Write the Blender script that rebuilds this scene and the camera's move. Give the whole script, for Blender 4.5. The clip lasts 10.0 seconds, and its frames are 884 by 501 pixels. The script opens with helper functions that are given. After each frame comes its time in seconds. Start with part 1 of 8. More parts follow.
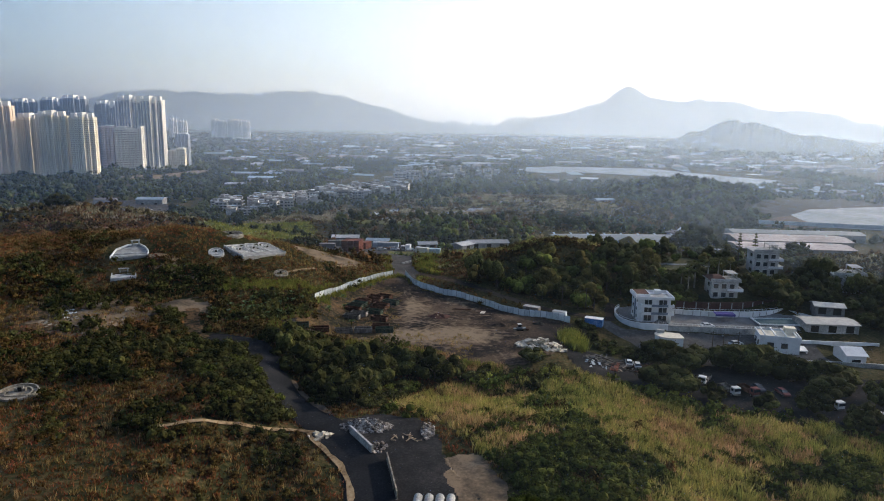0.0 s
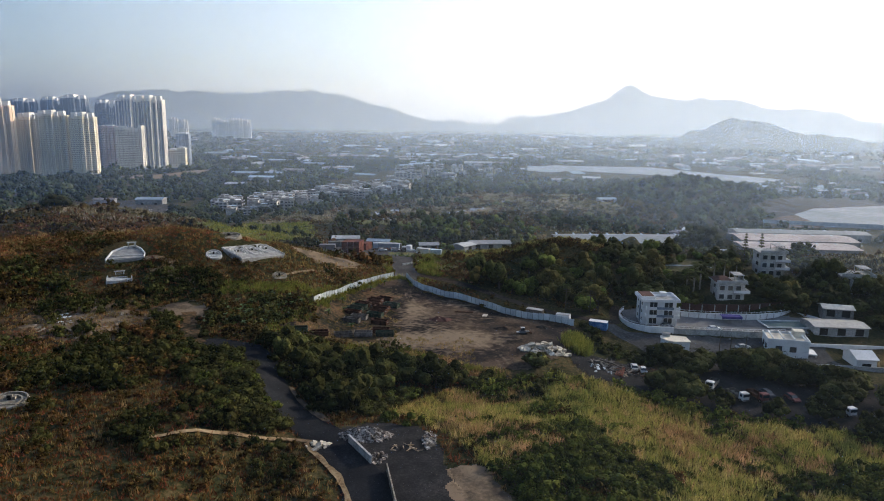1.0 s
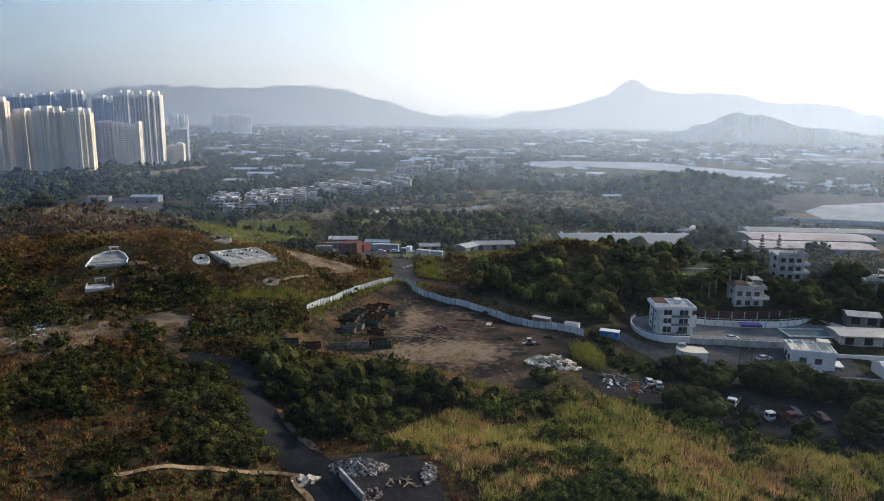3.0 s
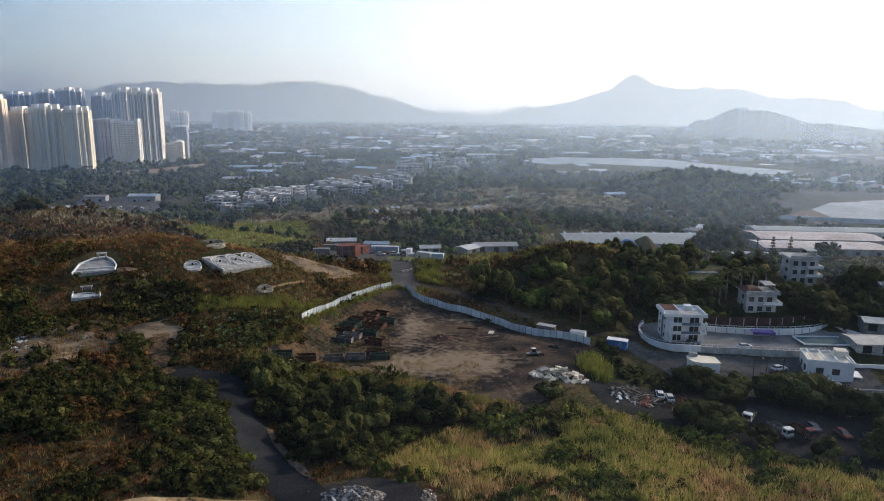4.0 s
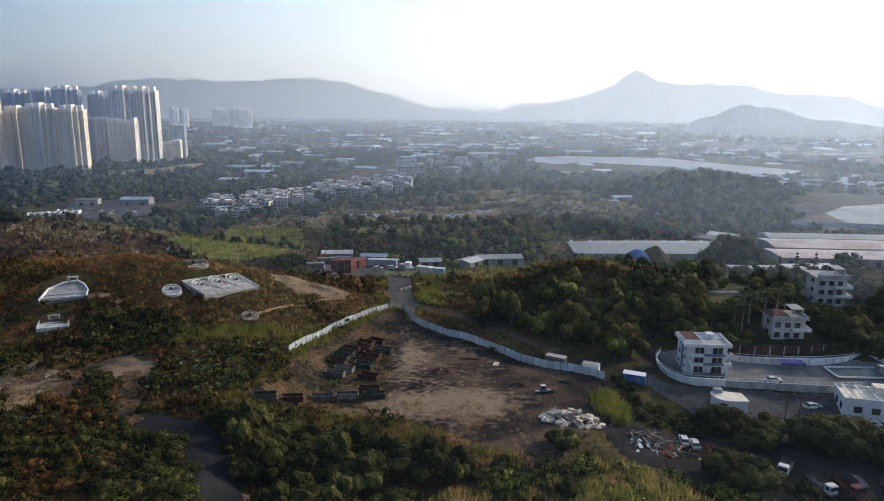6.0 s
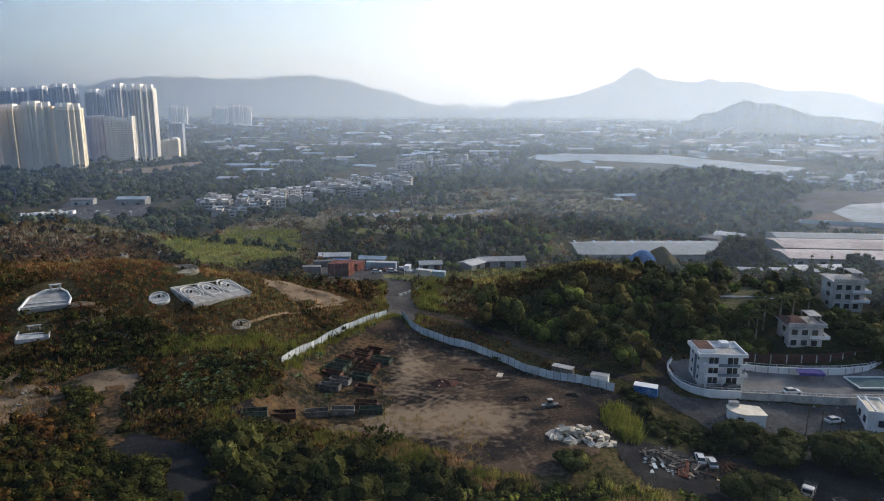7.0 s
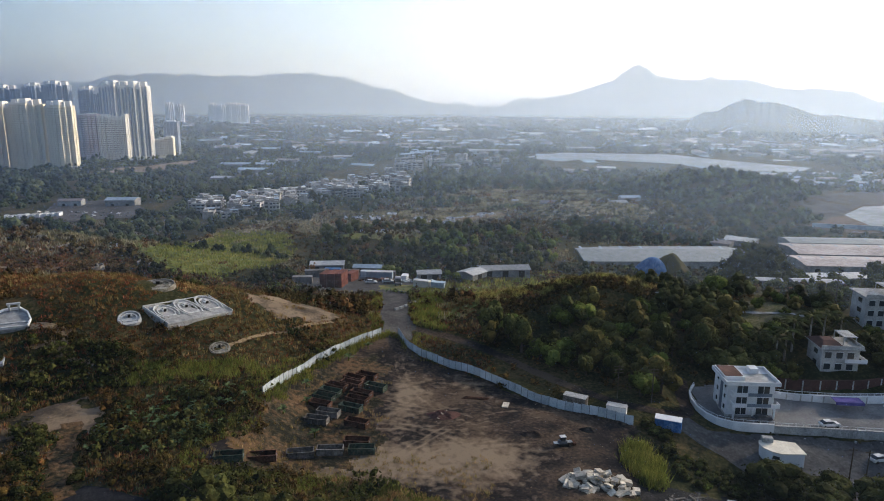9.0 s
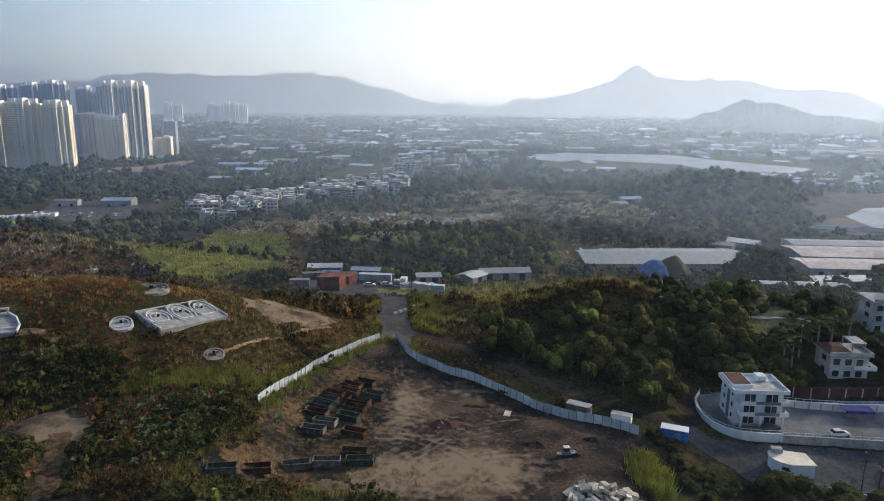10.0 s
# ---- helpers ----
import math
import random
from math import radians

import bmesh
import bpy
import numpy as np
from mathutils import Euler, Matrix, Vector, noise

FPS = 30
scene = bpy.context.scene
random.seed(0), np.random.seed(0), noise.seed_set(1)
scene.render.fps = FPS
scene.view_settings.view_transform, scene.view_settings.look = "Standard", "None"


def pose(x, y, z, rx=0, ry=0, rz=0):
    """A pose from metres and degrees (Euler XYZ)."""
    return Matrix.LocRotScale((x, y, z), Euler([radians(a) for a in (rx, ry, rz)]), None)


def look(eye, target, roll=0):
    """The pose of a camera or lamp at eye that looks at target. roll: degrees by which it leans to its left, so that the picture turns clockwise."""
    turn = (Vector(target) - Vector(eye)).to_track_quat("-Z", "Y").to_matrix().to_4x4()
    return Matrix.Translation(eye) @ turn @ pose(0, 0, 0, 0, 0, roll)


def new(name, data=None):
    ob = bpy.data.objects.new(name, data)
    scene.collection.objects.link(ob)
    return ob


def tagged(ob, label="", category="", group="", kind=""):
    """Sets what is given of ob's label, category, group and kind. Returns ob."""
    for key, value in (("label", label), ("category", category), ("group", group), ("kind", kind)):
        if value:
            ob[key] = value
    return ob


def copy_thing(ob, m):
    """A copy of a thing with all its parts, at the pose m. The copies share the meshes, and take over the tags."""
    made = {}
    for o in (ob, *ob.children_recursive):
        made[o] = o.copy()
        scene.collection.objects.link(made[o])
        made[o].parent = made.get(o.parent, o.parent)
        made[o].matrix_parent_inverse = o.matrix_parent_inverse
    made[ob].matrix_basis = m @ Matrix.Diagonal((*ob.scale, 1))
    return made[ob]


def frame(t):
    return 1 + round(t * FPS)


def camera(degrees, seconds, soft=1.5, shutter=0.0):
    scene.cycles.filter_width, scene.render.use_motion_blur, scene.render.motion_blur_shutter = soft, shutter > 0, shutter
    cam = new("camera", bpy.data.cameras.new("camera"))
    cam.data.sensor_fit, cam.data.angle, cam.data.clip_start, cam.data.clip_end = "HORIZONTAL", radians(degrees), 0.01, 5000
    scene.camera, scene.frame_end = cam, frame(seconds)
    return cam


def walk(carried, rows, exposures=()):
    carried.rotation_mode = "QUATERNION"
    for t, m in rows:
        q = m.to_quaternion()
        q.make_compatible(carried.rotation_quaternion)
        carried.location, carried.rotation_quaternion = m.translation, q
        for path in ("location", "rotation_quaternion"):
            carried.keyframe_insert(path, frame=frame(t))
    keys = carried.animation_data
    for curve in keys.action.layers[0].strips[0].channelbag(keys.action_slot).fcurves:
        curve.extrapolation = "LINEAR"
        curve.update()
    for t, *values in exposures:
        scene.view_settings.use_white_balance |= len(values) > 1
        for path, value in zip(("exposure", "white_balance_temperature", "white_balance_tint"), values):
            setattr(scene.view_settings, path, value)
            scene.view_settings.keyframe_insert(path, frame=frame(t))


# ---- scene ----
cam = camera(66.0, 10.0, soft=1.0)
PATH = [
    (0, (0.498, 0.162, 61.374), (0.484, 2.125, 60.993), 0.9),
    (0.5, (0.504, 1.958, 61.422), (0.488, 3.921, 61.039), 0.8),
    (1, (0.449, 4.151, 61.517), (0.431, 6.113, 61.133), 0.8),
    (1.5, (0.518, 6.822, 61.598), (0.498, 8.785, 61.211), 0.8),
    (2, (0.489, 9.919, 61.633), (0.468, 11.881, 61.244), 0.7),
    (2.5, (0.48, 13.334, 61.827), (0.458, 15.294, 61.433), 0.7),
    (2.7, (0.469, 14.852, 61.881), (0.447, 16.812, 61.485), 0.7),
    (4, (0.658, 25.422, 63.105), (0.631, 27.38, 62.694), 0.5),
    (4.5, (0.79, 29.833, 64.393), (0.762, 31.789, 63.977), 0.5),
    (5, (0.75, 34.072, 65.775), (0.722, 36.027, 65.356), 0.5),
    (5.5, (0.721, 38.427, 66.735), (0.691, 40.382, 66.315), 0.5),
    (7, (0.471, 51.876, 67.146), (0.438, 53.829, 66.716), 0.3),
    (7.5, (0.429, 56.505, 67.187), (0.396, 58.458, 66.754), 0.2),
    (8, (0.308, 61.167, 67.262), (0.275, 63.118, 66.828), 0.2),
    (8.5, (0.101, 65.681, 67.473), (0.07, 67.633, 67.038), 0.3),
    (9, (-0.089, 69.064, 67.634), (-0.118, 71.016, 67.198), 0.4),
    (9.5, (-0.345, 71.466, 67.677), (-0.371, 73.418, 67.241), 0.4),
    (10, (-0.513, 73.132, 67.728), (-0.538, 75.083, 67.292), 0.5),
]
walk(cam, [(t, look(eye, target, roll)) for t, eye, target, roll in PATH], [(0, 0.3, 6300, 10), (10, 0.3, 6300, 10)])

# ---- light ----
SUN_AZ, SUN_EL = 58.0, 21.0     # degrees right of +y, above the horizon
world = bpy.data.worlds.new("sky")
scene.world = world
world.use_nodes = True
wt = world.node_tree
sky = wt.nodes.new("ShaderNodeTexSky")
sky.sky_type, sky.sun_disc = "NISHITA", False
sky.sun_elevation, sky.sun_rotation = radians(SUN_EL), radians(SUN_AZ)
sky.air_density, sky.dust_density, sky.ozone_density = 1.0, 2.4, 1.4
wt.nodes["Background"].inputs["Strength"].default_value = 0.18
wt.links.new(sky.outputs[0], wt.nodes["Background"].inputs["Color"])
sun = new("sun", bpy.data.lights.new("sun", "SUN"))
sun.data.energy, sun.data.angle, sun.data.color = 4.6, radians(0.6), (1.0, 0.84, 0.63)
s_dir = Vector((math.sin(radians(SUN_AZ)) * math.cos(radians(SUN_EL)), math.cos(radians(SUN_AZ)) * math.cos(radians(SUN_EL)), math.sin(radians(SUN_EL))))
sun.matrix_world = look(Vector((0, 0, 300)) + s_dir * 500, (0, 0, 300))

rng = np.random.default_rng(7)


# ---- materials ----
def material(name, colours, scale=0.2, fine=3.0, rough=0.9, bump=0.3, metal=0.0, island=0.0, through_light=0.0, objects=0.0, spec=0.02, lo=0.46, hi=0.72, grainy=0.55, plant=0.0):
    """Two or three base colours mixed by broad and fine noise in world size; island, objects or plant: spread of brightness from leaf to leaf, thing to thing or plant to plant."""
    m = bpy.data.materials.new(name)
    m.use_nodes = True
    t = m.node_tree
    n, l = t.nodes, t.links
    b = n["Principled BSDF"]
    b.inputs["Roughness"].default_value, b.inputs["Metallic"].default_value = rough, metal
    b.inputs["Specular IOR Level"].default_value = spec
    place = n.new("ShaderNodeNewGeometry")
    broad, grain = n.new("ShaderNodeTexNoise"), n.new("ShaderNodeTexNoise")
    for node, s, d in ((broad, scale, 5.0), (grain, fine, 4.0)):
        node.inputs["Scale"].default_value, node.inputs["Detail"].default_value = s, d
        node.inputs["Roughness"].default_value = 0.6
        l.new(place.outputs["Position"], node.inputs["Vector"])
    both = n.new("ShaderNodeMath")
    both.operation = "MULTIPLY_ADD"
    both.inputs[1].default_value = grainy
    l.new(grain.outputs["Fac"], both.inputs[0])
    half = n.new("ShaderNodeMath")
    half.operation = "MULTIPLY"
    half.inputs[1].default_value = 1.17 - grainy
    l.new(broad.outputs["Fac"], half.inputs[0])
    l.new(half.outputs[0], both.inputs[2])
    ramp = n.new("ShaderNodeValToRGB")
    l.new(both.outputs[0], ramp.inputs["Fac"])
    steps = np.linspace(lo, hi, len(colours))
    while len(ramp.color_ramp.elements) < len(colours):
        ramp.color_ramp.elements.new(0.5)
    for e, p, c in zip(ramp.color_ramp.elements, steps, colours):
        e.position, e.color = p, (*c, 1)
    out = ramp.outputs["Color"]
    for spread, per_piece in ((island, True), (objects, False)):
        if not spread:
            continue
        source = place.outputs["Random Per Island"] if per_piece else n.new("ShaderNodeObjectInfo").outputs["Random"]
        rangem = n.new("ShaderNodeMapRange")
        rangem.inputs["To Min"].default_value, rangem.inputs["To Max"].default_value = 1 - spread, 1 + spread
        l.new(source, rangem.inputs["Value"])
        hsv = n.new("ShaderNodeHueSaturation")
        l.new(rangem.outputs[0], hsv.inputs["Value"])
        l.new(out, hsv.inputs["Color"])
        out = hsv.outputs["Color"]
    if plant:
        tint = n.new("ShaderNodeAttribute")
        tint.attribute_name = "plant"
        hsv = n.new("ShaderNodeHueSaturation")
        for socket, gain, mid in (("Value", plant, 1.0), ("Hue", -0.022, 0.5)):
            shift = n.new("ShaderNodeMath")
            shift.operation = "MULTIPLY_ADD"
            shift.inputs[1].default_value, shift.inputs[2].default_value = gain, mid
            l.new(tint.outputs["Fac"], shift.inputs[0])
            l.new(shift.outputs[0], hsv.inputs[socket])
        l.new(out, hsv.inputs["Color"])
        out = hsv.outputs["Color"]
    l.new(out, b.inputs["Base Color"])
    if bump:
        bn = n.new("ShaderNodeBump")
        bn.inputs["Strength"].default_value, bn.inputs["Distance"].default_value = bump, 0.5 / fine
        l.new(grain.outputs["Fac"], bn.inputs["Height"])
        l.new(bn.outputs[0], b.inputs["Normal"])
    if through_light:
        tr, mix = n.new("ShaderNodeBsdfTranslucent"), n.new("ShaderNodeMixShader")
        l.new(out, tr.inputs["Color"])
        mix.inputs["Fac"].default_value = through_light
        l.new(b.outputs[0], mix.inputs[1])
        l.new(tr.outputs[0], mix.inputs[2])
        l.new(mix.outputs[0], n["Material Output"].inputs["Surface"])
    return m


M = {
    "soil": material("grassy soil", [(0.02, 0.023, 0.01), (0.042, 0.04, 0.016), (0.085, 0.06, 0.028)], 0.05, 1.2, bump=0.8, lo=0.5, hi=0.68),
    "dirt": material("trodden dirt", [(0.01383, 0.01243, 0.01309), (0.02359, 0.01961, 0.01868), (0.04273, 0.03131, 0.02374), (0.08171, 0.05849, 0.04021)], 0.05, 1.6, bump=0.2, lo=0.47, hi=0.64, grainy=0.25),
    "sand": material("bare yellow earth", [(0.105, 0.0722, 0.0433), (0.209, 0.149, 0.0869), (0.273, 0.212, 0.135)], 0.15, 1.3, bump=0.5),
    "asphalt": material("worn asphalt", [(0.018, 0.018, 0.019), (0.027, 0.026, 0.027), (0.046, 0.043, 0.041)], 0.15, 2.5, bump=0.2, spec=0.0),
    # darker copy of the asphalt: the grove's shade is put into the road colour
    "shaded_asphalt": material("road asphalt darkened for shade", [(0.012, 0.013, 0.015), (0.017, 0.018, 0.021), (0.027, 0.027, 0.029)], 0.15, 2.5, bump=0.2, spec=0.0),
    "grey_paving": material("dark mottled grey concrete paving", [(0.045, 0.045, 0.0465), (0.07125, 0.0705, 0.07125), (0.105, 0.1035, 0.102)], 0.15, 1.4, bump=0.15, spec=0.0),
    "lane": material("dusty concrete lane", [(0.0375, 0.036, 0.036), (0.06375, 0.06, 0.0585), (0.105, 0.0975, 0.09)], 0.12, 1.6, bump=0.2),
    "concrete": material("weathered concrete", [(0.2, 0.2, 0.2), (0.31, 0.31, 0.3), (0.42, 0.42, 0.41)], 0.4, 3, bump=0.2),
    "grave": material("pale grave cement", [(0.24, 0.25, 0.26), (0.37, 0.38, 0.38), (0.5, 0.5, 0.49)], 0.7, 4, bump=0.15),
    "dry_reed": material("rust brown dry reed", [(0.229, 0.169, 0.0667), (0.338, 0.218, 0.0978), (0.415, 0.284, 0.138)], 0.06, 0.4, rough=0.8, bump=0, island=0.5, through_light=0.4, plant=0.25),
    "grave_floor": material("grey grave court", [(0.16, 0.165, 0.17), (0.23, 0.235, 0.24), (0.31, 0.31, 0.31)], 0.7, 4, bump=0.15),
    "terrace": material("grey terrace paving", [(0.096, 0.096, 0.096), (0.136, 0.136, 0.14), (0.184, 0.184, 0.184)], 0.2, 2.5, bump=0.1),
    # cream darkened: the shade on the villas is put into this colour
    "villa_wall": material("cream villa wall darkened for shade", [(0.27, 0.265, 0.26), (0.37, 0.365, 0.35), (0.48, 0.465, 0.45)], 0.4, 3, bump=0.05),
    "old_grave": material("mossy old cement", [(0.11, 0.10, 0.08), (0.2, 0.18, 0.15), (0.32, 0.30, 0.26)], 0.7, 4, bump=0.2),
    "white": material("white wall paint", [(0.4791, 0.4922, 0.5053), (0.5719, 0.5859, 0.6001), (0.6182, 0.625, 0.6317)], 0.5, 5, rough=0.6, bump=0.05),
    "cream": material("cream roof coating", [(0.5, 0.46, 0.38), (0.62, 0.57, 0.47), (0.7, 0.66, 0.56)], 0.5, 3, rough=0.7, bump=0.05),
    "hoarding": material("pale blue painted steel", [(0.306, 0.3485, 0.3825), (0.3995, 0.442, 0.4675), (0.4675, 0.493, 0.51)], 0.5, 2.5, rough=0.5, bump=0.05, objects=0.16),
    "post": material("dark steel post", [(0.12, 0.13, 0.14), (0.18, 0.19, 0.2)], 0.5, 4, rough=0.6),
    "rust": material("rusty skip steel", [(0.03, 0.02, 0.016), (0.07, 0.036, 0.024), (0.12, 0.065, 0.045)], 0.6, 2.5, rough=0.8, objects=0.45, bump=0.2),
    "green_steel": material("dark green skip steel", [(0.02, 0.035, 0.026), (0.045, 0.06, 0.045), (0.09, 0.075, 0.055)], 0.6, 2.5, rough=0.8, objects=0.4, bump=0.2),
    "grey_steel": material("grey skip steel", [(0.06, 0.055, 0.05), (0.12, 0.11, 0.1), (0.2, 0.18, 0.165)], 0.6, 2.5, rough=0.7, objects=0.3, bump=0.2),
    "dark": material("near-black paint, also for shaded voids", [(0.018, 0.018, 0.018), (0.03, 0.028, 0.026)], 0.6, 3),
    "glass": material("dark window glass", [(0.02, 0.026, 0.032), (0.035, 0.042, 0.05)], 0.3, 1, rough=0.12, bump=0, spec=0.6),
    "slate": material("blue grey wall band", [(0.10, 0.13, 0.17), (0.15, 0.18, 0.22)], 0.6, 3, rough=0.5),
    "blue": material("faded blue sheet", [(0.028, 0.084, 0.21), (0.049, 0.133, 0.294), (0.14, 0.224, 0.35)], 0.6, 3, rough=0.5),
    "purple": material("violet canopy", [(0.05, 0.045, 0.16), (0.09, 0.08, 0.24)], 0.6, 3, rough=0.6),
    "red": material("faded red steel", [(0.08, 0.03, 0.022), (0.14, 0.05, 0.035), (0.2, 0.095, 0.07)], 0.5, 2.5, rough=0.7, objects=0.25),
    "brick_red": material("red brown court", [(0.055, 0.032, 0.028), (0.1, 0.052, 0.042)], 0.3, 3),
    "tile_roof": material("brown tiled roof", [(0.07, 0.045, 0.04), (0.13, 0.075, 0.06)], 0.6, 4),
    "roof": material("pale sheet roofing", [(0.204, 0.2125, 0.2125), (0.306, 0.306, 0.2975), (0.408, 0.3995, 0.3825)], 0.06, 0.7, rough=0.5, objects=0.3, bump=0.1, spec=0.35),
    "roof_blue": material("blue grey sheet roofing", [(0.17, 0.24, 0.3), (0.27, 0.34, 0.4), (0.38, 0.44, 0.48)], 0.06, 0.7, rough=0.5, objects=0.3, bump=0.1, spec=0.35),
    "roof_dark": material("stained dark roofing", [(0.10, 0.09, 0.085), (0.17, 0.15, 0.14), (0.25, 0.21, 0.19)], 0.06, 0.7, rough=0.7, objects=0.3, bump=0.1, spec=0.35),
    "roof_pink": material("pinkish grey roofing", [(0.27, 0.23, 0.215), (0.38, 0.33, 0.31), (0.47, 0.42, 0.40)], 0.05, 0.5, rough=0.6, objects=0.2, bump=0.1),
    "sheet_grey": material("grey ribbed sheet roofing", [(0.15, 0.165, 0.175), (0.2, 0.215, 0.22), (0.25, 0.26, 0.265)], 0.03, 0.35, rough=0.6, objects=0.12, bump=0.1, spec=0.2),
    "pale_sheet": material("pale sheeting", [(0.15, 0.17, 0.19), (0.21, 0.23, 0.25), (0.28, 0.3, 0.315)], 0.02, 0.2, rough=0.7, bump=0, spec=0.1),
    "blue_sheet": material("pale blue sheeting", [(0.13, 0.18, 0.22), (0.18, 0.24, 0.29), (0.25, 0.31, 0.35)], 0.02, 0.2, rough=0.7, bump=0, spec=0.1),
    "bare_soil": material("bare brown field soil", [(0.07, 0.052, 0.042), (0.1, 0.076, 0.06), (0.135, 0.105, 0.083)], 0.02, 0.3, bump=0.2),
    # the sun on the flat roofs is put into this pale colour
    "village_roof": material("flat roof coating lightened for sun", [(0.36, 0.36, 0.35), (0.52, 0.52, 0.5), (0.66, 0.65, 0.62)], 0.1, 1, rough=0.7, objects=0.35, bump=0.05),
    "shed_wall": material("grey shed cladding", [(0.13, 0.14, 0.14), (0.2, 0.2, 0.2), (0.3, 0.29, 0.28)], 0.3, 2, objects=0.35),
    # wall colour lowered to carry the shade on the house fronts
    "house_wall": material("tiled village house wall darkened for shade", [(0.195, 0.182, 0.169), (0.325, 0.3055, 0.2795), (0.52, 0.494, 0.4615)], 0.2, 2, objects=0.5),
    "tower_cream": material("cream tower paint", [(0.5959, 0.532, 0.4092), (0.7363, 0.673, 0.5174), (0.8122, 0.749, 0.601)], 0.03, 0.4, bump=0),
    "tower_pink": material("pink grey tower paint", [(0.488, 0.39, 0.39), (0.61, 0.5, 0.5), (0.683, 0.598, 0.586)], 0.03, 0.4, bump=0),
    "tower_white": material("off-white tower paint", [(0.6302, 0.606, 0.5636), (0.7675, 0.738, 0.6743), (0.832, 0.8, 0.7356)], 0.03, 0.4, bump=0),
    "tower_grey": material("blue grey tower paint", [(0.187, 0.22, 0.264), (0.264, 0.297, 0.341), (0.33, 0.363, 0.407)], 0.03, 0.4, bump=0),
    "tower_salmon": material("salmon tower paint", [(0.64, 0.488, 0.3618), (0.769, 0.61, 0.4617), (0.8, 0.732, 0.5922)], 0.03, 0.4, bump=0),
    "pane": material("tower window glass", [(0.15, 0.155, 0.16), (0.25, 0.25, 0.25)], 0.1, 1, rough=0.2, bump=0, island=0.5),
    "bark": material("tree bark", [(0.05, 0.04, 0.03), (0.1, 0.08, 0.06)], 1, 6),
    "pale_bark": material("pale palm trunk", [(0.2, 0.18, 0.15), (0.3, 0.28, 0.25)], 1, 6),
    "leaf": material("dark evergreen leaves", [(0.02659, 0.03101, 0.00912), (0.04848, 0.05203, 0.01373), (0.08611, 0.0815, 0.02285)], 0.09, 2.0, rough=0.75, bump=0.9, island=0.65, objects=0.35, through_light=0.22, plant=0.4),
    "leaf_light": material("yellowish green leaves", [(0.0489, 0.0644, 0.0123), (0.0831, 0.101, 0.0176), (0.127, 0.133, 0.0264)], 0.09, 2.0, rough=0.7, bump=0.9, island=0.6, objects=0.3, through_light=0.28, plant=0.35),
    "leaf_olive": material("olive autumn leaves", [(0.0425, 0.04, 0.012), (0.0765, 0.064, 0.016), (0.119, 0.088, 0.024)], 0.09, 2.0, rough=0.75, bump=0.9, island=0.6, objects=0.3, through_light=0.22, plant=0.35),
    "flower": material("red blossom", [(0.2, 0.025, 0.025), (0.32, 0.05, 0.055)], 0.5, 2, bump=0, island=0.3, through_light=0.3),
    "shrub": material("hillside shrub leaves", [(0.032, 0.0265, 0.0075), (0.068, 0.046, 0.012), (0.125, 0.063, 0.02)], 0.05, 1.6, rough=0.8, bump=0.9, island=0.68, through_light=0.15, plant=0.45),
    "fern": material("brown dry fern", [(0.062, 0.034, 0.0135), (0.132, 0.056, 0.021), (0.205, 0.082, 0.033)], 0.04, 0.4, rough=0.85, bump=0, island=0.5, through_light=0.15, plant=0.35),
    "reed": material("tall green and straw grass", [(0.166, 0.182, 0.0428), (0.279, 0.259, 0.0693), (0.369, 0.277, 0.113)], 0.05, 0.3, rough=0.75, bump=0, island=0.5, through_light=0.4, plant=0.25),
    "straw": material("dry straw grass", [(0.13, 0.10, 0.035), (0.23, 0.17, 0.06), (0.32, 0.22, 0.09)], 0.06, 0.4, rough=0.8, bump=0, island=0.5, through_light=0.4, plant=0.25),
    # paler copy of the straw: haze is put into the far grass colour
    "far_straw": material("far grass paled for haze", [(0.15, 0.135, 0.065), (0.24, 0.205, 0.11), (0.33, 0.275, 0.17)], 0.03, 0.3, rough=0.85, bump=0, island=0.4, through_light=0.35, plant=0.3),
    "lawn": material("fresh green grass", [(0.09775, 0.119, 0.02337), (0.1666, 0.1759, 0.03366), (0.215, 0.1904, 0.05142)], 0.05, 0.3, rough=0.8, bump=0, island=0.48, through_light=0.4, plant=0.25),
    "banana": material("broad banana leaves", [(0.056, 0.088, 0.034), (0.104, 0.144, 0.0578), (0.176, 0.216, 0.111)], 0.2, 1, rough=0.45, bump=0, island=0.35, through_light=0.35),
    "wood_far": material("far woodland leaves", [(0.02574, 0.03564, 0.01386), (0.04455, 0.05544, 0.0198), (0.07425, 0.0792, 0.0297)], 0.012, 0.6, rough=0.85, bump=0.9, island=0.6, through_light=0.14, plant=0.6),
    "mountain": material("wooded mountain side", [(0.02, 0.032, 0.016), (0.036, 0.048, 0.024), (0.064, 0.068, 0.04)], 0.002, 0.012, bump=0),
    "plank": material("weathered planks", [(0.16, 0.12, 0.08), (0.3, 0.23, 0.16), (0.4, 0.34, 0.27)], 0.8, 4, island=0.4),
    "block": material("broken concrete block", [(0.3, 0.27, 0.22), (0.42, 0.38, 0.31), (0.55, 0.5, 0.42)], 0.8, 3, bump=0.3, objects=0.25),
    "rag": material("crumpled pale plastic", [(0.06, 0.05063, 0.04583), (0.168, 0.1462, 0.1327), (0.408, 0.3712, 0.3405)], 0.9, 3, objects=0.6, bump=0.3),
    "waste": material("mixed grey waste", [(0.0375, 0.03225, 0.0285), (0.12, 0.1087, 0.1013), (0.315, 0.3, 0.285)], 0.9, 2.6, bump=0.6, lo=0.5, hi=0.66),
    "tyre": material("black rubber", [(0.012, 0.012, 0.012), (0.02, 0.02, 0.02)], 1, 6),
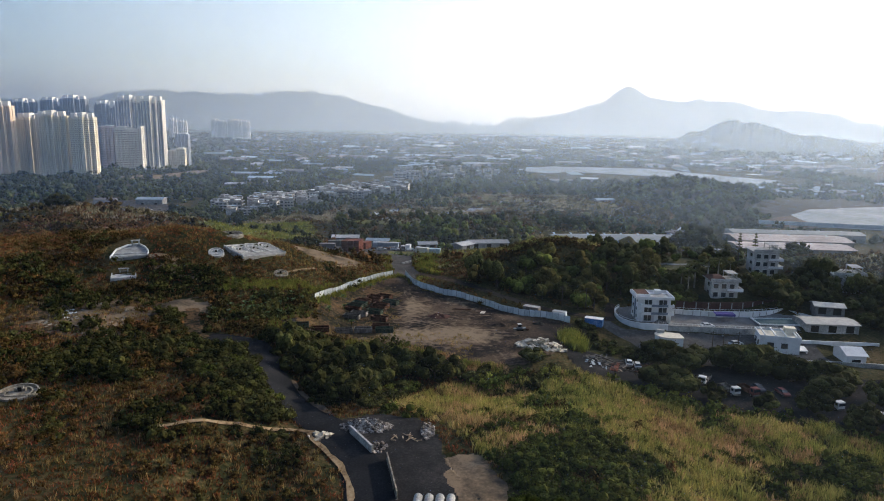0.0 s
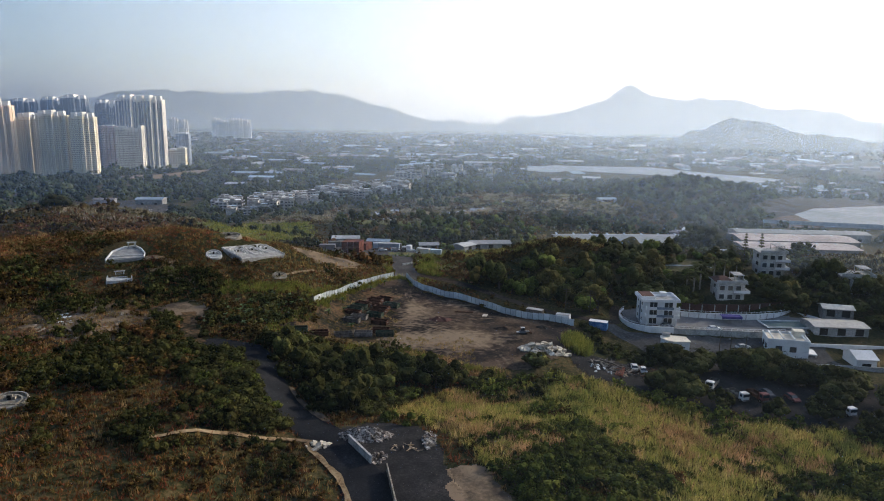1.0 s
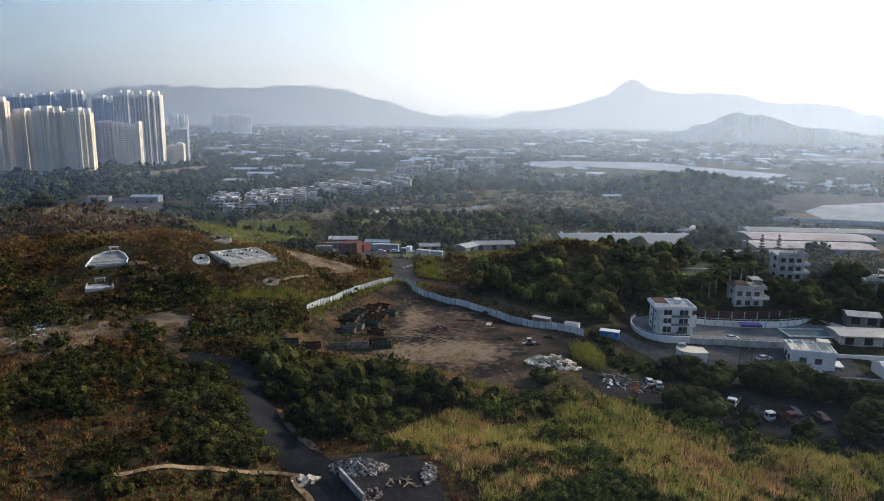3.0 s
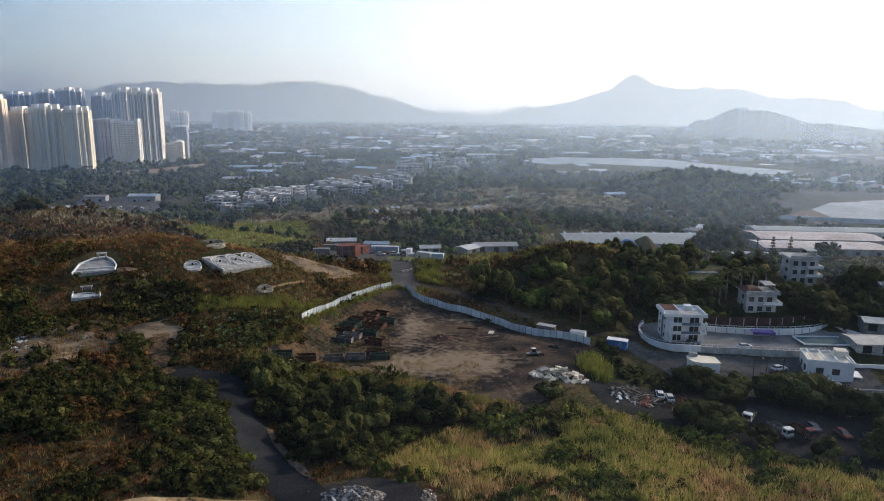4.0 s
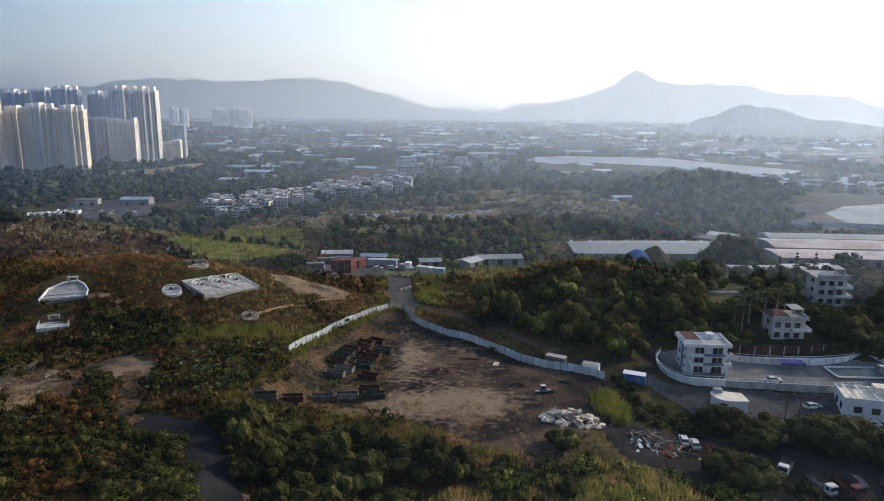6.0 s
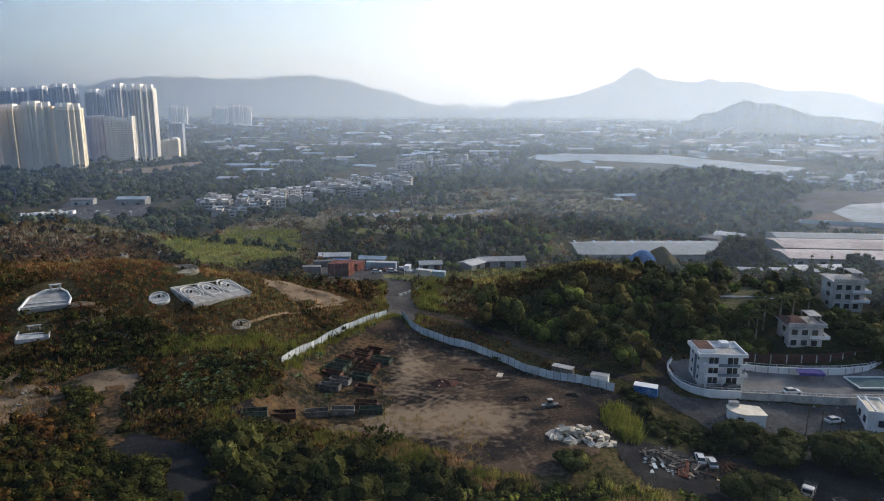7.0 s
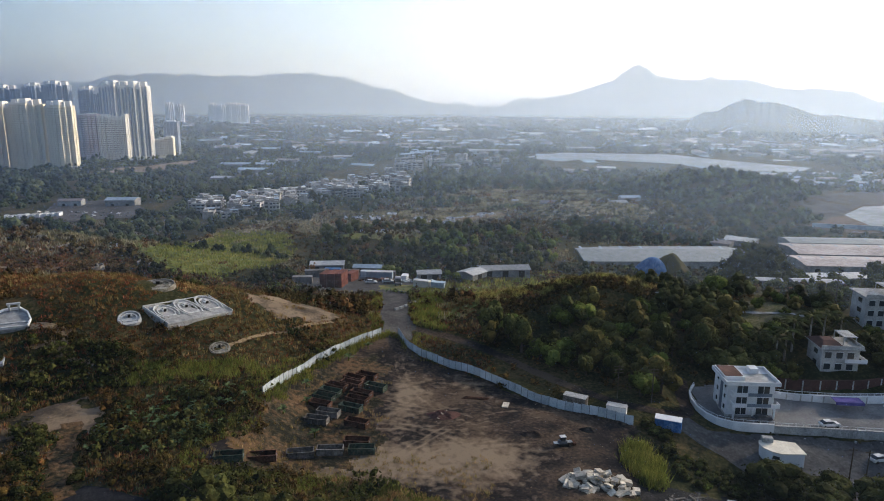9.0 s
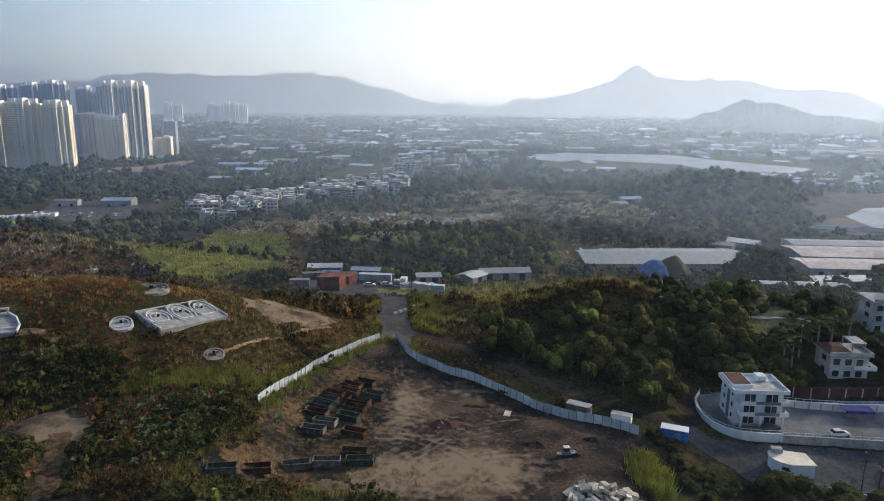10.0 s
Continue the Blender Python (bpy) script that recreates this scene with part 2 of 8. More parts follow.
    "car_white": material("white car paint", [(0.42, 0.42, 0.42), (0.55, 0.55, 0.55)], 0.5, 2, rough=0.3, bump=0, objects=0.15),
    "car_dark": material("dark car paint", [(0.04, 0.045, 0.055), (0.07, 0.075, 0.09)], 0.5, 2, rough=0.3, bump=0, objects=0.4),
    "car_red": material("dull red paint", [(0.11, 0.045, 0.045), (0.16, 0.07, 0.065)], 0.5, 2, rough=0.4, bump=0),
    "pale_dirt": material("pale trodden dirt", [(0.055, 0.045, 0.036), (0.1, 0.077, 0.055), (0.18, 0.135, 0.092)], 0.12, 1.5, bump=0.2, lo=0.48, hi=0.66, grainy=0.3),
    "turf": material("fresh turf", [(0.06, 0.07, 0.02), (0.12, 0.135, 0.032), (0.17, 0.155, 0.055)], 0.03, 0.25, bump=0.9, lo=0.5, hi=0.66),
    "weed_soil": material("rusty soil and dead weeds", [(0.02012, 0.02005, 0.0142), (0.05164, 0.04009, 0.02371), (0.1092, 0.06685, 0.03549)], 0.12, 0.9, bump=0.9, lo=0.5, hi=0.66),
    "garden": material("worn garden lawn", [(0.05, 0.055, 0.025), (0.09, 0.088, 0.042), (0.14, 0.12, 0.075)], 0.12, 1.2, bump=0.6, lo=0.5, hi=0.66),
    "pool": material("pale pool floor", [(0.0715, 0.11, 0.121), (0.11, 0.1485, 0.1595)], 0.3, 2, rough=0.2),
}


def worn_dirt():
    """Dark trodden soil that turns pale and sandy where it is driven on."""
    m = M["dirt"].copy()
    m.name = "dark and sandy trodden dirt"
    n, l = m.node_tree.nodes, m.node_tree.links
    b = n["Principled BSDF"]
    worn, mix, grit, rim = n.new("ShaderNodeAttribute"), n.new("ShaderNodeMix"), n.new("ShaderNodeTexNoise"), n.new("ShaderNodeMapRange")
    worn.attribute_name = "pale"
    grit.inputs["Scale"].default_value, grit.inputs["Detail"].default_value = 0.55, 9.0
    l.new(n.new("ShaderNodeNewGeometry").outputs["Position"], grit.inputs["Vector"])
    add = n.new("ShaderNodeMath")
    add.operation = "MULTIPLY_ADD"
    add.inputs[1].default_value = 1.8
    l.new(grit.outputs["Fac"], add.inputs[0])
    l.new(worn.outputs["Fac"], add.inputs[2])
    l.new(add.outputs[0], rim.inputs["Value"])
    rim.inputs["From Min"].default_value, rim.inputs["From Max"].default_value = 1.1, 1.8
    mix.data_type = "RGBA"
    l.new(rim.outputs[0], mix.inputs["Factor"])
    l.new(b.inputs["Base Color"].links[0].from_socket, mix.inputs["A"])
    mix.inputs["B"].default_value = (0.185, 0.14, 0.096, 1)
    l.new(mix.outputs["Result"], b.inputs["Base Color"])
    return m


M["clearing"] = worn_dirt()


# ---- mesh helpers ----
def link(name, me, mat, parent=None, label=""):
    me.materials.append(mat)
    ob = new(name, me)
    if parent is not None:
        ob.parent = parent
    if label:
        ob["label"] = label
    return ob


def part(name, bm, mat, parent=None, label=""):
    me = bpy.data.meshes.new(name)
    bm.to_mesh(me)
    bm.free()
    return link(name, me, mat, parent, label)


def array_mesh(name, verts, faces, smooth=False):
    """A mesh from arrays: verts (n, 3), faces (m, k) with k corners each."""
    me = bpy.data.meshes.new(name)
    verts, faces = np.ascontiguousarray(verts, dtype=np.float32), np.ascontiguousarray(faces, dtype=np.int32)
    me.vertices.add(len(verts))
    me.vertices.foreach_set("co", verts.ravel())
    me.loops.add(faces.size)
    me.loops.foreach_set("vertex_index", faces.ravel())
    me.polygons.add(len(faces))
    me.polygons.foreach_set("loop_start", np.arange(len(faces), dtype=np.int32) * faces.shape[1])
    me.polygons.foreach_set("use_smooth", np.full(len(faces), smooth))
    me.update(calc_edges=True)
    return me


def base(name, m, label, category, group="", kind=""):
    ob = new(name)
    ob.matrix_world = m
    return tagged(ob, label, category, group, kind)


def box(bm, x0, x1, y0, y1, z0, z1, m=None):
    vs = [Vector((x, y, z)) for z in (z0, z1) for x, y in ((x0, y0), (x1, y0), (x1, y1), (x0, y1))]
    vs = [bm.verts.new(m @ v if m else v) for v in vs]
    for f in ((3, 2, 1, 0), (4, 5, 6, 7), (0, 1, 5, 4), (1, 2, 6, 5), (2, 3, 7, 6), (3, 0, 4, 7)):
        bm.faces.new([vs[i] for i in f])
    return vs


def slab_bm(*dims, bevel=0.0):
    bm = bmesh.new()
    box(bm, *dims)
    if bevel:
        bmesh.ops.bevel(bm, geom=bm.edges[:], offset=bevel, segments=1, affect="EDGES")
    return bm


def tube(bm, a, b, ra, rb, sides=6):
    a, b = Vector(a), Vector(b)
    q = (b - a).to_track_quat("Z", "Y").to_matrix()
    rings = []
    for c, r in ((a, ra), (b, rb)):
        rings.append([bm.verts.new(c + q @ Vector((r * math.cos(k * math.tau / sides), r * math.sin(k * math.tau / sides), 0))) for k in range(sides)])
    for k in range(sides):
        bm.faces.new((rings[0][k], rings[0][(k + 1) % sides], rings[1][(k + 1) % sides], rings[1][k]))
    bm.faces.new(rings[1])
    bm.faces.new(rings[0][::-1])


def inside(x, y, poly):
    """Which points lie in the polygon."""
    x, y = np.asarray(x), np.asarray(y)
    hit = np.zeros(x.shape, bool)
    for (ax, ay), (bx, by) in zip(poly, poly[1:] + poly[:1]):
        if ay != by:
            hit ^= ((ay > y) != (by > y)) & (x < (bx - ax) * (y - ay) / (by - ay) + ax)
    return hit


def to_line(x, y, line):
    """Distance to a polyline."""
    best = np.full(np.shape(x), 1e9)
    for (ax, ay), (bx, by) in zip(line, line[1:]):
        dx, dy = bx - ax, by - ay
        u = np.clip(((x - ax) * dx + (y - ay) * dy) / (dx * dx + dy * dy), 0, 1)
        best = np.minimum(best, np.hypot(x - ax - u * dx, y - ay - u * dy))
    return best


def ripple(x, y, size, seed=0.0):
    """Smooth irregular field, about -1 to 1."""
    x, y = np.asarray(x) / size + seed * 7.3, np.asarray(y) / size - seed * 4.1
    return (np.sin(x * 1.7 + 1.3 * np.sin(y * 1.1 + seed)) + np.sin(y * 2.1 + 1.7 * np.sin(x * 0.9)) + 0.6 * np.sin(3.7 * x + 2.9 * y + np.sin(x * 2.3)) + 0.5 * np.sin(5.3 * y - 4.1 * x + seed)) / 2.6


# ---- the lie of the land ----
def ss(a, b, v):
    u = np.clip((v - a) / (b - a), 0.0, 1.0)
    return u * u * (3 - 2 * u)
def mound(x, y, cx, cy, rx, ry, h, turn=0.0):
    c, s = np.cos(turn), np.sin(turn)
    u, v = ((x - cx) * c + (y - cy) * s) / rx, ((y - cy) * c - (x - cx) * s) / ry
    return h * np.exp(-(u * u + v * v))
def height(x, y):
    x, y = np.asarray(x, float), np.asarray(y, float)
    z = -14.0 * ss(300, 430 - 65 * ss(25, 75, x), y) - 6.0 * ss(560, 900, y) - 7.0 * ss(-40, -190, x) * ss(400, 600, y)
    # grave hill and its shoulders
    z = z + mound(x, y, -90, 238, 44, 28, 18.5, 0.1) + mound(x, y, -172, 292, 62, 62, 17) + mound(x, y, -200, 210, 70, 60, 12)
    z = z + mound(x, y, -48, 258, 26, 20, 4.5) + mound(x, y, -125, 330, 55, 60, 6)
    # low rise in front of it
    z = z + 6.0 * ss(-27, -46, x) * ss(245, 205, y) + 2.8 * ss(-26, -40, x) * ss(160, 130, y)
    # yard and grass field falling towards the valley
    z = z + 2.6 * ss(150, 122, y) * ss(45, 10, x) * ss(-40, -26, x)
    z = z - 6.0 * ss(22, 62, x) * ss(212, 188, y) - 2.8 * ss(44, 60, x) * ss(188, 212, y) * ss(300, 240, y)
    z = z - 2.5 * mound(x, y, 14, 150, 25, 12, 1) 
    # wooded hill behind the clearing
    z = z + mound(x, y, 50, 271, 42, 22, 14) + mound(x, y, 70, 245, 22, 18, 3)
    # villa slope
    z = z + 5.0 * ss(78, 100, x) * ss(218, 236, y) * ss(340, 280, y)
    # rough hills on the plain
    z = z + mound(x, y, -30, 415, 100, 38, 13) + mound(x, y, 100, 510, 70, 50, 14) + mound(x, y, 222, 652, 78, 50, 20)
    z = z + mound(x, y, 40, 480, 60, 38, 8)
    return z


CLEARING = [(-40, 203), (-36, 218), (-29, 235), (-19, 251), (-15, 251), (-8, 238), (7, 226.5), (20, 213), (31, 206.5), (40, 203), (39, 194), (34, 180), (20, 165), (7, 167), (-2, 174), (-12, 179), (-20, 180), (-30, 181), (-42, 174), (-45, 180), (-37, 192)]
YARD = [(-8, 92), (-14, 112), (-22, 124), (-15, 129), (-5, 128), (-1, 120), (2, 107), (5, 101), (9, 92)]
ROAD = [(-10, 84), (-10.4, 94), (-12, 104), (-18.5, 117), (-26, 127), (-34, 136.5), (-40, 147), (-43.5, 155.5), (-47.5, 160), (-54, 162), (-60, 163.5)]
TRACK = [(-60, 163.5), (-65, 169), (-68, 177), (-72, 187)]
LANE = [(-16, 249), (-15, 258), (-18, 270), (-18, 284), (-20, 300), (-28, 310)]
BACK_LANE = [(-13, 258), (0, 251), (10, 243), (20, 232), (29, 222), (38, 213.5), (48, 209), (54, 212), (55.5, 222), (58, 230)]
HOUSE_ROAD = [(50, 209), (53.5, 204.5), (59, 200.5), (64, 193), (72, 187), (84, 184), (100, 184)]
STORE = [(-58, 312), (-52, 303), (-34, 299), (-10, 306), (-8, 322), (-30, 330), (-56, 328)]
VALLEY = [(32, 182), (36, 165), (46, 166), (56, 163), (66, 156), (84, 150), (104, 140), (125, 138), (125, 172), (80, 182), (60, 184)]
SLOPE = [(-116, 166), (-114, 186), (-100, 192), (-88, 192), (-77, 186), (-70, 174), (-76, 160), (-92, 156)]
SAND = [(-58, 252), (-52, 260), (-44, 262), (-32, 255), (-37, 247), (-46, 244), (-53, 246)]
FOOT_PATH = [(-49, 108), (-45, 110), (-36, 116), (-29.5, 121), (-24, 119.5)]
HOUSE_PAD = [(57, 213), (60, 208.5), (66, 207.2), (80, 206.2), (94, 204.5), (112, 206), (120, 222), (104, 224), (88, 224), (74, 224), (66, 228), (59.5, 227)]
GARDEN = [(76, 252), (90, 250), (104, 254), (108, 266), (96, 273), (80, 270)]
FIELD = [(11, 92), (12, 106), (7, 114), (1, 124), (-4, 129.5), (-14, 130.5), (-10, 138), (-7, 146), (0, 153), (10, 158), (20, 162), (36, 164), (56, 160), (66, 154), (84, 148), (104, 138), (120, 128), (120, 80), (10, 80)]


def surface(x, y):
    """Ground with its small unevenness."""
    x, y = np.asarray(x, float), np.asarray(y, float)
    rough = 0.5 * ripple(x, y, 9, 1) + 0.25 * ripple(x, y, 3.7, 2)
    calm = np.minimum.reduce([to_line(x, y, ROAD), to_line(x, y, BACK_LANE), to_line(x, y, HOUSE_ROAD), to_line(x, y, LANE), to_line(x, y, TRACK)])
    k = np.clip((calm - 3.5) / 5, 0, 1) * np.where(inside(x, y, CLEARING) | inside(x, y, YARD) | inside(x, y, HOUSE_PAD) | inside(x, y, VALLEY) | inside(x, y, STORE), 0.15, 1.0)
    return height(x, y) + rough * k * ss(3000, 700, y)


def spread_out(lo, hi, step, end, grow=1.16):
    """Even steps from lo to hi, then wider and wider ones out to both ends."""
    mid = list(np.arange(lo, hi + step, step))
    for sign in (-1, 1):
        p, s = (lo, step) if sign < 0 else (mid[-1], step)
        extra = []
        while abs(p) < end:
            s *= grow
            p += sign * s
            extra.append(p)
        mid = extra[::-1] + mid if sign < 0 else mid + extra
    return np.array(mid)


gx, gy = spread_out(-130, 130, 1.5, 4900), spread_out(80, 340, 1.5, 4900)
GX, GY = np.meshgrid(gx, gy)
GZ = surface(GX, GY)
nx, ny = len(gx), len(gy)
idx = np.arange(nx * ny).reshape(ny, nx)
quads = np.stack([idx[:-1, :-1], idx[:-1, 1:], idx[1:, 1:], idx[1:, :-1]], -1).reshape(-1, 4)
ground = link("ground", array_mesh("ground", np.stack([GX, GY, GZ], -1).reshape(-1, 3), quads), M["soil"])
tagged(ground, "uneven brown and green grassy earth of hills and plain", "ground", kind="structure")


def laid(name, poly, mat, label, category, lift=0.06, step=1.0, ragged=1.2, kind="structure"):
    """A patch draped over the ground inside an outline whose edge is ragged."""
    px, py = [p[0] for p in poly], [p[1] for p in poly]
    xs, ys = np.arange(min(px) - 3, max(px) + 3, step), np.arange(min(py) - 3, max(py) + 3, step)
    X, Y = np.meshgrid(xs, ys)
    cx, cy = (X[:-1, :-1] + step / 2).ravel(), (Y[:-1, :-1] + step / 2).ravel()
    keep = inside(cx + ragged * ripple(cx, cy, 3.1, 3), cy + ragged * ripple(cx, cy, 2.7, 5), poly)
    i = np.arange(X.size).reshape(X.shape)
    q = np.stack([i[:-1, :-1], i[:-1, 1:], i[1:, 1:], i[1:, :-1]], -1).reshape(-1, 4)[keep]
    used, inv = np.unique(q, return_inverse=True)
    v = np.stack([X.ravel()[used], Y.ravel()[used], surface(X.ravel()[used], Y.ravel()[used]) + lift], -1)
    return tagged(link(name, array_mesh(name, v, inv.reshape(-1, 4)), mat), label, category, kind=kind)


def strip(name, line, width, mat, label, category, lift=0.1, ragged=0.3):
    """A road draped along a line, level across."""
    pts = []
    for (ax, ay), (bx, by) in zip(line, line[1:]):
        n = max(2, int(math.hypot(bx - ax, by - ay) / 1.2))
        pts += [(ax + (bx - ax) * k / n, ay + (by - ay) * k / n) for k in range(n)]
    pts.append(line[-1])
    pts = np.array(pts)
    for _ in range(6):
        pts[1:-1] = 0.5 * pts[1:-1] + 0.25 * (pts[:-2] + pts[2:])
    d = np.gradient(pts, axis=0)
    d /= np.linalg.norm(d, axis=1)[:, None]
    nrm = np.stack([d[:, 1], -d[:, 0]], -1)
    cols = []
    for k in np.linspace(-1, 1, 9):
        w = width / 2 * k + (ragged * ripple(pts[:, 0], pts[:, 1], 2.3, k) if abs(k) > 0.9 else 0)
        p = pts + nrm * np.reshape(w, (-1, 1))
        z = surface(p[:, 0], p[:, 1]) + lift
        cols.append(np.column_stack([p, z]))
    v = np.stack(cols, 1)
    n, c = v.shape[:2]
    i = np.arange(n * c).reshape(n, c)
    q = np.stack([i[:-1, :-1], i[:-1, 1:], i[1:, 1:], i[1:, :-1]], -1).reshape(-1, 4)
    return tagged(link(name, array_mesh(name, v.reshape(-1, 3), q), mat), label, category, kind="structure")


clearing = laid("dirt_clearing", CLEARING, M["clearing"], "bare trodden dirt of the fenced clearing with tyre tracks", "ground", 0.16, 0.4)
co = np.empty(len(clearing.data.vertices) * 3, np.float32)
clearing.data.vertices.foreach_get("co", co)
vx, vy = co[0::3], co[1::3]
pale = mound(vx, vy, -10, 214, 5, 13, 0.75) + mound(vx, vy, -3, 186, 16, 9, 0.85) + mound(vx, vy, -22, 186, 10, 6, 0.7) + mound(vx, vy, 9, 190, 12, 5, 0.6) + mound(vx, vy, 4, 222, 9, 5, 0.4)
pale = pale + 0.16 * ripple(vx, vy, 5, 3) + 0.12 * ripple(vx, vy, 1.9, 5) + 0.08 * ripple(vx, vy, 0.8, 2) - 0.35 * mound(vx, vy, 30, 192, 12, 10, 1)
for cx, cy, cr in ((14, 168, 27), (22, 176, 33), (-30, 160, 46), (2, 250, 42), (-8, 252, 52), (30, 240, 44)):
    ring = np.abs(np.hypot(vx - cx, vy - cy) - cr + 0.6 * ripple(vx, vy, 6, 2))
    pale = pale + 0.32 * (np.exp(-((ring - 0.95) / 0.3) ** 2)) * (ripple(vx, vy, 9, cr) > -0.5)
clearing.data.attributes.new("pale", "FLOAT", "POINT").data.foreach_set("value", np.clip(pale, 0, 1).astype(np.float32))
laid("asphalt_yard", YARD, M["asphalt"], "dark worn asphalt yard beside the road", "pavement", 0.08, 0.7, 0.5)
laid("storage_yard", STORE, M["lane"], "dusty concrete storage yard", "pavement", 0.06, 1.0, 1.0)
# the valley yard takes dark asphalt: its shade is put into the colour
laid("valley_yard", VALLEY, M["asphalt"], "shaded dusty yard where trucks are parked", "pavement", 0.06, 1.2, 1.0)
laid("bare_earth", SAND, M["pale_dirt"], "bare yellow earth patch on the hillside", "ground", 0.12, 0.4, 2.6)
laid("house_terrace", HOUSE_PAD, M["terrace"], "pale concrete terrace round the white house", "pavement", 0.12, 0.8, 0.0)
laid("dirt_turnout", [(-84, 187), (-76, 196), (-67, 190), (-66, 184), (-76, 184)], M["pale_dirt"], "pale dirt turnout at the foot of the hill", "ground", 0.12, 0.25, 2.4)
laid("dirt_verge", [(3, 92), (2, 104), (0, 112), (7, 113), (10, 104), (12, 92)], M["pale_dirt"], "sandy dirt verge of the asphalt yard", "ground", 0.12, 0.3, 1.3)
laid("pale_scree", [(-108, 170), (-106, 184), (-94, 189), (-82, 182), (-76, 172), (-84, 163), (-98, 163)], M["pale_dirt"], "pale bare soil on the rubble strewn slope", "ground", 0.2, 0.4, 2.6)
laid("bare_slope", SLOPE, M["weed_soil"], "bare rubble strewn patch on the slope", "ground", 0.16, 0.4, 2.5)
laid("meadow_turf", [(-104, 296), (-135, 330), (-146, 400), (-148, 440), (-110, 450), (-78, 386), (-74, 337), (-86, 302)], M["turf"], "light green meadow on the slope behind the hill", "grass", 0.1, 1.6, 5.0)
laid("meadow_turf", [(-2, 262), (-3, 286), (6, 312), (22, 316), (20, 292), (10, 268)], M["turf"], "light green grass beside the lane", "grass", 0.1, 1.2, 3.0)
laid("meadow_turf", [(-60, 398), (-10, 400), (20, 408), (10, 420), (-60, 412)], M["turf"], "strip of light grass on the rough hill", "grass", 0.1, 1.6, 5.0)
laid("pale_lot", [(-27, 305), (-26, 312), (-12, 314), (-8, 306), (-18, 302)], M["turf"], "mossy pale green lot in the storage yard", "ground", 0.12, 0.8, 1.5)
laid("weedy_soil", [(-40, 200), (-36, 216), (-28, 232), (-17, 236), (-16, 222), (-17.5, 205), (-14, 196), (-18, 184), (-40, 178), (-42, 186)], M["weed_soil"], "rusty soil and dead weeds round the skips", "ground", 0.2, 0.6, 2.5)
strip("road", ROAD, 7.8, M["shaded_asphalt"], "narrow asphalt road winding up between shrubs, darkened for shade", "road", 0.14)
strip("track", TRACK, 4.0, M["weed_soil"], "narrow dirt track climbing past shrubs", "track", 0.15, 0.9)
strip("lane", LANE, 9.0, M["lane"], "dusty lane between clearing and storage yard", "road", 0.12, 0.8)
strip("back_lane", BACK_LANE, 3.0, M["dirt"], "grey lane along the steel hoarding", "road", 0.12)
laid("lower_yard", [(55, 206.5), (60, 199), (66, 192), (74, 187), (84, 185), (100, 185.5), (112, 187), (113, 200), (100, 204), (86, 204), (74, 205.3), (64, 206)], M["grey_paving"], "dark mottled grey concrete yard below the terrace", "pavement", 0.1, 0.6, 0.3)
strip("house_road", HOUSE_ROAD, 6.6, M["grey_paving"], "grey concrete road below the white house", "road", 0.12)
strip("foot_path", FOOT_PATH, 1.0, M["sand"], "pale trodden foot path through dry fern", "path", 0.28, 0.15)
strip("dirt_edge", [(-25, 119), (-22.6, 115), (-17.5, 108), (-14.6, 102), (-13.6, 96)], 0.9, M["sand"], "pale worn earth along the road edge", "verge", 0.3, 0.4)
strip("dirt_edge", [(-33.5, 145), (-30, 139), (-25.5, 132.5), (-21.5, 128)], 1.3, M["pale_dirt"], "pale broken earth between road and grove", "verge", 0.3, 0.5)
laid("garden_lawn", GARDEN, M["garden"], "worn lawn of the villa garden", "grass", 0.12, 0.7, 1.5)
strip("garden_path", [(76, 258), (82, 262), (88, 263.5), (95, 262), (104, 262)], 1.1, M["concrete"], "pale curved garden path", "path", 0.3, 0.1)
strip("hill_trail", [(-91, 214), (-86.4, 213.3), (-85, 210), (-87, 207.3), (-82, 206.6), (-77, 206)], 1.3, M["sand"], "pale worn trail on the hillside", "path", 0.25, 0.7)
strip("hill_path", [(-53, 218), (-49, 228), (-39, 244), (-33, 250)], 1.1, M["sand"], "narrow trodden hill path", "path", 0.25, 0.3)

# distant mountains, ridge by ridge: (bearing in degrees, rise of the crest in degrees)
def ridge(name, crest, dist, depth, label, rough, bumps=0.08):
    az = np.radians(np.linspace(crest[0][0], crest[-1][0], 760))
    el = np.interp(np.degrees(az), [c[0] for c in crest], [c[1] for c in crest])
    kern = np.hanning(5) / np.hanning(5).sum()
    el = np.convolve(np.pad(el, 2, mode="edge"), kern, "valid")
    el = el + bumps * (ripple(np.degrees(az), 0 * az, 1.3, dist / 900) + 0.9 * ripple(np.degrees(az), 0 * az, 0.42, dist / 700) + 0.55 * ripple(np.degrees(az), 0 * az, 0.16, dist / 500))
    rows = []
    for u in np.linspace(-1, 1, 46):
        r = dist + depth * u
        shape = (1 - abs(u)) ** 1.15 if u < 0 else (1 - u) ** 1.5
        x, y = r * np.sin(az), r * np.cos(az)
        top = 61 + dist * np.tan(np.radians(el))
        z = -32 + (top + 32) * shape + rough * (0.4 - 1.3 * np.abs(ripple(x, y, 210, 4)) + 0.5 * ripple(x, y, 90, 6) + 0.25 * ripple(x, y, 38, 3)) * min(1, 1.6 * shape) * (1 - math.exp(-(u / 0.16) ** 2))
        rows.append(np.stack([x, y, z], -1))
    v = np.stack(rows)
    i = np.arange(v.shape[0] * v.shape[1]).reshape(v.shape[:2])
    q = np.stack([i[:-1, :-1], i[:-1, 1:], i[1:, 1:], i[1:, :-1]], -1).reshape(-1, 4)
    tagged(link(name, array_mesh(name, v.reshape(-1, 3), q, True), M["mountain"]), label, "mountain", kind="structure")


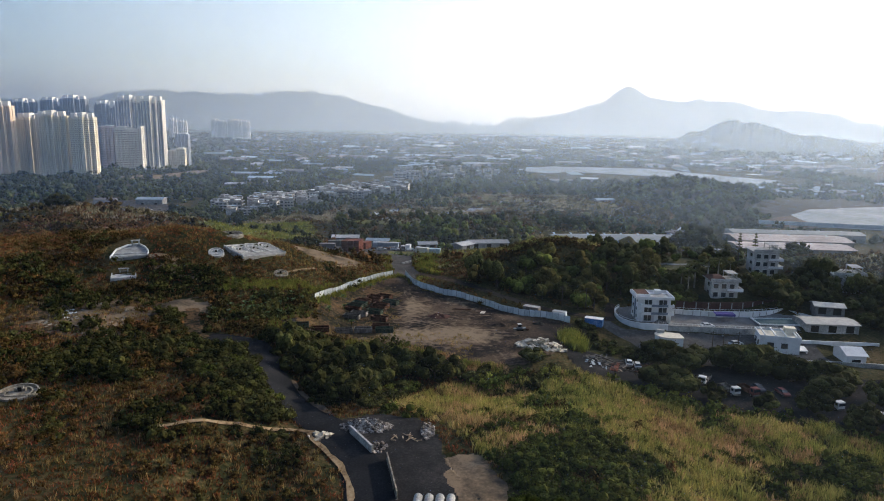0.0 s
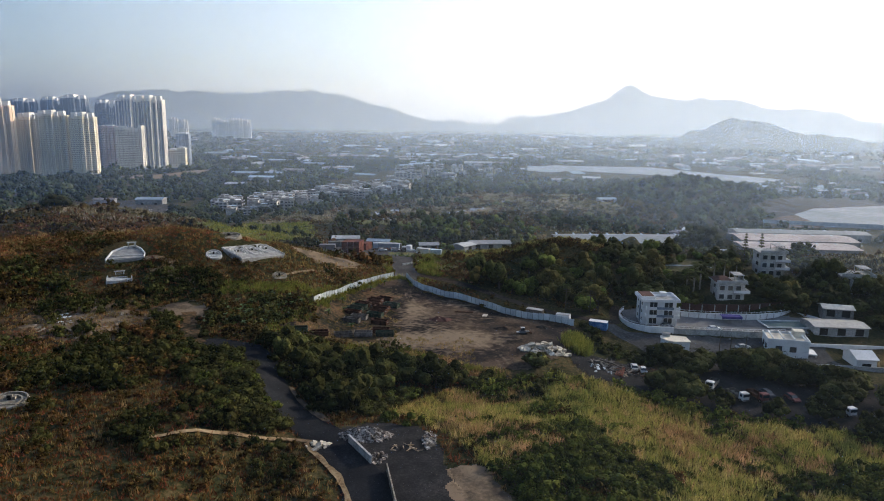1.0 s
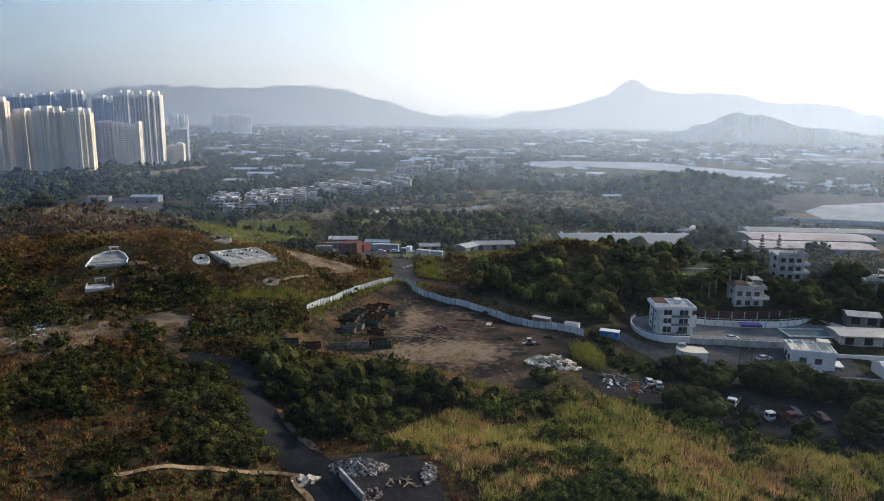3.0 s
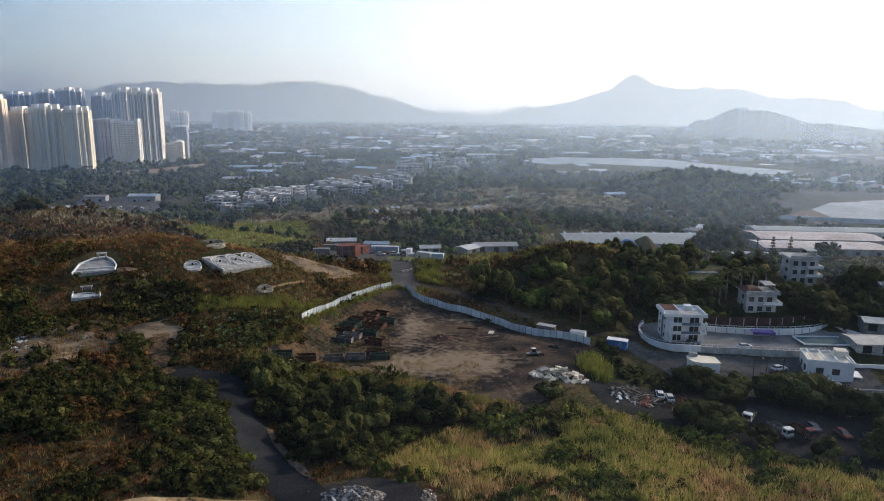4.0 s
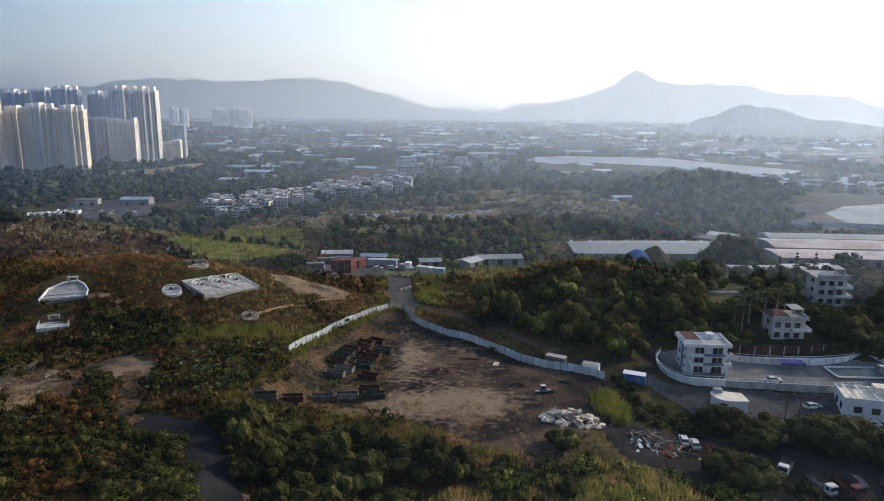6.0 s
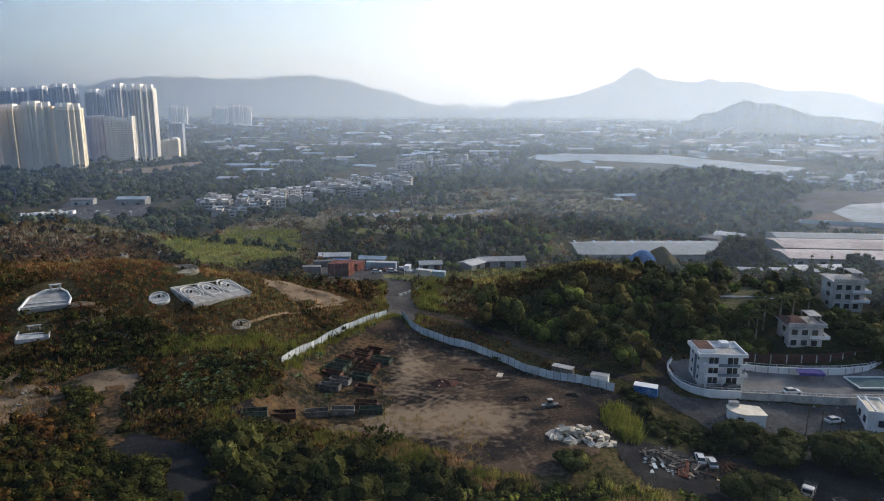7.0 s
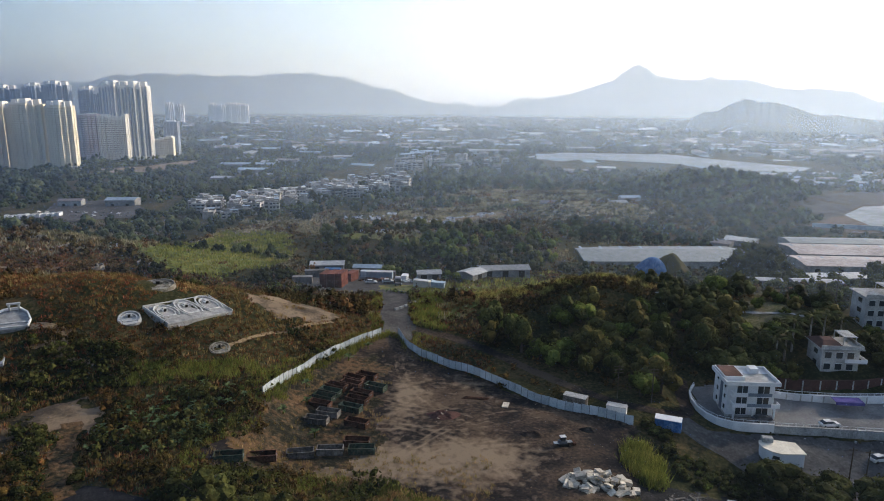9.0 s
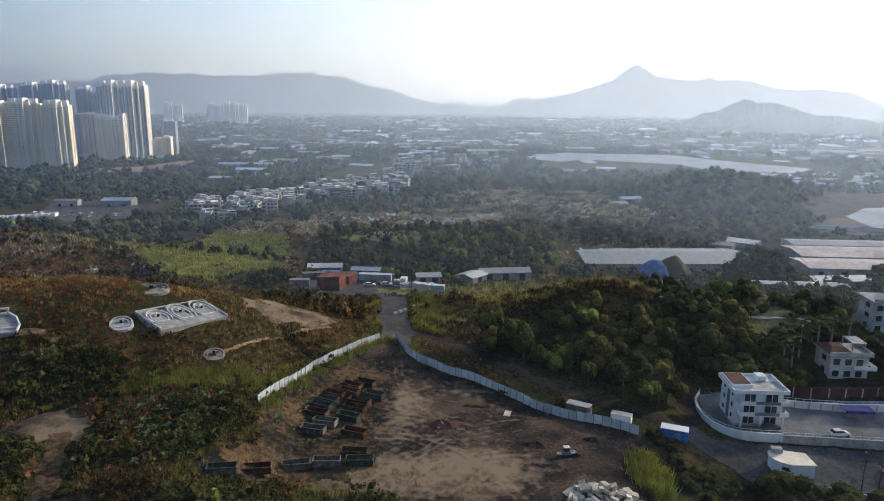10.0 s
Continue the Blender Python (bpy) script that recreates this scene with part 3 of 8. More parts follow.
ridge("mountain_west", [(-48, 0.2), (-38, 0.9), (-33, 0.9), (-30, 1.0), (-27, 1.22), (-26.2, 1.57), (-25.3, 1.76), (-24.3, 1.67), (-23.4, 1.82), (-22.3, 1.94), (-21.1, 1.8), (-20.1, 1.91), (-19.1, 1.69), (-17.8, 1.67), (-16.8, 1.87), (-15.3, 1.78), (-13.5, 2.09), (-12.4, 2.02), (-11.3, 2.18), (-10.2, 1.81), (-8.8, 1.79), (-7.5, 1.46), (-6.6, 1.07), (-5, 0.87), (-3.8, 0.39), (-2.6, -0.14), (-1.2, -0.3), (0.2, -0.46), (2, -0.71), (6, -1.0), (9, -1.3)], 4150, 650, "long low wooded ridge faint in haze", 70, 0.075)
ridge("mountain_east", [(0.5, -1.8), (1.1, -1.51), (2.5, -1.21), (3.9, -0.59), (4.8, -0.25), (5.7, 0.13), (6.6, 0.05), (7.1, 0.28), (8.2, 0.35), (9.4, 0.54), (10.2, 0.82), (11.3, 1.28), (12.6, 1.65), (13.3, 2.27), (13.9, 2.71), (14.5, 2.76), (15.2, 2.41), (15.9, 1.98), (16.7, 1.9), (17.6, 1.64), (18.8, 1.65), (19.7, 2.0), (20.4, 1.7), (22, 1.75), (22.9, 1.47), (23.9, 1.02), (24.8, 1.07), (25.6, 0.95), (26.5, 1.08), (27.8, 0.81), (28.9, 0.62), (29.8, 0.43), (30.7, 0.13), (31.9, -0.12), (36, -0.3), (44, 0.4), (50, -0.8)], 3850, 700, "wooded mountain with a rounded peak in haze", 70, 0.055)
ridge("foothill", [(9, -2.4), (13.1, -2.23), (14.8, -1.73), (17.4, -1.49), (18.4, -1.21), (19.4, -0.66), (20.2, -0.56), (21, -0.03), (22, 0.24), (23, 0.05), (24, 0.1), (25.3, -0.29), (26.9, -0.83), (28.4, -0.91), (29.4, -0.89), (30.9, -1.28), (32.1, -1.55), (38, -1.3), (46, -2.2)], 2500, 430, "low wooded foothill grey with haze", 20, 0.09)


# rings of faint sheets added to stand in for haze, clear at their foot
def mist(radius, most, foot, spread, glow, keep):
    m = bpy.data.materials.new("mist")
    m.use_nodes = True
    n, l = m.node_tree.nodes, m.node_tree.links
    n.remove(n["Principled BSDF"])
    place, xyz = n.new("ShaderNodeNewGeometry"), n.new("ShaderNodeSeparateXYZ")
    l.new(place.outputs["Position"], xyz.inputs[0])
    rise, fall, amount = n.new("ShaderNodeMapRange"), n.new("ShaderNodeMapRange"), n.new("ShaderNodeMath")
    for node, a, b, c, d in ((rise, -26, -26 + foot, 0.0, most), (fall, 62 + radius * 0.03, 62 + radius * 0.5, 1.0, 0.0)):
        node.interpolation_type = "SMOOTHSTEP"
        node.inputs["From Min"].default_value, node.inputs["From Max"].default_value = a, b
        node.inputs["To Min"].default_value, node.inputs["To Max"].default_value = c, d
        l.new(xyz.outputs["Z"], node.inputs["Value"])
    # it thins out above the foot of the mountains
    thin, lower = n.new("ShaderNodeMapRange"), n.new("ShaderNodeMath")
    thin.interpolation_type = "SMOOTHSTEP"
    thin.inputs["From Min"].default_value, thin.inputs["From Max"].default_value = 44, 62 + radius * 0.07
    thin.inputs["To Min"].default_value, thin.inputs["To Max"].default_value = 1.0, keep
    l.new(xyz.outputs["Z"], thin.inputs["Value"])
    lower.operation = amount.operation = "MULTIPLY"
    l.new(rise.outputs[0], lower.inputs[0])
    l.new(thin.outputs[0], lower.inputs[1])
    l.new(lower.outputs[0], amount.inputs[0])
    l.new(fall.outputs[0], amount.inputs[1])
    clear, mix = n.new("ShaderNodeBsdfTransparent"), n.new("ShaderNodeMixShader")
    # random normals imitate even scattering; the translucent part brightens sheets towards the sun
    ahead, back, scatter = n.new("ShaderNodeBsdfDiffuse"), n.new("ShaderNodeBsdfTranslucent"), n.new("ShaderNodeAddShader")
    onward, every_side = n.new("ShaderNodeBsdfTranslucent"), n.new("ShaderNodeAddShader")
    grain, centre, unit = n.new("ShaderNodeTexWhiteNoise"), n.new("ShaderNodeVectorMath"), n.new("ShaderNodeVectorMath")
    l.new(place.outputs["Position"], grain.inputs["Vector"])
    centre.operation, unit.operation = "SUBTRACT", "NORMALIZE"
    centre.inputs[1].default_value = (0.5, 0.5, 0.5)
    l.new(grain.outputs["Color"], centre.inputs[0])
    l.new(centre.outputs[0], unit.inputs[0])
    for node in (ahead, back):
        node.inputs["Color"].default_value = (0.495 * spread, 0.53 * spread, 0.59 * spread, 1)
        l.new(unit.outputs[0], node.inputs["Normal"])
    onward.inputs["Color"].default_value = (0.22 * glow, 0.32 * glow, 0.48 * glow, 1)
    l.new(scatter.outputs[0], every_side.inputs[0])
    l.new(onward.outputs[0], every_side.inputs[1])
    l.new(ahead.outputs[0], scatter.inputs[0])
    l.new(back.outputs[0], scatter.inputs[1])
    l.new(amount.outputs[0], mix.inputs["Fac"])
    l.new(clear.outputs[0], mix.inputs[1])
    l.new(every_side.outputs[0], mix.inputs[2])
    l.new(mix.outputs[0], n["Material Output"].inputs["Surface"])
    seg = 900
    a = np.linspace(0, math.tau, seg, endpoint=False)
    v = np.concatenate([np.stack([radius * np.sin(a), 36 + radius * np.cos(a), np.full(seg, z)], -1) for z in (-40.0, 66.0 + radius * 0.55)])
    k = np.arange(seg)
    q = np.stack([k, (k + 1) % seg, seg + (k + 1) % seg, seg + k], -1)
    tagged(link("mist_bank", array_mesh("mist_bank", v, q), m), "faint ring shaped sheet that stands in for haze", "mist", "mist banks", kind="structure")


# the innermost sheet stands in for a veil of glare in the lens
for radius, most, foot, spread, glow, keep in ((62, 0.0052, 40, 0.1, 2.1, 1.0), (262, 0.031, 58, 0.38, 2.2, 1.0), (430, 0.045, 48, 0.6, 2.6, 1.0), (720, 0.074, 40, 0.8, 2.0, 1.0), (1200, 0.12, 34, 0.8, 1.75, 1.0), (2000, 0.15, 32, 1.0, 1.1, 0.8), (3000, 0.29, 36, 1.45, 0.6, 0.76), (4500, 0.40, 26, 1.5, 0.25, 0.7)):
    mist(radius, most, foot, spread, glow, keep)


# ---- planting ----
def leaf_faces(r, points, normals, size):
    """A small tilted leaf spray at each point."""
    n = normals + r.normal(0, 0.36, normals.shape)
    n /= np.linalg.norm(n, axis=1)[:, None]
    u = np.cross(n, r.normal(0, 1, n.shape))
    u /= np.linalg.norm(u, axis=1)[:, None]
    w = np.cross(n, u)
    s = (size * r.uniform(0.6, 1.35, len(points)))[:, None]
    v = np.stack([points - u * s * 0.5, points + w * s * 0.75, points + u * s * 0.5], 1)
    return v.reshape(-1, 3), np.arange(len(points) * 3).reshape(-1, 3)


def solid(sides):
    """A small closed body of 8, 20 or 80 faces."""
    bm = bmesh.new()
    if sides == 8:
        vs = [bm.verts.new(c) for c in ((1, 0, 0), (-1, 0, 0), (0, 1, 0), (0, -1, 0), (0, 0, 1), (0, 0, -1))]
        for a, b in ((0, 2), (2, 1), (1, 3), (3, 0)):
            bm.faces.new((vs[a], vs[b], vs[4]))
            bm.faces.new((vs[b], vs[a], vs[5]))
    else:
        bmesh.ops.create_icosphere(bm, subdivisions=1 if sides == 20 else 2, radius=1.0)
    bm.verts.index_update()
    v, f = np.array([q.co[:] for q in bm.verts]), np.array([[w.index for w in q.verts] for q in bm.faces])
    bm.free()
    return v, f


BODY = {k: solid(k) for k in (8, 20, 80)}


def crown_shape(seed, wide, tall, low, lumps, leaves, size, cores=3, sides=8, big=0.42, fill=(0.7, 1.02)):
    """A crown of leafy lumps, uneven, its underside at the height low."""
    r = np.random.default_rng(seed)
    c = r.normal(0, 1, (lumps, 3))
    c /= np.linalg.norm(c, axis=1)[:, None]
    c *= r.uniform(0.25, 0.8, lumps)[:, None]
    c[:, 2] = np.abs(c[:, 2]) * 1.05 - 0.25
    rad = r.uniform(big * 0.42, big, lumps)
    pick = r.integers(0, lumps, leaves)
    d = r.normal(0, 1, (leaves, 3))
    d[:, 2] += 0.35
    d /= np.linalg.norm(d, axis=1)[:, None]
    p = c[pick] + d * (rad[pick] * r.uniform(0.84, 1.14, leaves))[:, None]
    p = p * np.array([wide, wide, (tall - low) * 0.56]) + np.array([0, 0, low + (tall - low) * 0.36])
    v, f = leaf_faces(r, p, d, size)
    tv, tf = BODY[sides]
    vs, fs, at = [v], [f], len(v)
    for k in np.argsort(-rad)[:cores]:
        q = c[k] + tv * rad[k] * r.uniform(*fill, (len(tv), 1))
        vs.append(q * np.array([wide, wide, (tall - low) * 0.56]) + np.array([0, 0, low + (tall - low) * 0.36]))
        fs.append(tf + at)
        at += len(tv)
    return np.concatenate(vs), np.concatenate(fs)


def tuft_shape(seed, blades, tall, spread, width, lean=0.35):
    r = np.random.default_rng(seed)
    a, q = r.uniform(0, math.tau, blades), spread * np.sqrt(r.uniform(0, 1, blades))
    root = np.stack([q * np.cos(a), q * np.sin(a), np.full(blades, -0.1)], -1)
    h = tall * r.uniform(0.55, 1.1, blades)
    b = r.uniform(0, math.tau, blades)
    tip = root + np.stack([np.cos(b) * h * lean * r.uniform(0, 1.4, blades), np.sin(b) * h * lean * r.uniform(0, 1.4, blades), h], -1)
    c = r.uniform(0, math.tau, blades)
    side = np.stack([np.cos(c), np.sin(c), np.zeros(blades)], -1) * width * 0.5
    v = np.stack([root - side, root + side, tip], 1)
    return v.reshape(-1, 3), np.arange(blades * 3).reshape(-1, 3)


def strewn(name, shapes, x, y, size, mat, label, category, sink=0.0, flat=None):
    """One object of many plants, each one of the shapes turned and sized by chance."""
    z = surface(x, y) - sink if flat is None else np.full(len(x), flat)
    pick, turn = rng.integers(0, len(shapes), len(x)), rng.uniform(0, math.tau, len(x))
    vs, fs, tint, at = [], [], [], 0
    for k, (tv, tf) in enumerate(shapes):
        s = pick == k
        if not s.any():
            continue
        c, n = np.cos(turn[s])[:, None], np.sin(turn[s])[:, None]
        sc = np.asarray(size)[s][:, None]
        v = np.stack([(tv[:, 0] * c - tv[:, 1] * n) * sc + x[s][:, None], (tv[:, 0] * n + tv[:, 1] * c) * sc + y[s][:, None], tv[None, :, 2] * sc + z[s][:, None]], -1)
        f = tf[None] + (np.arange(s.sum()) * len(tv))[:, None, None] + at
        at += s.sum() * len(tv)
        vs.append(v.reshape(-1, 3))
        fs.append(f.reshape(-1, tf.shape[1]))
        tint.append(np.repeat(rng.uniform(-1, 1, s.sum()), len(tv)))
    me = array_mesh(name, np.concatenate(vs), np.concatenate(fs))
    me.attributes.new("plant", "FLOAT", "POINT").data.foreach_set("value", np.concatenate(tint).astype(np.float32))
    return tagged(link(name, me, mat), label, category, kind="stuff")


def jittered(x0, x1, y0, y1, step):
    X, Y = np.meshgrid(np.arange(x0, x1, step), np.arange(y0, y1, step))
    return X.ravel() + rng.uniform(-0.5, 0.5, X.size) * step, Y.ravel() + rng.uniform(-0.5, 0.5, X.size) * step


GRAVES = [(-67, 232, 8.2), (-103, 217, 7.5), (-100, 205, 4), (-76.5, 222, 3), (-77, 240, 5), (-54, 219, 3), (-80, 120.5, 4.5)]


def open_ground(x, y, margin=0.0):
    """True where no road, yard, house or grave stands."""
    free = ~(inside(x, y, CLEARING) | inside(x, y, YARD) | inside(x, y, STORE) | inside(x, y, VALLEY) | inside(x, y, HOUSE_PAD) | (inside(x, y, SAND) & (ripple(x, y, 2.2, 8) < 0.45)))
    free &= (to_line(x, y, ROAD) > 4.0 + margin) & (to_line(x, y, BACK_LANE) > 2.6 + margin) & (to_line(x, y, HOUSE_ROAD) > 3.8 + margin) & (to_line(x, y, LANE) > 4.8 + margin)
    for cx, cy, cr in GRAVES:
        free &= np.hypot(x - cx, y - cy) > cr + 0.6 * margin
    free &= ~inside(x, y, [(-85, 186), (-76, 197), (-66, 191), (-66, 183), (-76, 183)])
    free &= ~inside(x, y, GARDEN)
    free &= (to_line(x, y, TRACK) > 2.2 + margin) & (to_line(x, y, FOOT_PATH) > 1.0 + 0.5 * margin)
    free &= ~inside(x, y, SLOPE) | (ripple(x, y, 2.6, 3) > -0.45)
    free &= ~inside(x, y, [(3, 92), (2, 104), (0, 112), (7, 113), (10, 104), (12, 92)])
    free &= ~inside(x, y, [(62, 192), (108, 190), (108, 206), (62, 206)])
    free &= ~inside(x, y, [(2, 322), (32, 330), (32, 348), (2, 346)]) & ~inside(x, y, [(60, 391), (152, 394), (152, 431), (60, 427)]) & ~inside(x, y, [(152, 374), (205, 370), (275, 385), (275, 458), (150, 462)])
    free &= ~inside(x, y, [(104, 184), (132, 182), (138, 205), (138, 226), (122, 226), (113, 216), (112, 206), (104, 202)])
    free &= ~inside(x, y, [(82, 236), (106, 236), (106, 247), (82, 247)])
    free &= ~inside(x, y, [(88, 226), (108, 226), (108, 242), (88, 242)]) & ~inside(x, y, [(115, 252), (135, 252), (135, 272), (115, 272)])
    return free


shrubs = [crown_shape(s, 1.15, 1.45, -0.2, 9, 64, 0.24, 4, 8, 0.42, (0.5, 0.85)) for s in range(6)]
near_shrubs = [crown_shape(s, 1.15, 1.5, -0.2, 11, 185, 0.15, 5, 20, 0.44, (0.5, 0.82)) for s in range(7)]
low_shrubs = [crown_shape(s + 20, 1.0, 0.8, -0.25, 6, 34, 0.24, 1, 8, 0.42, (0.4, 0.7)) for s in range(5)]
ferns = [tuft_shape(s, 11, 0.62, 0.55, 0.2, 0.9) for s in range(5)]
grass = [tuft_shape(s + 9, 15, 1.0, 0.5, 0.11, 0.4) for s in range(6)]
reeds = [tuft_shape(s + 30, 16, 1.6, 0.75, 0.13, 0.5) for s in range(6)]

# hill and rise on the west side: fern, grass and shrub by patches
x, y = jittered(-165, 16, 84, 300, 1.22)
x, y = x[open_ground(x, y)], y[open_ground(x, y)]
patch = ripple(x, y, 11, 2) + 0.5 * ripple(x, y, 4.5, 7)
west = ((x < 10) & ~inside(x, y, FIELD)) & ((np.abs(x) < 0.67 * y + 8) | (rng.uniform(size=len(x)) < 0.2))
k = west & (patch < 0.95)
strewn("dry_fern", ferns, x[k], y[k], rng.uniform(0.6, 1.5, k.sum()), M["fern"], "brown dry fern covering the hillside", "fern")
# the patch at -46, 244 puts the hill's sunlit right side into straw colour
gold = mound(x, y, -72, 172, 13, 17, 0.9) + mound(x, y, -88, 180, 20, 14, 1) + mound(x, y, -62, 172, 10, 8, 0.6) + mound(x, y, -75, 198, 8, 5, 0.6) + mound(x, y, -46, 244, 20, 15, 0.8) + mound(x, y, -95, 252, 45, 12, 0.5)
k = west & (rng.uniform(size=len(x)) < 0.28 + 0.6 * gold) & (patch > -0.6 - gold)
strewn("dry_grass", grass, x[k], y[k], rng.uniform(0.6, 1.5, k.sum()), M["straw"], "straw coloured dry grass on the slope", "grass")
x, y = jittered(-175, -12, 84, 320, 2.45)
ok = open_ground(x, y, 0.4) & (rng.uniform(size=len(x)) > 0.9 * mound(x, y, -92, 176, 22, 14, 1))
inview = (np.abs(x) < 0.67 * y + 8) | (rng.uniform(size=len(x)) < 0.2)
ok &= inview
# extra shrubs on the west side stand in for the hill's own shade
patch = ripple(x, y, 13, 4) + 0.6 * ripple(x, y, 5, 5) + 0.7 * mound(x, y, -58, 134, 34, 22, 1) + 0.9 * ss(215, 190, y) * ss(120, 150, y) + 0.9 * mound(x, y, -125, 212, 22, 16, 1) + 0.7 * mound(x, y, -150, 245, 20, 18, 1) + 0.5 * mound(x, y, -60, 210, 30, 10, 1) - 0.7 * mound(x, y, -78, 240, 40, 22, 1) + 0.5 * mound(x, y, -116, 222, 26, 14, 1)
open_slope = ss(206, 214, y) * ss(-40, -56, x)
k = ok & (patch > -0.3 + 0.35 * open_slope)
deep = (patch > 0.35 + 0.9 * open_slope + 0.9 * mound(x, y, -72, 172, 13, 17, 1)) & (ripple(x, y, 8, 9) + rng.normal(0, 0.3, len(x)) > -0.2)
grown = rng.uniform(0.7, 1.9, len(x)) * (0.75 + 0.95 * ss(0.1, 1.1, patch)) * (1 - 0.3 * open_slope)
near = (y < 172) & (x > -88)
q = k & ~deep & near
strewn("hill_shrubs", near_shrubs, x[q], y[q], grown[q], M["shrub"], "brown green shrubs on the rise beside the road", "shrub", 0.2)
q = k & ~deep & ~near
strewn("hill_shrubs", shrubs, x[q], y[q], grown[q], M["shrub"], "dense brown green shrubs on the slope", "shrub", 0.2)
q = k & deep
q &= ~near
strewn("hill_shrubs", shrubs, x[q], y[q], grown[q] * 1.12, M["leaf"], "dense dark green shrubs on the slope", "shrub", 0.2)
q = k & deep & near
strewn("hill_shrubs", near_shrubs, x[q], y[q], grown[q] * 1.12, M["leaf"], "dense dark green shrubs on the rise beside the road", "shrub", 0.2)
k = ok & (patch <= 0.35) & (rng.uniform(size=len(x)) < 0.5)
strewn("low_shrubs", low_shrubs, x[k], y[k], rng.uniform(0.6, 1.3, k.sum()), M["leaf_olive"], "low olive brown scrub on the slope", "shrub", 0.15)

# tall grass field on the east side of the yard
def bushy(x, y):
    """Where the field is overgrown with shrubs."""
    return 0.16 + ripple(x, y, 12, 9) + 0.6 * ripple(x, y, 5, 3) + 2.2 * mound(x, y, 17, 108, 15, 14, 1) + 0.5 * mound(x, y, 92, 134, 24, 12, 1) + 0.9 * ss(5, 2, to_line(x, y, FIELD[4:6])) + 0.9 * ss(6, 2, to_line(x, y, FIELD[9:16])) + 1.0 * mound(x, y, 36, 118, 12, 7, 1)


x, y = jittered(-18, 122, 84, 172, 0.92)
ok = open_ground(x, y) & (inside(x, y, FIELD) | ((x > 6) & (y > 110) & (y < 165) & (x < 40)))
dark = bushy(x, y)
straw = 0.8 * ripple(x, y, 13, 3) + 0.8 * ripple(x, y, 4, 1) + rng.normal(0, 0.25, len(x)) > 0.32
clump = 0.75 + 0.45 * ss(-0.9, 0.9, ripple(x, y, 1.6, 4)) + 0.25 * ripple(x, y, 4.5, 6)
k = ok & (dark < 0.7) & straw
strewn("dry_reeds", reeds, x[k], y[k], rng.uniform(0.7, 1.2, k.sum()) * clump[k], M["dry_reed"], "rust brown dry reeds in the field", "reed")
k = ok & (dark < 0.7) & ~straw
strewn("tall_grass", reeds, x[k], y[k], rng.uniform(0.75, 1.25, k.sum()) * clump[k], M["reed"], "tall green and straw coloured grass field", "grass")
x, y = jittered(-16, 125, 84, 172, 2.2)
ok = open_ground(x, y, 0.5) & inside(x, y, FIELD)
dark = bushy(x, y)
fresh = ripple(x, y, 6, 8) > -0.65
k = ok & (dark > 0.35) & fresh
bulk = rng.uniform(1.0, 1.9, len(x)) * (0.85 + 0.8 * ss(0.5, 1.5, dark))
q = k & (y < 132)
strewn("field_bushes", near_shrubs, x[q], y[q], bulk[q], M["leaf_light"], "fresh green bushes in the tall grass", "shrub", 0.2)
q = k & (y >= 132)
strewn("field_bushes", shrubs, x[q], y[q], bulk[q], M["leaf_light"], "fresh green bushes at the far side of the tall grass", "shrub", 0.2)
k = ok & (dark > 0.35) & ~fresh
strewn("field_shrubs", shrubs, x[k], y[k], rng.uniform(1.0, 1.9, k.sum()) * (0.85 + 0.8 * ss(0.5, 1.5, dark[k])), M["shrub"], "green shrubs growing in the tall grass", "shrub", 0.2)

# the ground behind, thinly covered
x, y = jittered(-130, 130, -60, 84, 3.6)
k = ripple(x, y, 11, 4) > -0.2
strewn("back_fern", ferns, x[k], y[k], rng.uniform(1.0, 2.4, k.sum()), M["fern"], "brown fern on the ground behind the road", "fern")
k = (ripple(x, y, 13, 2) > 0.45) & (np.hypot(x + 10, y - 84) > 8)
strewn("back_shrubs", low_shrubs, x[k], y[k], rng.uniform(1.0, 2.6, k.sum()), M["shrub"], "low shrubs on the ground behind the road", "shrub", 0.15)

# verges: reeds along the hoarding, the back lane and round the clearing
x, y = jittered(-60, 62, 160, 300, 0.95)
ok = open_ground(x, y)
edge = np.minimum.reduce([to_line(x, y, CLEARING + CLEARING[:1]), to_line(x, y, LANE) - 4, to_line(x, y, BACK_LANE) - 2])
k = ok & (edge < 4.5 + 2 * ripple(x, y, 7, 3)) & (rng.uniform(size=len(x)) < 0.75) & ((x < -4) | (y > 262))
strewn("verge_grass", reeds, x[k], y[k], rng.uniform(0.5, 1.05, k.sum()), M["lawn"], "green grass along the hoarding and lanes", "grass")
x, y = jittered(-45, 42, 164, 252, 0.9)
rim = to_line(x, y, CLEARING + CLEARING[:1])
k = inside(x, y, CLEARING) & (rng.uniform(size=len(x)) < 0.8) & (((rim < 1.6 + 1.5 * ripple(x, y, 5, 4)) & (y > 205) & (x < 0)) | ((ripple(x, y, 5, 6) > 0.35) & (x < -12) & (y < 200)) | ((ripple(x, y, 3, 6) > -0.05) & (x < 8) & (x > -38) & (y < 189)) | ((ripple(x, y, 3, 2) > 0.3) & (x < -13) & (y < 222)))
strewn("clearing_weeds", grass, x[k], y[k], rng.uniform(0.5, 1.1, k.sum()), M["straw"], "straw coloured weeds on the clearing", "grass")
x, y = jittered(32, 44, 180, 198, 0.5)
k = np.hypot((x - 37.5) / 3.6, (y - 189.5) / 7.5) + 0.25 * ripple(x, y, 1.5, 2) < 1
strewn("reed_clump", reeds, x[k], y[k], rng.uniform(0.9, 1.8, k.sum()), M["lawn"], "tall bright green reed clump at the clearing edge", "reed")

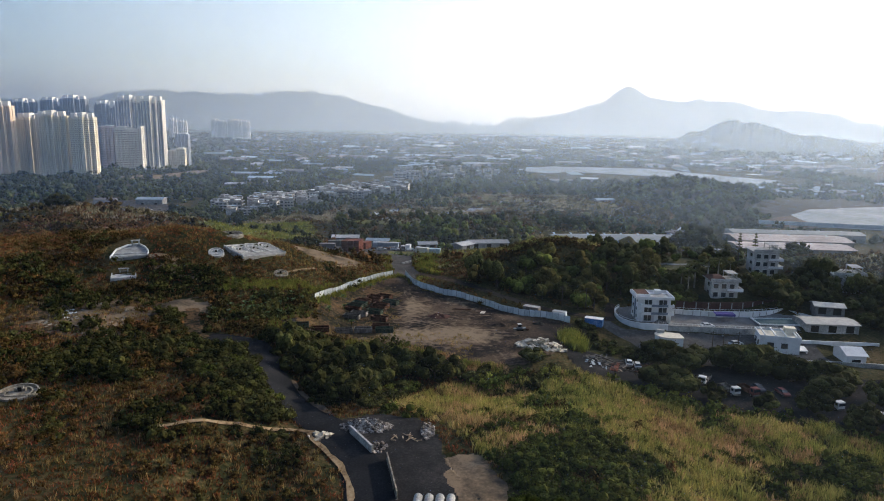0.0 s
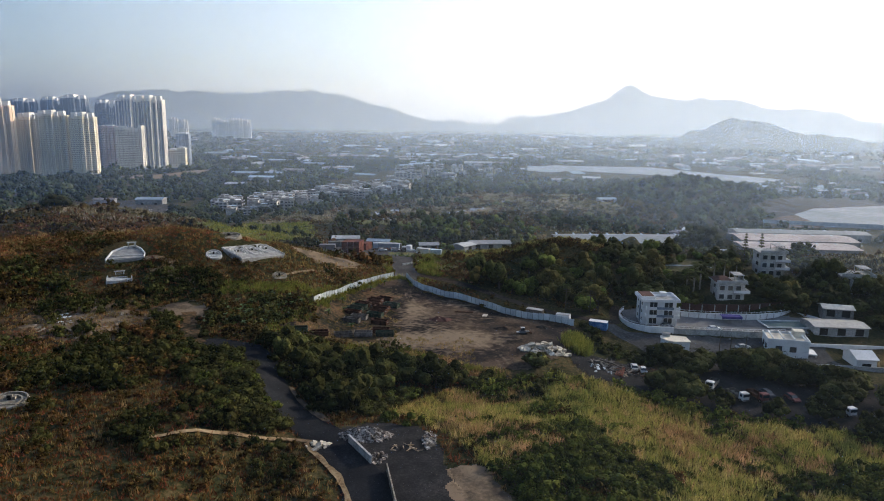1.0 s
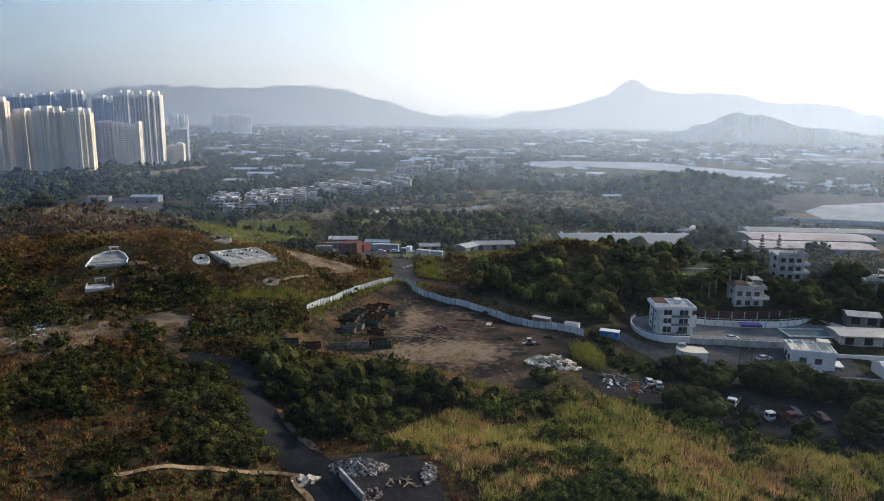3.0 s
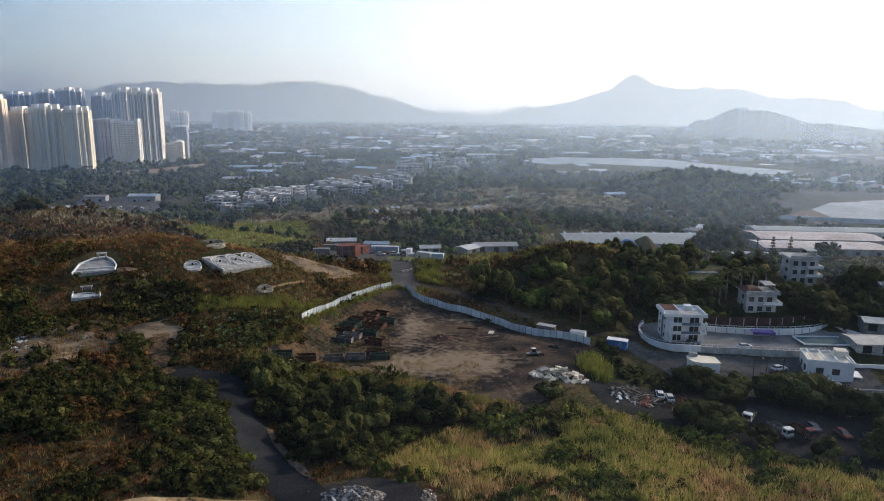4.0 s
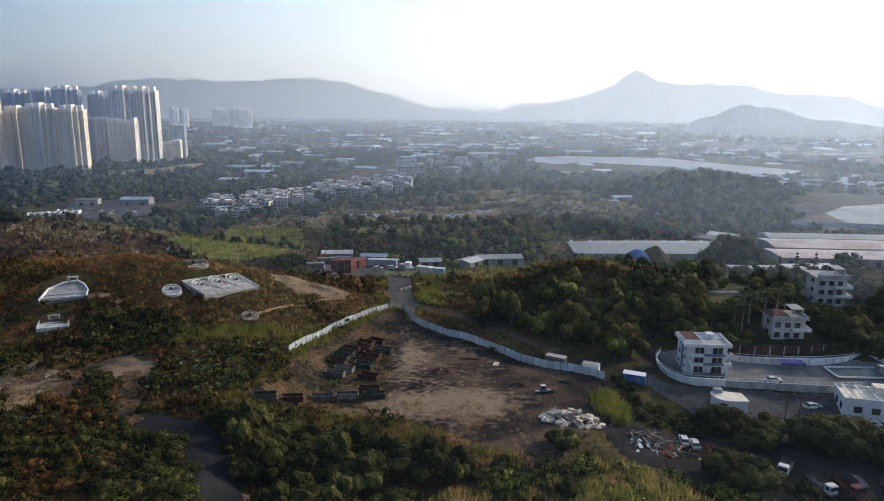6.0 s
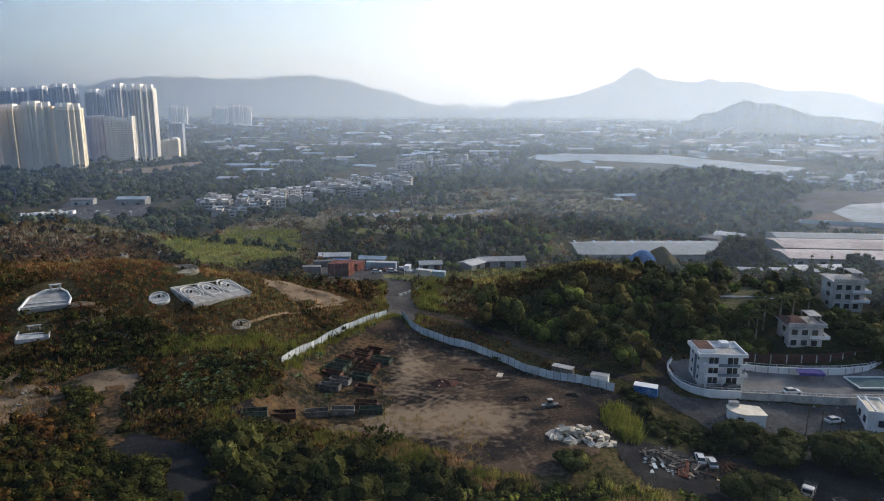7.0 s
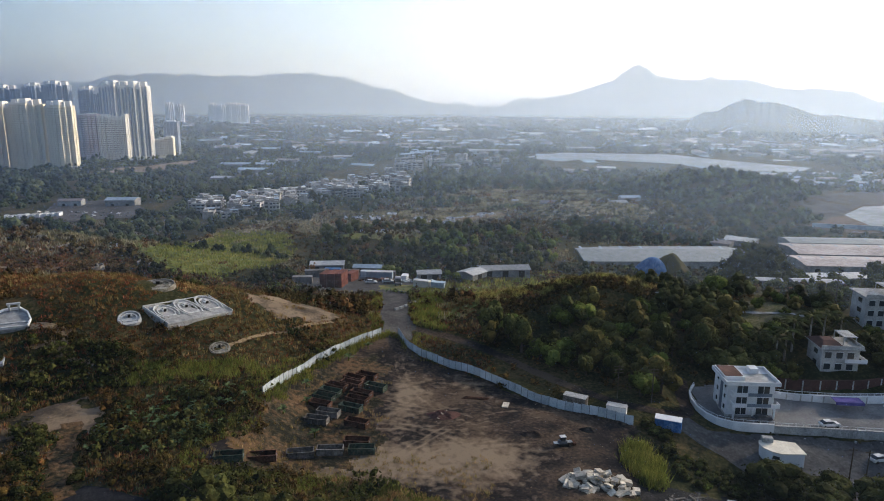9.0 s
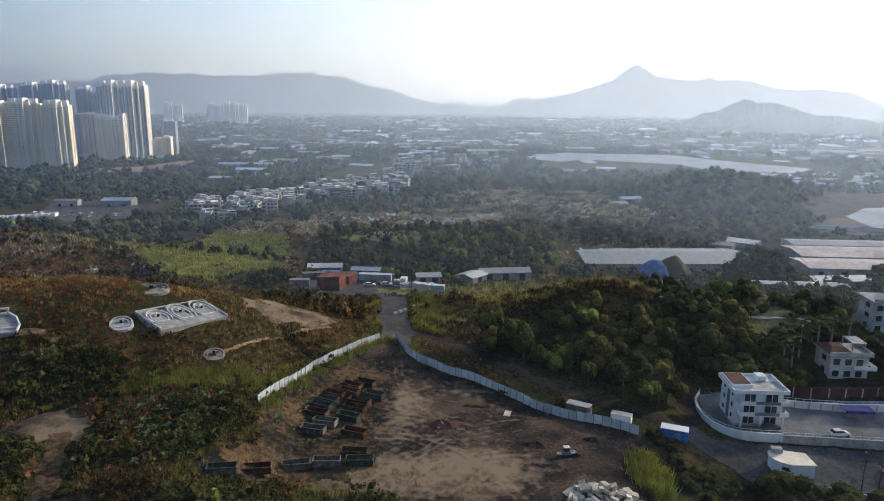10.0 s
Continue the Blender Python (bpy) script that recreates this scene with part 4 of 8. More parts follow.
# undergrowth among the villas and below the wood
x, y = jittered(2, 175, 205, 350, 4.2)
ok = open_ground(x, y, 0.2) & ~inside(x, y, [(30, 200), (60, 190), (56, 214), (34, 220)])
strewn("undergrowth", shrubs, x[ok], y[ok], rng.uniform(0.8, 1.9, ok.sum()), M["shrub"], "dark undergrowth between trees and gardens", "shrub", 0.15)

# golden weeds between the grove and the clearing
x, y = jittered(-42, 16, 162, 184, 0.8)
k = open_ground(x, y) & (ripple(x, y, 3.2, 2) > 0.0) & (y < 182)
strewn("golden_weeds", reeds, x[k], y[k], rng.uniform(0.4, 0.95, k.sum()), M["dry_reed"], "golden dry weeds along the clearing edge", "grass")
k = open_ground(x, y) & (ripple(x, y, 3.2, 2) < 0.2)
strewn("green_weeds", reeds, x[k], y[k], rng.uniform(0.5, 1.0, k.sum()), M["lawn"], "green grass along the clearing edge", "grass")

# grass along the inner side of the western hoarding
x, y = jittered(-42, -12, 200, 256, 0.7)
k = (to_line(x, y, [(-39, 203), (-37.3, 210), (-34.8, 218), (-31.8, 227.5), (-27.3, 235.5), (-23, 243), (-17, 251), (-13.5, 248), (-10, 241)]) < 1.3 + 1.2 * ripple(x, y, 4, 2))
strewn("fence_grass", reeds, x[k], y[k], rng.uniform(0.55, 1.3, k.sum()), M["lawn"], "green tall grass growing against the hoarding", "grass")

# bright reeds between the lane and the wooded hill
x, y = jittered(-14, 14, 256, 312, 0.95)
k = open_ground(x, y) & (to_line(x, y, LANE) < 15 + 4 * ripple(x, y, 6, 2)) & (x > -12)
strewn("lane_reeds", reeds, x[k], y[k], rng.uniform(0.8, 1.5, k.sum()) * (0.8 + 0.4 * ripple(x[k], y[k], 3, 4)), M["lawn"], "bright green tall reeds beside the lane", "reed")

# light tall grass between banana plants and hill
x, y = jittered(-68, -38, 192, 216, 0.8)
k = open_ground(x, y) & (ripple(x, y, 5, 2) > -0.25) & (to_line(x, y, [(-66, 204), (-52, 209), (-40, 216)]) < 4)
strewn("slope_grass", reeds, x[k], y[k], rng.uniform(0.7, 1.15, k.sum()), M["lawn"], "light green tall grass at the foot of the hill", "grass")

# rough country between the near hills and the plain
ROUGH = [(-150, 400), (150, 400), (185, 560), (150, 620), (120, 700), (10, 720), (-30, 660), (-60, 560), (-150, 520)]
DRY = [[(-153, 545), (-112, 600), (-64, 556), (-12, 588), (-48, 640), (0, 712), (70, 742), (82, 660), (46, 582), (40, 490), (24, 458), (-31, 426), (-89, 470)],
       [(52, 478), (68, 640), (110, 700), (132, 619), (138, 490), (106, 468), (70, 466)],
       [(-339, 545), (-224, 548), (-188, 531), (-118, 306), (-133, 285), (-240, 270), (-330, 400)]]
MEADOW = [(-110, 303), (-136, 398), (-147, 500), (-104, 485), (-74, 382), (-71, 326), (-84, 308)]
TOMBS = [(-43.5, 553, 1.2), (-23, 528, 1.5), (-12, 510, 1.3), (0, 503, 1.6), (11, 488, 1.3), (20, 496, 1.6), (-81, 541, 1.2), (-66, 540, 1.2), (-33, 535, 1.2), (-2, 486, 1.5), (29, 486, 1.3), (-52, 530, 1.4), (36, 500, 1.1), (-20, 500, 1.3), (47, 655, 1.2), (52, 630, 1.0), (75, 505, 1.2), (95, 520, 1.2), (82, 560, 1.2), (100, 590, 1.3), (112, 560, 1.1), (90, 620, 1.2)]
BANK = [(-40, 512), (-14, 494), (6, 482), (30, 480), (34, 494), (10, 508), (-14, 520), (-34, 528)]
x, y = jittered(-340, 200, 262, 740, 3.4)
dry = inside(x, y, DRY[0]) | inside(x, y, DRY[1]) | inside(x, y, DRY[2])
green = inside(x, y, MEADOW) | (mound(x, y, 25, 305, 32, 22, 1.3) > 0.5) | inside(x, y, [(-10, 722), (60, 745), (72, 840), (10, 850)])
bare = inside(x, y, BANK)
for cx, cy, cs in TOMBS:
    bare |= np.hypot(x - cx, y - cy) < 4.5 * cs
ok = open_ground(x, y) & ((y < 420) | inside(x, y, ROUGH) | dry | green) & ~bare
field = ripple(x, y, 28, 3) + 0.5 * ripple(x, y, 9, 8)
wood_hill = inside(x, y, [(4, 262), (4, 242), (30, 232), (78, 228), (150, 235), (170, 330), (66, 330), (60, 304), (24, 304), (8, 296)])
k = ok & ((green & (field > -0.9)) | (~dry & (field > 0.75))) & ~wood_hill
strewn("meadow", [tuft_shape(s + 50, 16, 1.5, 1.5, 0.3, 0.4) for s in range(5)], x[k], y[k], rng.uniform(0.8, 1.5, k.sum()), M["lawn"], "fresh green meadow grass on the far slope", "grass")
k2 = ok & ~k & (dry | (field < 0.0)) & ~wood_hill
k4 = k2 & (ripple(x, y, 14, 1) + 0.4 * ripple(x, y, 5, 2) > -0.55)
k2 &= ~k4
strewn("far_straw", [tuft_shape(s + 160, 14, 1.3, 1.6, 0.4, 0.5) for s in range(5)], x[k4], y[k4], rng.uniform(0.8, 1.5, k4.sum()), M["far_straw"], "pale dry grass on the far rough hills", "grass")
strewn("far_fern", [tuft_shape(s + 60, 14, 1.1, 1.6, 0.4, 0.8) for s in range(5)], x[k2], y[k2], rng.uniform(0.8, 1.5, k2.sum()), M["leaf_olive"], "olive brown fern on the far rough hills", "fern")
clumps = ripple(x, y, 17, 5) + 0.6 * ripple(x, y, 6, 2)
k3 = ok & ~green & ~wood_hill & (rng.uniform(size=len(x)) < np.where(dry, 0.05 + 0.4 * (clumps > 0.5), 0.55)) & (x > -280)
strewn("far_scrub", [crown_shape(s + 70, 1.7, 2.5, -0.3, 7, 12, 0.6, 5) for s in range(6)], x[k3], y[k3], rng.uniform(0.6, 1.5, k3.sum()) * (1 + 0.9 * ss(0.0, 1.0, clumps[k3])), M["shrub"], "dark scrub on the far rough hills", "shrub", 0.3)
laid("bare_bank", BANK, M["sand"], "bare pale earth round old tombs on the far rise", "ground", 0.15, 1.0, 3.0)

# far woods over the plain
far_tree = [crown_shape(s + 90, 5.2, 8.6, -0.5, 8, 34, 1.1, 7, 20, 0.5) for s in range(6)]
farther_tree = [crown_shape(s + 97, 5.6, 8.8, -0.5, 7, 16, 1.4, 5, 8, 0.55) for s in range(5)]
x, y = jittered(-900, 620, 430, 1450, 13.8)
wide_view = np.abs(x) < 0.72 * y + 20
dense = 0.9 * ss(60, -120, x) * ss(980, 700, y) + 0.55 * ripple(x, y, 110, 2) + 0.5 * ripple(x, y, 37, 5) + 0.3 * ss(800, 1000, y) + 1.6 * mound(x, y, 222, 652, 80, 55, 1) 
village = inside(x, y, [(-215, 590), (-140, 585), (-35, 690), (-30, 1010), (75, 1010), (75, 1140), (-140, 1040), (-160, 720), (-215, 650)])
yards = inside(x, y, [(225, 505), (300, 480), (420, 480), (420, 700), (320, 730), (262, 545)]) | inside(x, y, [(120, 930), (520, 880), (520, 1220), (120, 1220)]) | inside(x, y, [(-345, 545), (-225, 545), (-225, 640), (-345, 650)]) | inside(x, y, [(-460, 965), (-408, 905), (-385, 960), (-362, 1080), (-400, 1090), (-425, 1000)])
scrub_land = inside(x, y, ROUGH)
k = wide_view & open_ground(x, y) & ~yards & ~scrub_land & (dense > np.where(village, 1.05, -0.2))
sized = rng.uniform(0.6, 1.25, len(x)) * (1 + 0.45 * (rng.uniform(size=len(x)) < 0.22))
q = k & (y < 860)
strewn("plain_woods", far_tree, x[q], y[q], sized[q], M["wood_far"], "dark green woods spread over the plain", "woodland", 0.5)
q = k & (y >= 860)
strewn("plain_woods", farther_tree, x[q], y[q], sized[q] * 1.1, M["wood_far"], "hazy green woods farther out on the plain", "woodland", 0.5)
x, y = jittered(-1500, 1400, 1450, 3300, 42.0)
k = (np.abs(x) < 0.72 * y) & (ripple(x, y, 170, 3) + 0.8 * ripple(x, y, 60, 1) > -0.3)
strewn("distant_woods", [crown_shape(s + 110, 14, 10, 0, 7, 18, 6.5, 2) for s in range(4)], x[k], y[k], rng.uniform(0.6, 1.3, k.sum()), M["wood_far"], "belts of woods far out on the plain", "woodland", 0.5)


# ---- single trees ----
def tree(seed, wide, tall, low, lumps, leaves, size, leaf, label, bark="bark", name="tree", sides=80, lump=0.46, solid=0.62):
    ob = base(name, Matrix.Identity(4), label, name)
    r = random.Random(seed)
    bm = bmesh.new()
    tube(bm, (0, 0, -0.5), (0.1, 0.05, low + (tall - low) * 0.35), 0.05 * tall ** 0.8, 0.03 * tall ** 0.8, 7)
    for _ in range(6):
        a, q = r.uniform(0, math.tau), r.uniform(0.4, 0.75)
        z = low + (tall - low) * r.uniform(0.05, 0.3)
        tube(bm, (0.05, 0.03, z), (wide * q * math.cos(a), wide * q * math.sin(a), z + (tall - low) * r.uniform(0.2, 0.45)), 0.022 * tall ** 0.8, 0.01 * tall ** 0.8, 5)
    part("trunk", bm, M[bark], ob)
    link("crown", array_mesh("crown", *crown_shape(seed, wide, tall, low, lumps, leaves, size, int(lumps * solid), sides, lump, (0.66, 0.98))), M[leaf], ob)
    return ob


KINDS = {}


def plant(kind, px, py, size=1.0, group=""):
    m = pose(px, py, float(surface(px, py)) - 0.1, 0, 0, rng.uniform(0, 360)) @ Matrix.Scale(size, 4)
    if kind in KINDS:
        ob = copy_thing(KINDS[kind], m)
    else:
        ob = KINDS[kind] = MAKERS[kind]()
        ob.matrix_basis = m
        return tagged(ob, group=group)
    ob.matrix_basis = m
    return tagged(ob, group=group)


def palm(seed):
    ob = base("palm_tree", Matrix.Identity(4), "tall palm with a pale trunk and drooping fronds", "palm")
    bm = bmesh.new()
    for z in range(6):
        tube(bm, (0.02 * z * z * 0.2, 0, z * 1.25 - 0.4), (0.02 * (z + 1) ** 2 * 0.2, 0, (z + 1) * 1.25 - 0.4), 0.24 - 0.012 * z, 0.235 - 0.012 * (z + 1), 7)
    part("trunk", bm, M["pale_bark"], ob)
    r = random.Random(seed)
    bm = bmesh.new()
    for k in range(17):
        a, up, ln = k * 2.4 + r.uniform(-0.2, 0.2), r.uniform(0.1, 1.2), r.uniform(2.9, 4.0)
        prev = None
        for j in range(6):
            u = j / 5
            d, z = ln * u * math.cos(up * (1 - u) * 0.8), 7.1 + ln * (math.sin(up) * u - 0.75 * u * u)
            w = 0.5 * math.sin(math.pi * min(1, u * 0.85 + 0.12))
            c = Vector((d * math.cos(a) + 0.15, d * math.sin(a), z))
            s = Vector((-math.sin(a), math.cos(a), 0)) * w
            row = [bm.verts.new(c - s - Vector((0, 0, w * 0.5))), bm.verts.new(c), bm.verts.new(c + s - Vector((0, 0, w * 0.5)))]
            if prev:
                bm.faces.new((prev[0], prev[1], row[1], row[0]))
                bm.faces.new((prev[1], prev[2], row[2], row[1]))
            prev = row
    part("crown", bm, M["leaf"], ob)
    return ob


def banana(seed):
    ob = base("banana_plant", Matrix.Identity(4), "banana plant with broad green leaves", "banana plant")
    bm = bmesh.new()
    tube(bm, (0, 0, -0.3), (0, 0, 1.3), 0.14, 0.1, 6)
    part("stem", bm, M["leaf_light"], ob)
    r = random.Random(seed)
    bm = bmesh.new()
    for k in range(8):
        a, up, ln = k * 2.4 + r.uniform(-0.3, 0.3), r.uniform(0.5, 1.2), r.uniform(1.5, 2.3)
        prev = None
        for j in range(5):
            u = j / 4
            c = Vector((ln * u * math.cos(up) * math.cos(a), ln * u * math.cos(up) * math.sin(a), 1.2 + ln * (math.sin(up) * u - 0.55 * u * u)))
            s = Vector((-math.sin(a), math.cos(a), 0)) * (0.33 * math.sin(math.pi * (0.08 + 0.84 * u)))
            row = [bm.verts.new(c - s + Vector((0, 0, 0.1))), bm.verts.new(c), bm.verts.new(c + s + Vector((0, 0, 0.1)))]
            if prev:
                bm.faces.new((prev[0], prev[1], row[1], row[0]))
                bm.faces.new((prev[1], prev[2], row[2], row[1]))
            prev = row
    part("leaves", bm, M["banana"], ob)
    return ob


def conifer(seed):
    ob = base("conifer", Matrix.Identity(4), "tall narrow dark conifer with tiered branches", "conifer")
    bm = bmesh.new()
    tube(bm, (0, 0, -0.5), (0, 0, 13), 0.25, 0.05, 6)
    part("trunk", bm, M["bark"], ob)
    r = np.random.default_rng(seed)
    n = 1500
    h = r.uniform(1.5, 13.2, n)
    tier = np.floor(h / 1.1) * 1.1 + 0.3 * r.normal(0, 1, n) * 0.5
    reach = (14 - tier) * 0.17 * np.sqrt(r.uniform(0.02, 1, n))
    a = np.floor(r.uniform(0, 6, n)) * math.tau / 6 + tier * 1.3 + r.normal(0, 0.12, n)
    p = np.stack([reach * np.cos(a), reach * np.sin(a), tier + 0.1 * reach], -1)
    link("crown", array_mesh("crown", *leaf_faces(r, p, np.tile([0, 0, 1.0], (n, 1)), 0.45)), M["leaf"], ob)
    return ob


MAKERS = {
    "round": lambda: tree(1, 3.6, 6.2, 0.2, 22, 900, 0.3, "leaf", "broad dark evergreen tree with a dense rounded crown"),
    "tall": lambda: tree(2, 3.1, 7.8, 0.4, 24, 900, 0.3, "leaf", "tall dark evergreen tree with an uneven crown"),
    "spread": lambda: tree(3, 4.3, 5.8, 0.1, 26, 1000, 0.3, "leaf", "wide spreading dark green tree"),
    "great": lambda: tree(11, 13.0, 21.5, 0.2, 150, 4200, 0.6, "leaf", "very broad old dark green tree with a domed crown", sides=20, lump=0.19, solid=0.95),
    "light": lambda: tree(4, 3.0, 5.4, 0.1, 20, 760, 0.28, "leaf_light", "yellowish green leafy tree"),
    "olive": lambda: tree(5, 3.2, 6.2, 0.4, 20, 760, 0.28, "leaf_olive", "olive brown tree in autumn leaf"),
    "bush": lambda: tree(6, 2.2, 3.0, -0.2, 15, 460, 0.23, "leaf", "low dense dark green bush", name="bush", sides=20),
    "light_bush": lambda: tree(7, 2.0, 2.6, -0.2, 14, 430, 0.23, "leaf_light", "low light green bush", name="bush", sides=20),
    "blossom": lambda: tree(8, 2.0, 4.5, 1.5, 16, 700, 0.4, "flower", "small tree covered in red blossom"),
    "palm": lambda: palm(3),
    "banana": lambda: banana(5),
    "conifer": lambda: conifer(4),
}


def thicket(poly, step, lo, hi, mat, label, keep=1.0):
    """Trees of a farther wood, too close together to tell apart."""
    px, py = [p[0] for p in poly], [p[1] for p in poly]
    x, y = jittered(min(px), max(px), min(py), max(py), step)
    ok = inside(x, y, poly) & open_ground(x, y, 0.5) & (rng.uniform(size=len(x)) < keep)
    strewn("thicket", [crown_shape(s + 140, 3.5, 6.2, -0.2, 12, 80, 0.6, 11, 20, 0.52) for s in range(6)], x[ok], y[ok], rng.uniform(lo, hi, ok.sum()), M[mat], label, "woodland", 0.3)


def grove(poly, step, kinds, lo, hi, group, margin=0.5, keep=1.0):
    px, py = [p[0] for p in poly], [p[1] for p in poly]
    x, y = jittered(min(px), max(px), min(py), max(py), step)
    ok = inside(x, y, poly) & open_ground(x, y, margin) & (rng.uniform(size=len(x)) < keep)
    for a, b in zip(x[ok], y[ok]):
        plant(kinds[int(rng.integers(0, len(kinds)))], float(a), float(b), float(rng.uniform(lo, hi)), group)


grove([(-36, 150), (-28, 139), (-20, 132), (-18, 134), (-15, 143), (-9, 152), (2, 158), (10, 160), (2, 163), (-6, 164), (-18, 165), (-30, 167), (-39, 166), (-42, 160)], 4.8, ["round", "spread", "round", "tall", "round"], 0.9, 1.5, "grove beside the road")
grove([(-18, 134), (-13, 133), (-9, 142), (-3, 152), (8, 157), (14, 160), (4, 163), (2, 158), (-9, 152), (-15, 143)], 3.2, ["bush", "bush", "light_bush"], 0.9, 1.5, "bushes at the edge of the grove", margin=-1.0)


def beside(line, side, step, kinds, lo, hi, group):
    """A hedge along one side of a road."""
    for (ax, ay), (bx, by) in zip(line, line[1:]):
        n = math.hypot(bx - ax, by - ay)
        for k in range(max(1, int(n / step))):
            u = (k + 0.5) * step / n
            off = side + float(rng.uniform(-0.5, 0.8)) * math.copysign(1, side)
            plant(kinds[int(rng.integers(0, len(kinds)))], ax + (bx - ax) * u + off * (by - ay) / n, ay + (by - ay) * u - off * (bx - ax) / n, float(rng.uniform(lo, hi)), group)


for px, py, s in ((-42.5, 143.5, 1.2), (-45, 146.5, 1.35), (-46.5, 150, 1.3), (-48.5, 153, 1.3), (-50.5, 156, 1.1), (-58, 157.5, 1.2), (-62, 160, 1.2), (-65.5, 163.5, 1.25), (-68, 167, 1.2), (-61, 168, 0.9)):
    plant("bush", px, py, s, "bushes along the road")
beside(ROAD[4:7], -5.0, 2.6, ["bush", "bush", "light_bush"], 1.0, 1.4, "bushes along the road")
beside(ROAD[4:7], -8.0, 3.2, ["bush", "light_bush", "bush"], 1.0, 1.5, "bushes along the road")
beside(TRACK, -4.5, 3.0, ["bush", "light_bush"], 0.8, 1.1, "bushes along the road")
thicket([(58, 436), (150, 440), (152, 462), (110, 470), (58, 462)], 6.5, 0.8, 1.2, "wood_far", "dark belt of trees at the foot of the rough hill", 0.9)
thicket([(-70, 436), (30, 440), (40, 452), (-60, 452)], 6.5, 0.6, 1.1, "wood_far", "belt of trees across the rough country", 0.8)
thicket([(-130, 366), (-70, 362), (-64, 374), (-126, 380)], 6.5, 0.5, 1.0, "wood_far", "belt of trees below the meadow", 0.8)
thicket([(-6, 372), (45, 380), (60, 400), (40, 428), (0, 418), (-30, 392)], 7.5, 0.9, 1.7, "leaf_light", "rounded green trees on the rough slope", 0.65)
thicket([(-73, 420), (-56, 470), (-10, 462), (32, 451), (42, 423), (53, 393), (-1, 373), (-23, 382), (-54, 373)], 7.5, 0.5, 1.6, "leaf", "dark rounded trees below the tombs", 0.45)
thicket([(60, 470), (130, 470), (150, 500), (120, 530), (70, 515)], 12.0, 0.4, 0.9, "leaf_olive", "scattered olive trees on the rough hill", 0.5)
thicket([(120, 470), (150, 470), (175, 520), (160, 570), (135, 560), (130, 500)], 8.0, 0.7, 1.6, "leaf_olive", "olive trees at the end of the rough hill", 0.7)
thicket([(-45, 640), (-12, 637), (22, 731), (0, 860), (-42, 846), (-36, 700)], 10.0, 1.2, 2.2, "wood_far", "large dark trees at the edge of the village", 0.75)
thicket([(20, 520), (50, 515), (60, 560), (30, 575)], 7.0, 0.6, 1.1, "wood_far", "clump of trees on the rough hills", 0.7)
thicket([(-40, 560), (20, 600), (15, 640), (-15, 640)], 8.0, 0.8, 1.3, "wood_far", "round clump of trees near the village", 0.85)
thicket([(130, 630), (160, 600), (220, 592), (290, 615), (315, 655), (300, 700), (220, 715), (150, 695)], 9.5, 1.2, 1.8, "wood_far", "dense dark wood on the far rounded hill")
thicket([(60, 366), (98, 370), (150, 368), (158, 386), (112, 388), (60, 384)], 6.5, 0.7, 1.15, "leaf", "dark trees in front of the warehouse", 0.8)
thicket([(150, 340), (230, 345), (240, 366), (160, 372)], 6.5, 0.7, 1.3, "leaf", "dark trees in front of the pink roofed warehouses", 0.8)
thicket([(60, 432), (280, 462), (290, 480), (150, 478), (60, 445)], 7.5, 0.6, 1.1, "wood_far", "trees behind the warehouses", 0.8)
thicket([(-370, 520), (-230, 520), (-225, 546), (-370, 546)], 8.0, 0.4, 0.8, "wood_far", "trees in front of the car park", 0.35)
thicket([(-200, 296), (-128, 292), (-122, 306), (-200, 316)], 5.5, 0.4, 0.62, "shrub", "bushy trees along the hill crest", 0.75)
grove([(14, 160), (9, 149), (20, 152), (32, 160), (34, 166), (22, 164)], 3.8, ["bush", "bush", "light_bush", "round"], 0.6, 0.95, "bushes at the clearing edge")
# light and olive kinds put the sunlit tops of the wood into leaf colour
grove([(6, 262), (4, 250), (14, 245), (24, 234), (33, 224), (42, 217), (50, 214), (54, 224), (58, 232), (76, 228), (84, 236), (80, 262), (62, 260), (40, 258), (18, 254), (8, 258)], 6.0, ["round", "light", "spread", "tall", "light", "olive", "round", "olive", "light"], 1.0, 1.8, "wood on the hill")
thicket([(64, 262), (84, 258), (86, 280), (70, 288), (58, 282)], 6.0, 0.8, 1.3, "leaf", "dark trees at the end of the wooded hill")
x, y = jittered(4, 72, 256, 300, 1.9)
k = inside(x, y, [(8, 266), (18, 258), (40, 262), (62, 262), (66, 280), (56, 296), (24, 298), (8, 284)]) & open_ground(x, y, 0.3)
tall_part = ripple(x, y, 9, 4) + 0.5 * ripple(x, y, 4, 2)
q = k & (tall_part > -0.1)
strewn("crest_shrubs", shrubs, x[q], y[q], rng.uniform(1.1, 2.4, q.sum()), M["shrub"], "brown green shrubs on the crest of the wooded hill", "shrub", 0.2)
q = k & (tall_part <= 0.1)
strewn("crest_bushes", shrubs, x[q], y[q], rng.uniform(0.8, 1.7, q.sum()), M["leaf_olive"], "olive bushes on the crest of the wooded hill", "shrub", 0.2)
x, y = jittered(4, 72, 268, 306, 1.0)
k = inside(x, y, [(8, 270), (24, 262), (46, 264), (62, 266), (72, 290), (56, 304), (24, 304), (8, 296)]) & open_ground(x, y) & (ripple(x, y, 7, 6) > -0.25)
strewn("crest_grass", reeds, x[k], y[k], rng.uniform(0.8, 1.4, k.sum()), M["reed"], "tall yellow green grass behind the hill crest", "grass")
# more light and olive kinds stand in for sunlit garden crowns
grove([(84, 240), (110, 242), (116, 250), (136, 250), (150, 260), (152, 282), (80, 282)], 6.2, ["round", "light", "light", "olive", "spread"], 0.7, 1.35, "garden trees by the villas", keep=0.95)
